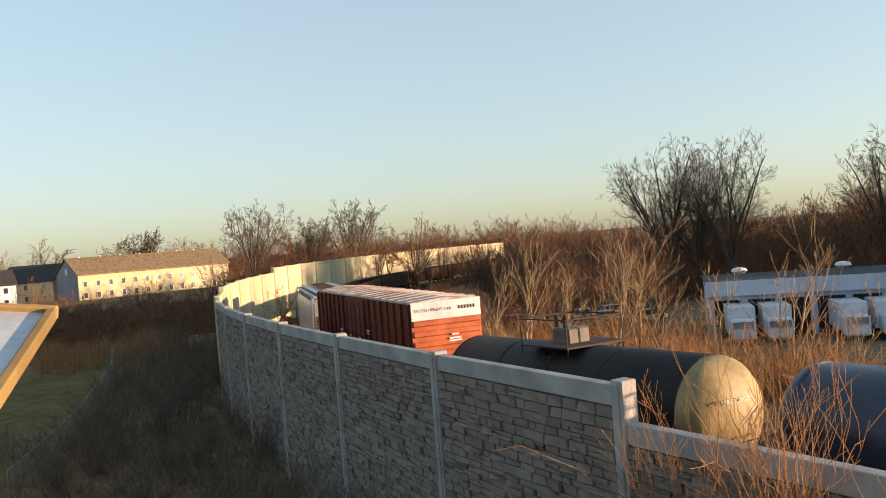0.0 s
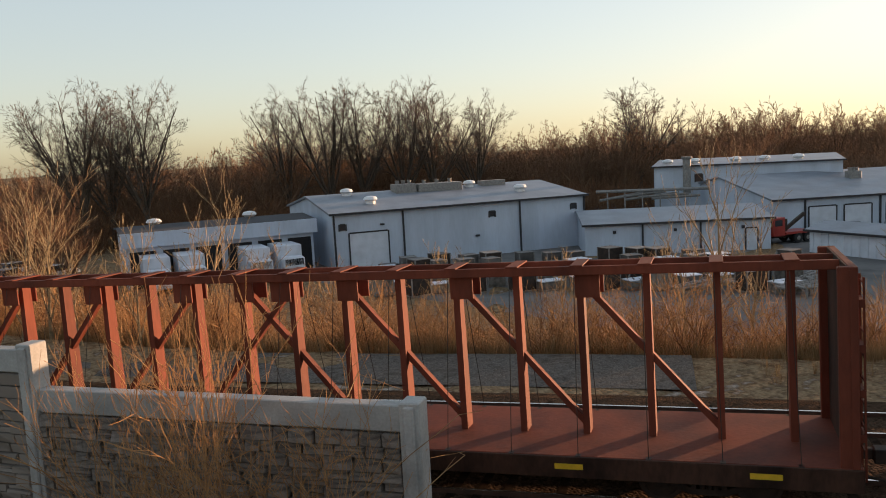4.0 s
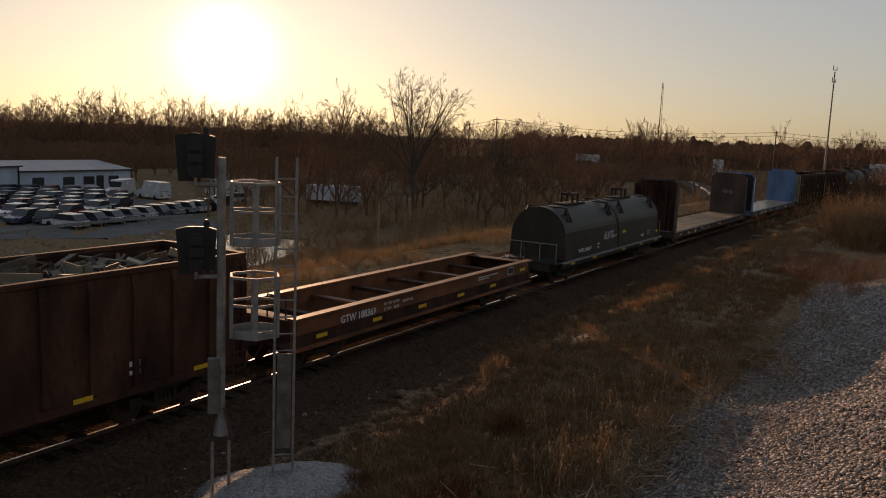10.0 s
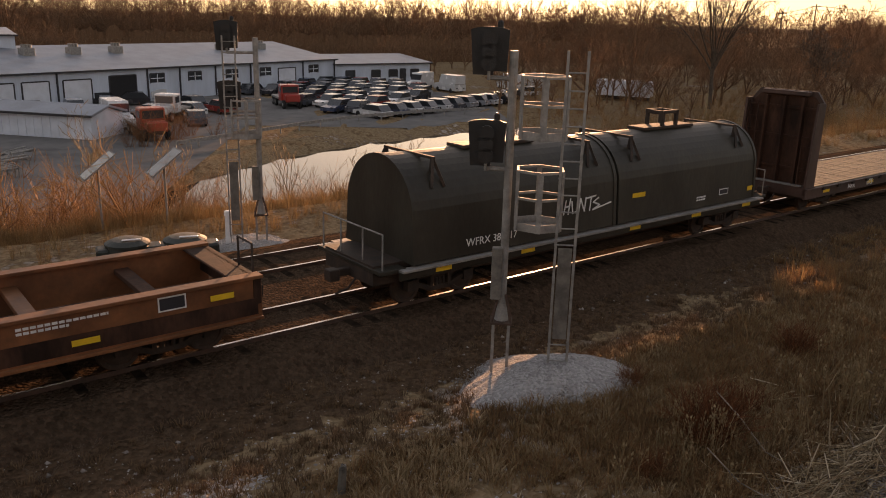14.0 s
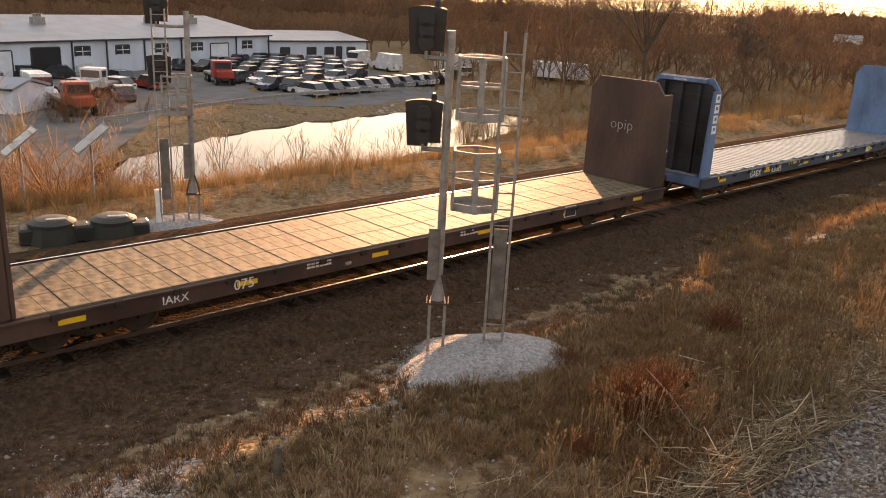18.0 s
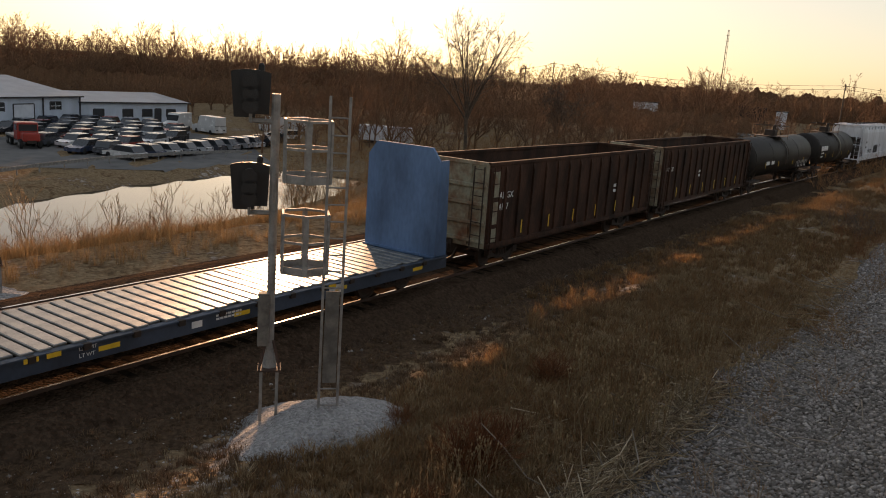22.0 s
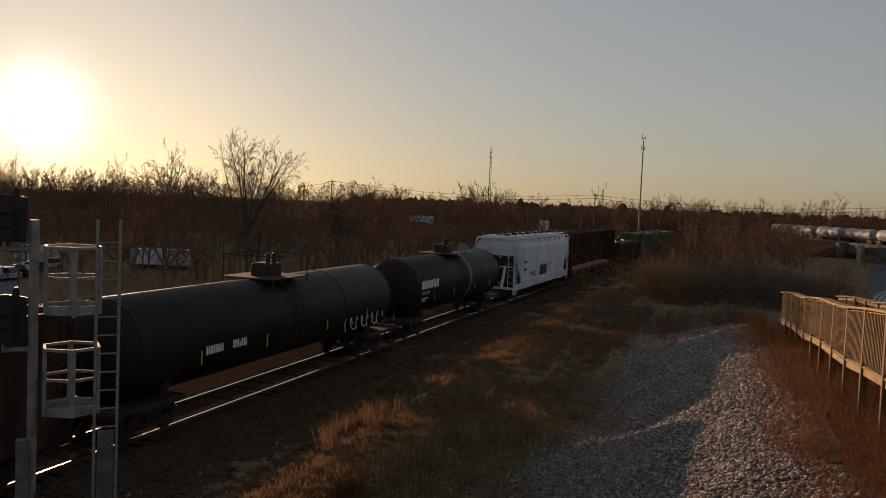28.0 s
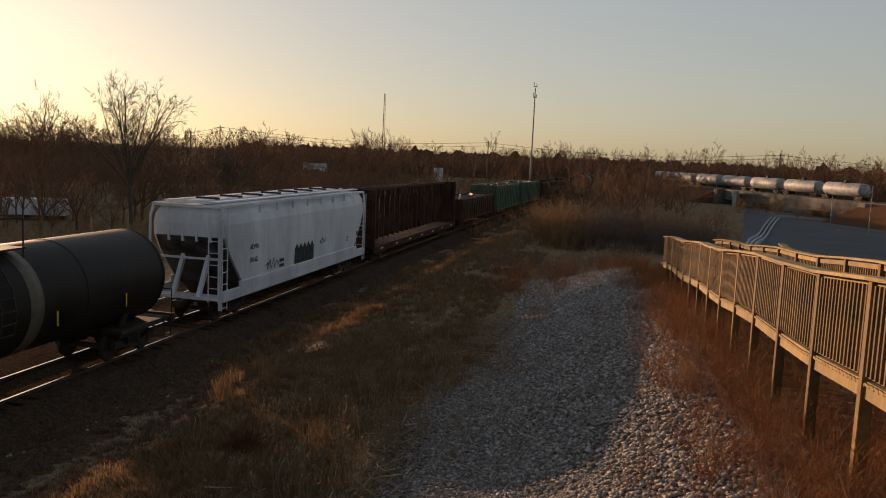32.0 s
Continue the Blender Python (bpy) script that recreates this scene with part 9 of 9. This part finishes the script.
for bx, by, bs in ((12.4, -5.6, 1.15), (12.9, -6.1, 0.9), (13.6, -7.0, 0.55), (14.6, -4.9, 0.5), (16.2, -9.2, 0.8), (11.3, -4.3, 0.45)):
    gather(dock, [(i, bx + 0.12 * i, by - 0.1 * i, ground_z(bx, by), 2.0 * i, bs, bs) for i in range(3)], "dock_bush", DOCK, "dark rusty dead dock bush in the grass", "bush")


def straw():
    """Heaped dead stalks along the toe of the gravel bank."""
    g = random.Random(61)
    segs = []
    for i in range(7200):
        a = g.uniform(-6.5, 9.5) if i < 5800 else g.uniform(7, 24)
        heap = i < 5800
        b = (7.5 + g.gauss(0, 0.35) if heap else 6.9 + g.gauss(0, 0.5)) + (g.uniform(0, 2.4) if i % 5 == 0 else 0) - 1.0 * smooth01(7, 16, a)
        x, y = bank(a, b)
        h = g.uniform(0.02, 0.30) * (1.0 if heap else 0.3) * max(0.15, 1 - abs(b - 7.5) / 0.9)
        t = math.atan2(FY, FX) + g.gauss(0, 0.55)
        d = Vector((math.cos(t), math.sin(t), g.gauss(0, 0.12)))
        l = g.uniform(0.35, 1.3) if i % 9 else g.uniform(1.0, 2.2)
        thick_ = 0.007 if i % 9 else 0.013
        p = Vector((x, y, ground_z(x, y) + h)) - d * l / 2
        for k in range(3):
            q = p + d * l / 3
            q.z = max(q.z, ground_z(q.x, q.y) + 0.01)
            segs.append((p, q, thick_, thick_ * 0.8, 0))
            d = (d + Vector((g.gauss(0, 0.12), g.gauss(0, 0.12), g.gauss(0, 0.08)))).normalized()
            p = q
    v, f = tubes(segs, 3)
    tagged(new("straw_heap", mesh_np("straw_heap", v, f, STRAW)), "matted heap of dead pale stalks at the bank's foot", "straw", kind="stuff")


STRAW = island_mat("dead_straw", [(0.16, 0.11, 0.07), (0.40, 0.30, 0.18), (0.10, 0.065, 0.04), (0.28, 0.20, 0.12), (0.55, 0.45, 0.32)], 0.9)
straw()


def stump():
    bm = lathe([(-0.2, 0.07), (0.2, 0.066), (0.46, 0.06), (0.5, 0.045)], 9, "z")
    g = random.Random(4)
    for v in bm.verts:
        v.co += Vector((g.uniform(-0.012, 0.012), g.uniform(-0.012, 0.012), g.uniform(-0.03, 0.03)))
    o = link(bm, "stump_post", LUMBERGREY, None)
    o.matrix_world = pose(11.1, 0.6, ground_z(11.1, 0.6), 4, -5, 0)
    tagged(o, "short grey broken wooden post in the grass", "post")


stump()

STONES_ISL = island_mat("crushed_stones", [(0.09, 0.078, 0.07), (0.28, 0.25, 0.23), (0.175, 0.153, 0.14), (0.43, 0.39, 0.36), (0.12, 0.103, 0.093)], 0.9)
stones()


def sticks():
    g = random.Random(5)
    segs = []
    for i in range(260):
        x, y = bank(g.uniform(-4, 26), g.uniform(4.8, 8.2)) if i < 190 else bank(g.uniform(4, 22), g.uniform(3.6, 6.8))
        a = g.uniform(0, 6.28)
        p = Vector((x, y, ground_z(x, y) + 0.05))
        d = Vector((math.cos(a), math.sin(a), g.uniform(0.0, 0.35)))
        for k in range(3):
            q = p + d * g.uniform(0.15, 0.45) * (2.0 if i % 6 == 0 else 1.0)
            segs.append((p, q, 0.016, 0.011, 0))
            d = (d + Vector((g.gauss(0, 0.35), g.gauss(0, 0.35), g.gauss(0, 0.2)))).normalized()
            p = q
    v, f = tubes(segs, 4)
    tagged(new("dead_sticks", mesh_np("dead_sticks", v, f, STICK)), "pale dead sticks lying on the bank", "sticks", kind="stuff")


STICK = mat("bleached_stick", (0.34, 0.28, 0.22), 0.9, var=0.3)
sticks()
sheet("gravel_bank", [[bank(-12 + 56 * i / 56, 0.7 + (6.9 - 1.3 * smooth01(8, 20, -12 + i)) * j / 12 + (0.8 * noise.noise(Vector((i * 0.5, 0, 0))) if j == 12 else 0)) for j in range(13)] for i in range(57)], GRAVEL, "pale crushed limestone bank below the ramp", "gravel bank", 0.07)

# ---- far things: masts, poles, wires, the railway bridge and road ----
def utility_pole(x, y, z, h, arms=1):
    o = empty("utility_pole", "dark wooden utility pole with cross arm", "pole", "utility poles", pose(x, y, z))
    part("post", rod(bmesh.new(), (0, 0, 0), (0, 0, h), 0.18, 8, 0.12), BARK, o)
    for k in range(arms):
        part("cross_arm", B(((0, 0, h - 0.6 - k), (0.15, 2.4, 0.15))), BARK, o)
    return Vector((x, y, z + h - 0.5))


tops = [utility_pole(*at(115.9, 220), -3, 13.4), utility_pole(*at(117.8, 222), -3, 15.2), utility_pole(*at(136.2, 225), -3, 14.5), utility_pole(*at(155.5, 230), -3, 14.5, 2), utility_pole(*at(172, 240), -3, 14)]
wires = empty("overhead_wires", "thin overhead wires between the poles", "wires")
for a, b in zip(tops, tops[1:]):
    for k in (0.0, 0.9):
        bm = bmesh.new()
        pts = [a.lerp(b, i / 12) + Vector((0, 0, -k - 3.0 * math.sin(math.pi * i / 12) * (a - b).length / 120)) for i in range(13)]
        for p, q in zip(pts, pts[1:]):
            rod(bm, p, q, 0.035, 4)
        part("wire", bm, SOOT, wires)

mast = empty("antenna_mast", "tall thin steel antenna mast by the track", "mast", "", pose(*at(139.25, 150), -1.2))
part("pole", rod(bmesh.new(), (0, 0, 0), (0, 0, 21.0), 0.16, 10, 0.10), GALV, mast)
part("sleeve", rod(bmesh.new(), (0, 0, 0), (0, 0, 9.0), 0.2, 10, 0.18), GALV, mast)
for z in (19.4, 21.3):
    part("antenna", B(((0, 0, z), (0.1, 0.9, 0.12)), ((0, 0.4, z + 0.3), (0.08, 0.08, 0.8)), ((0, -0.4, z + 0.2), (0.08, 0.08, 0.6))), GALV, mast)
tower = empty("lattice_tower", "distant slender lattice radio tower", "tower", "", pose(*at(128.85, 480), -3))
for a in (0, 2.1, 4.2):
    part("leg", rod(bmesh.new(), (0.9 * math.cos(a), 0.9 * math.sin(a), 0), (0.35 * math.cos(a), 0.35 * math.sin(a), 44), 0.12, 5), SOOT, tower)
for i in range(14):
    part("brace", B(((0, 0, 2 + 3 * i), (1.2, 1.2, 0.15))), SOOT, tower)

# white trailer and sheds in the scrub
tr = empty("trailer", "white box trailer standing in the scrub", "trailer", "", pose(*at(106.6, 118), -3.6, 0, 0, 60))
part("box", B(((0, 0, 1.6), (7.5, 2.4, 2.1)), bevel=0.05), DOORWHITE, tr)
part("undercarriage", B(((0, 0, 0.35), (6.8, 1.8, 0.5))), SOOT, tr)
for az, d, w, h in ((124.2, 250, 7, 3.4), (132.8, 260, 3, 2.6), (131.0, 300, 9, 5.0)):
    x, y = at(az, d)
    sh = empty("far_shed", "small pale shed beyond the second line", "shed", "far sheds", pose(x, y, -3, 0, 0, -az + 90))
    part("wall", B(((0, 0, 3.0), (2.5, w, 6.0 if d < 270 else 7.0))), DOORWHITE if d < 300 else SOOT, sh)
    part("roof", B(((0, 0, 6.1), (3.0, w + 0.6, 0.25))), TRIM, sh)
for i, (az, d) in enumerate(((109.8, 70), (112, 95))):
    x, y = at(az, d)
    part("trunk", rod(bmesh.new(), (0, 0, -0.3), (0.1, 0, 4.8 if i == 0 else 3.5), 0.16, 8, 0.1), BARKPALE, empty("dead_snag", "pale broken tree stump in the scrub", "tree stump", "", pose(x, y, ground_z(x, y))))


OLDCONCRETE = mat("stained_bridge_concrete", (0.17, 0.155, 0.135), 0.9, var=0.4, scale=0.5, fine=6)


def bridge():
    o = empty("railway_bridge", "concrete railway bridge over the road", "bridge")
    a, b = Vector((*at(152.6, 250), 0)), Vector((*at(161.5, 195), 0))
    d = (b - a).normalized()
    n = Vector((d.y, -d.x, 0))
    rot = math.degrees(math.atan2(d.y, d.x))
    L = (b - a).length
    mid = (a + b) / 2
    put = lambda ob: setattr(ob, "matrix_basis", pose(mid.x, mid.y, 0, 0, 0, rot))
    for nm, bx, mt in (("deck", [((0, 0, 0.5), (L + 60, 6, 1.0))], OLDCONCRETE), ("girder", [((0, 2.6, -0.9), (L, 0.6, 1.8))], OLDCONCRETE), ("girder", [((0, -2.6, -0.9), (L, 0.6, 1.8))], OLDCONCRETE)):
        put(part(nm, B(*bx), mt, o))
    for x in (-L * 0.22, L * 0.18, L * 0.42):
        put(part("pier", B(((x, 0, -2.6), (1.2, 5.0, 4.4)), ((x, 0, -0.6), (2.6, 5.6, 1.2))), OLDCONCRETE, o))
    for k in (-1, 1):
        put(part("abutment", prism([(-5, -4.6), (12, -4.6), (4, 0.9), (-5, 0.9)], k * L * 0.5, k * L * 0.5 + 2), OLDCONCRETE, o))
    w = part("wing_wall", prism([(-20, -4.4), (0, -4.4), (0, 1.0), (-3, 1.0), (-20, -2.6)], -0.5, 0.5), CONCRETE, o, "pale sloping wing wall")
    p = a - d * 1 + n * 0
    x, y = at(152.9, 232)
    w.matrix_basis = pose(x, y, 0, 0, 0, -152.9 + 172)
    bankm = soup("rail_embankment", [(*(a + n * s - d * t).xy, z) for t in (0, 90) for s, z in ((-12, -3.6), (-3, 0.95), (3, 0.95), (14, -3.6))], [(0, 1, 5, 4), (1, 2, 6, 5), (2, 3, 7, 6), (0, 3, 2, 1)], BRUSHY, "grassy embankment carrying the upper line", "structure", "embankment")
    bank2 = soup("rail_embankment_east", [(*(b + n * s + d * t).xy, z) for t in (0, 90) for s, z in ((-12, -3.6), (-3, 0.95), (3, 0.95), (14, -3.6))], [(4, 5, 1, 0), (5, 6, 2, 1), (6, 7, 3, 2), (0, 1, 2, 3)], BRUSHY, "grassy embankment carrying the upper line", "structure", "embankment")
    proto = tank_car("tank_car", 15.5, 3.0, BRIDGECAR, None, "dull white tank car standing on the bridge", group="tank cars on the bridge")
    first = True
    for i in range(7):
        t = L * 0.5 - 12 - 16.4 * i
        p = mid + d * t
        m = pose(p.x, p.y, 1.0, 0, 0, rot)
        if first:
            proto.matrix_world = m
            first = False
        else:
            copy_thing(proto, m)


bridge()
sheet("road", [[(x, y) for x, y in [at(az, d) for az in np.linspace(153.6, 178, 26)]] for d in np.linspace(60, 240, 40)], ASPHALT, "grey road and car park below the bridge", "road", 0.06)
for az, d, h in ((161.0, 150, 8.5), (158.8, 180, 6.0), (149.5, 130, 5.0)):
    x, y = at(az, d)
    o = empty("street_lamp", "slim grey street lamp by the road", "street lamp", "street lamps", pose(x, y, ground_z(x, y), 0, 0, 90 - az))
    part("post", rod(bmesh.new(), (0, 0, 0), (0, 0, h), 0.09, 8, 0.06), GALV, o)
    part("arm", rod(bmesh.new(), (0, 0, h), (0, 1.4, h + 0.1), 0.04, 6), GALV, o)
    part("lamp_head", B(((0, 1.6, h + 0.05), (0.25, 0.6, 0.12)), bevel=0.03), GALV, o)
for k in range(3):
    bm = bmesh.new()
    for i in range(30):
        p, q = at(153.8 + 0.25 * k + i * 0.05, 70 + 4 * i), at(153.8 + 0.25 * k + (i + 1) * 0.05, 74 + 4 * i)
        bar(bm, (*p, ground_z(*p) + 0.2), (*q, ground_z(*q) + 0.2), 0.25, 0.35)
    tagged(link(bm, "kerb", CONCRETE), "pale concrete kerb along the road", "kerb", kind="structure")


# second line crossing the far scrub, catching the sun
far = empty("far_line", "curved second railway line catching low sun", "railway track")
far["kind"] = "structure"
for k in (0, 1.5):
    bm = bmesh.new()
    pts = [at(128.6 + 0.35 * i, 250 - 9.5 * i + k) for i in range(13)]
    for p, q in zip(pts, pts[1:]):
        bar(bm, (*p, ground_z(*p) + 1.0), (*q, ground_z(*q) + 1.0), 0.3, 0.2)
    part("rail", bm, RAIL, far)
bm = bmesh.new()
for p, q in zip(pts, pts[1:]):
    bar(bm, (*p, ground_z(*p) + 0.4), (*q, ground_z(*q) + 0.4), 4.5, 1.0)
part("bed", bm, PATHDIRT, far)

motions()
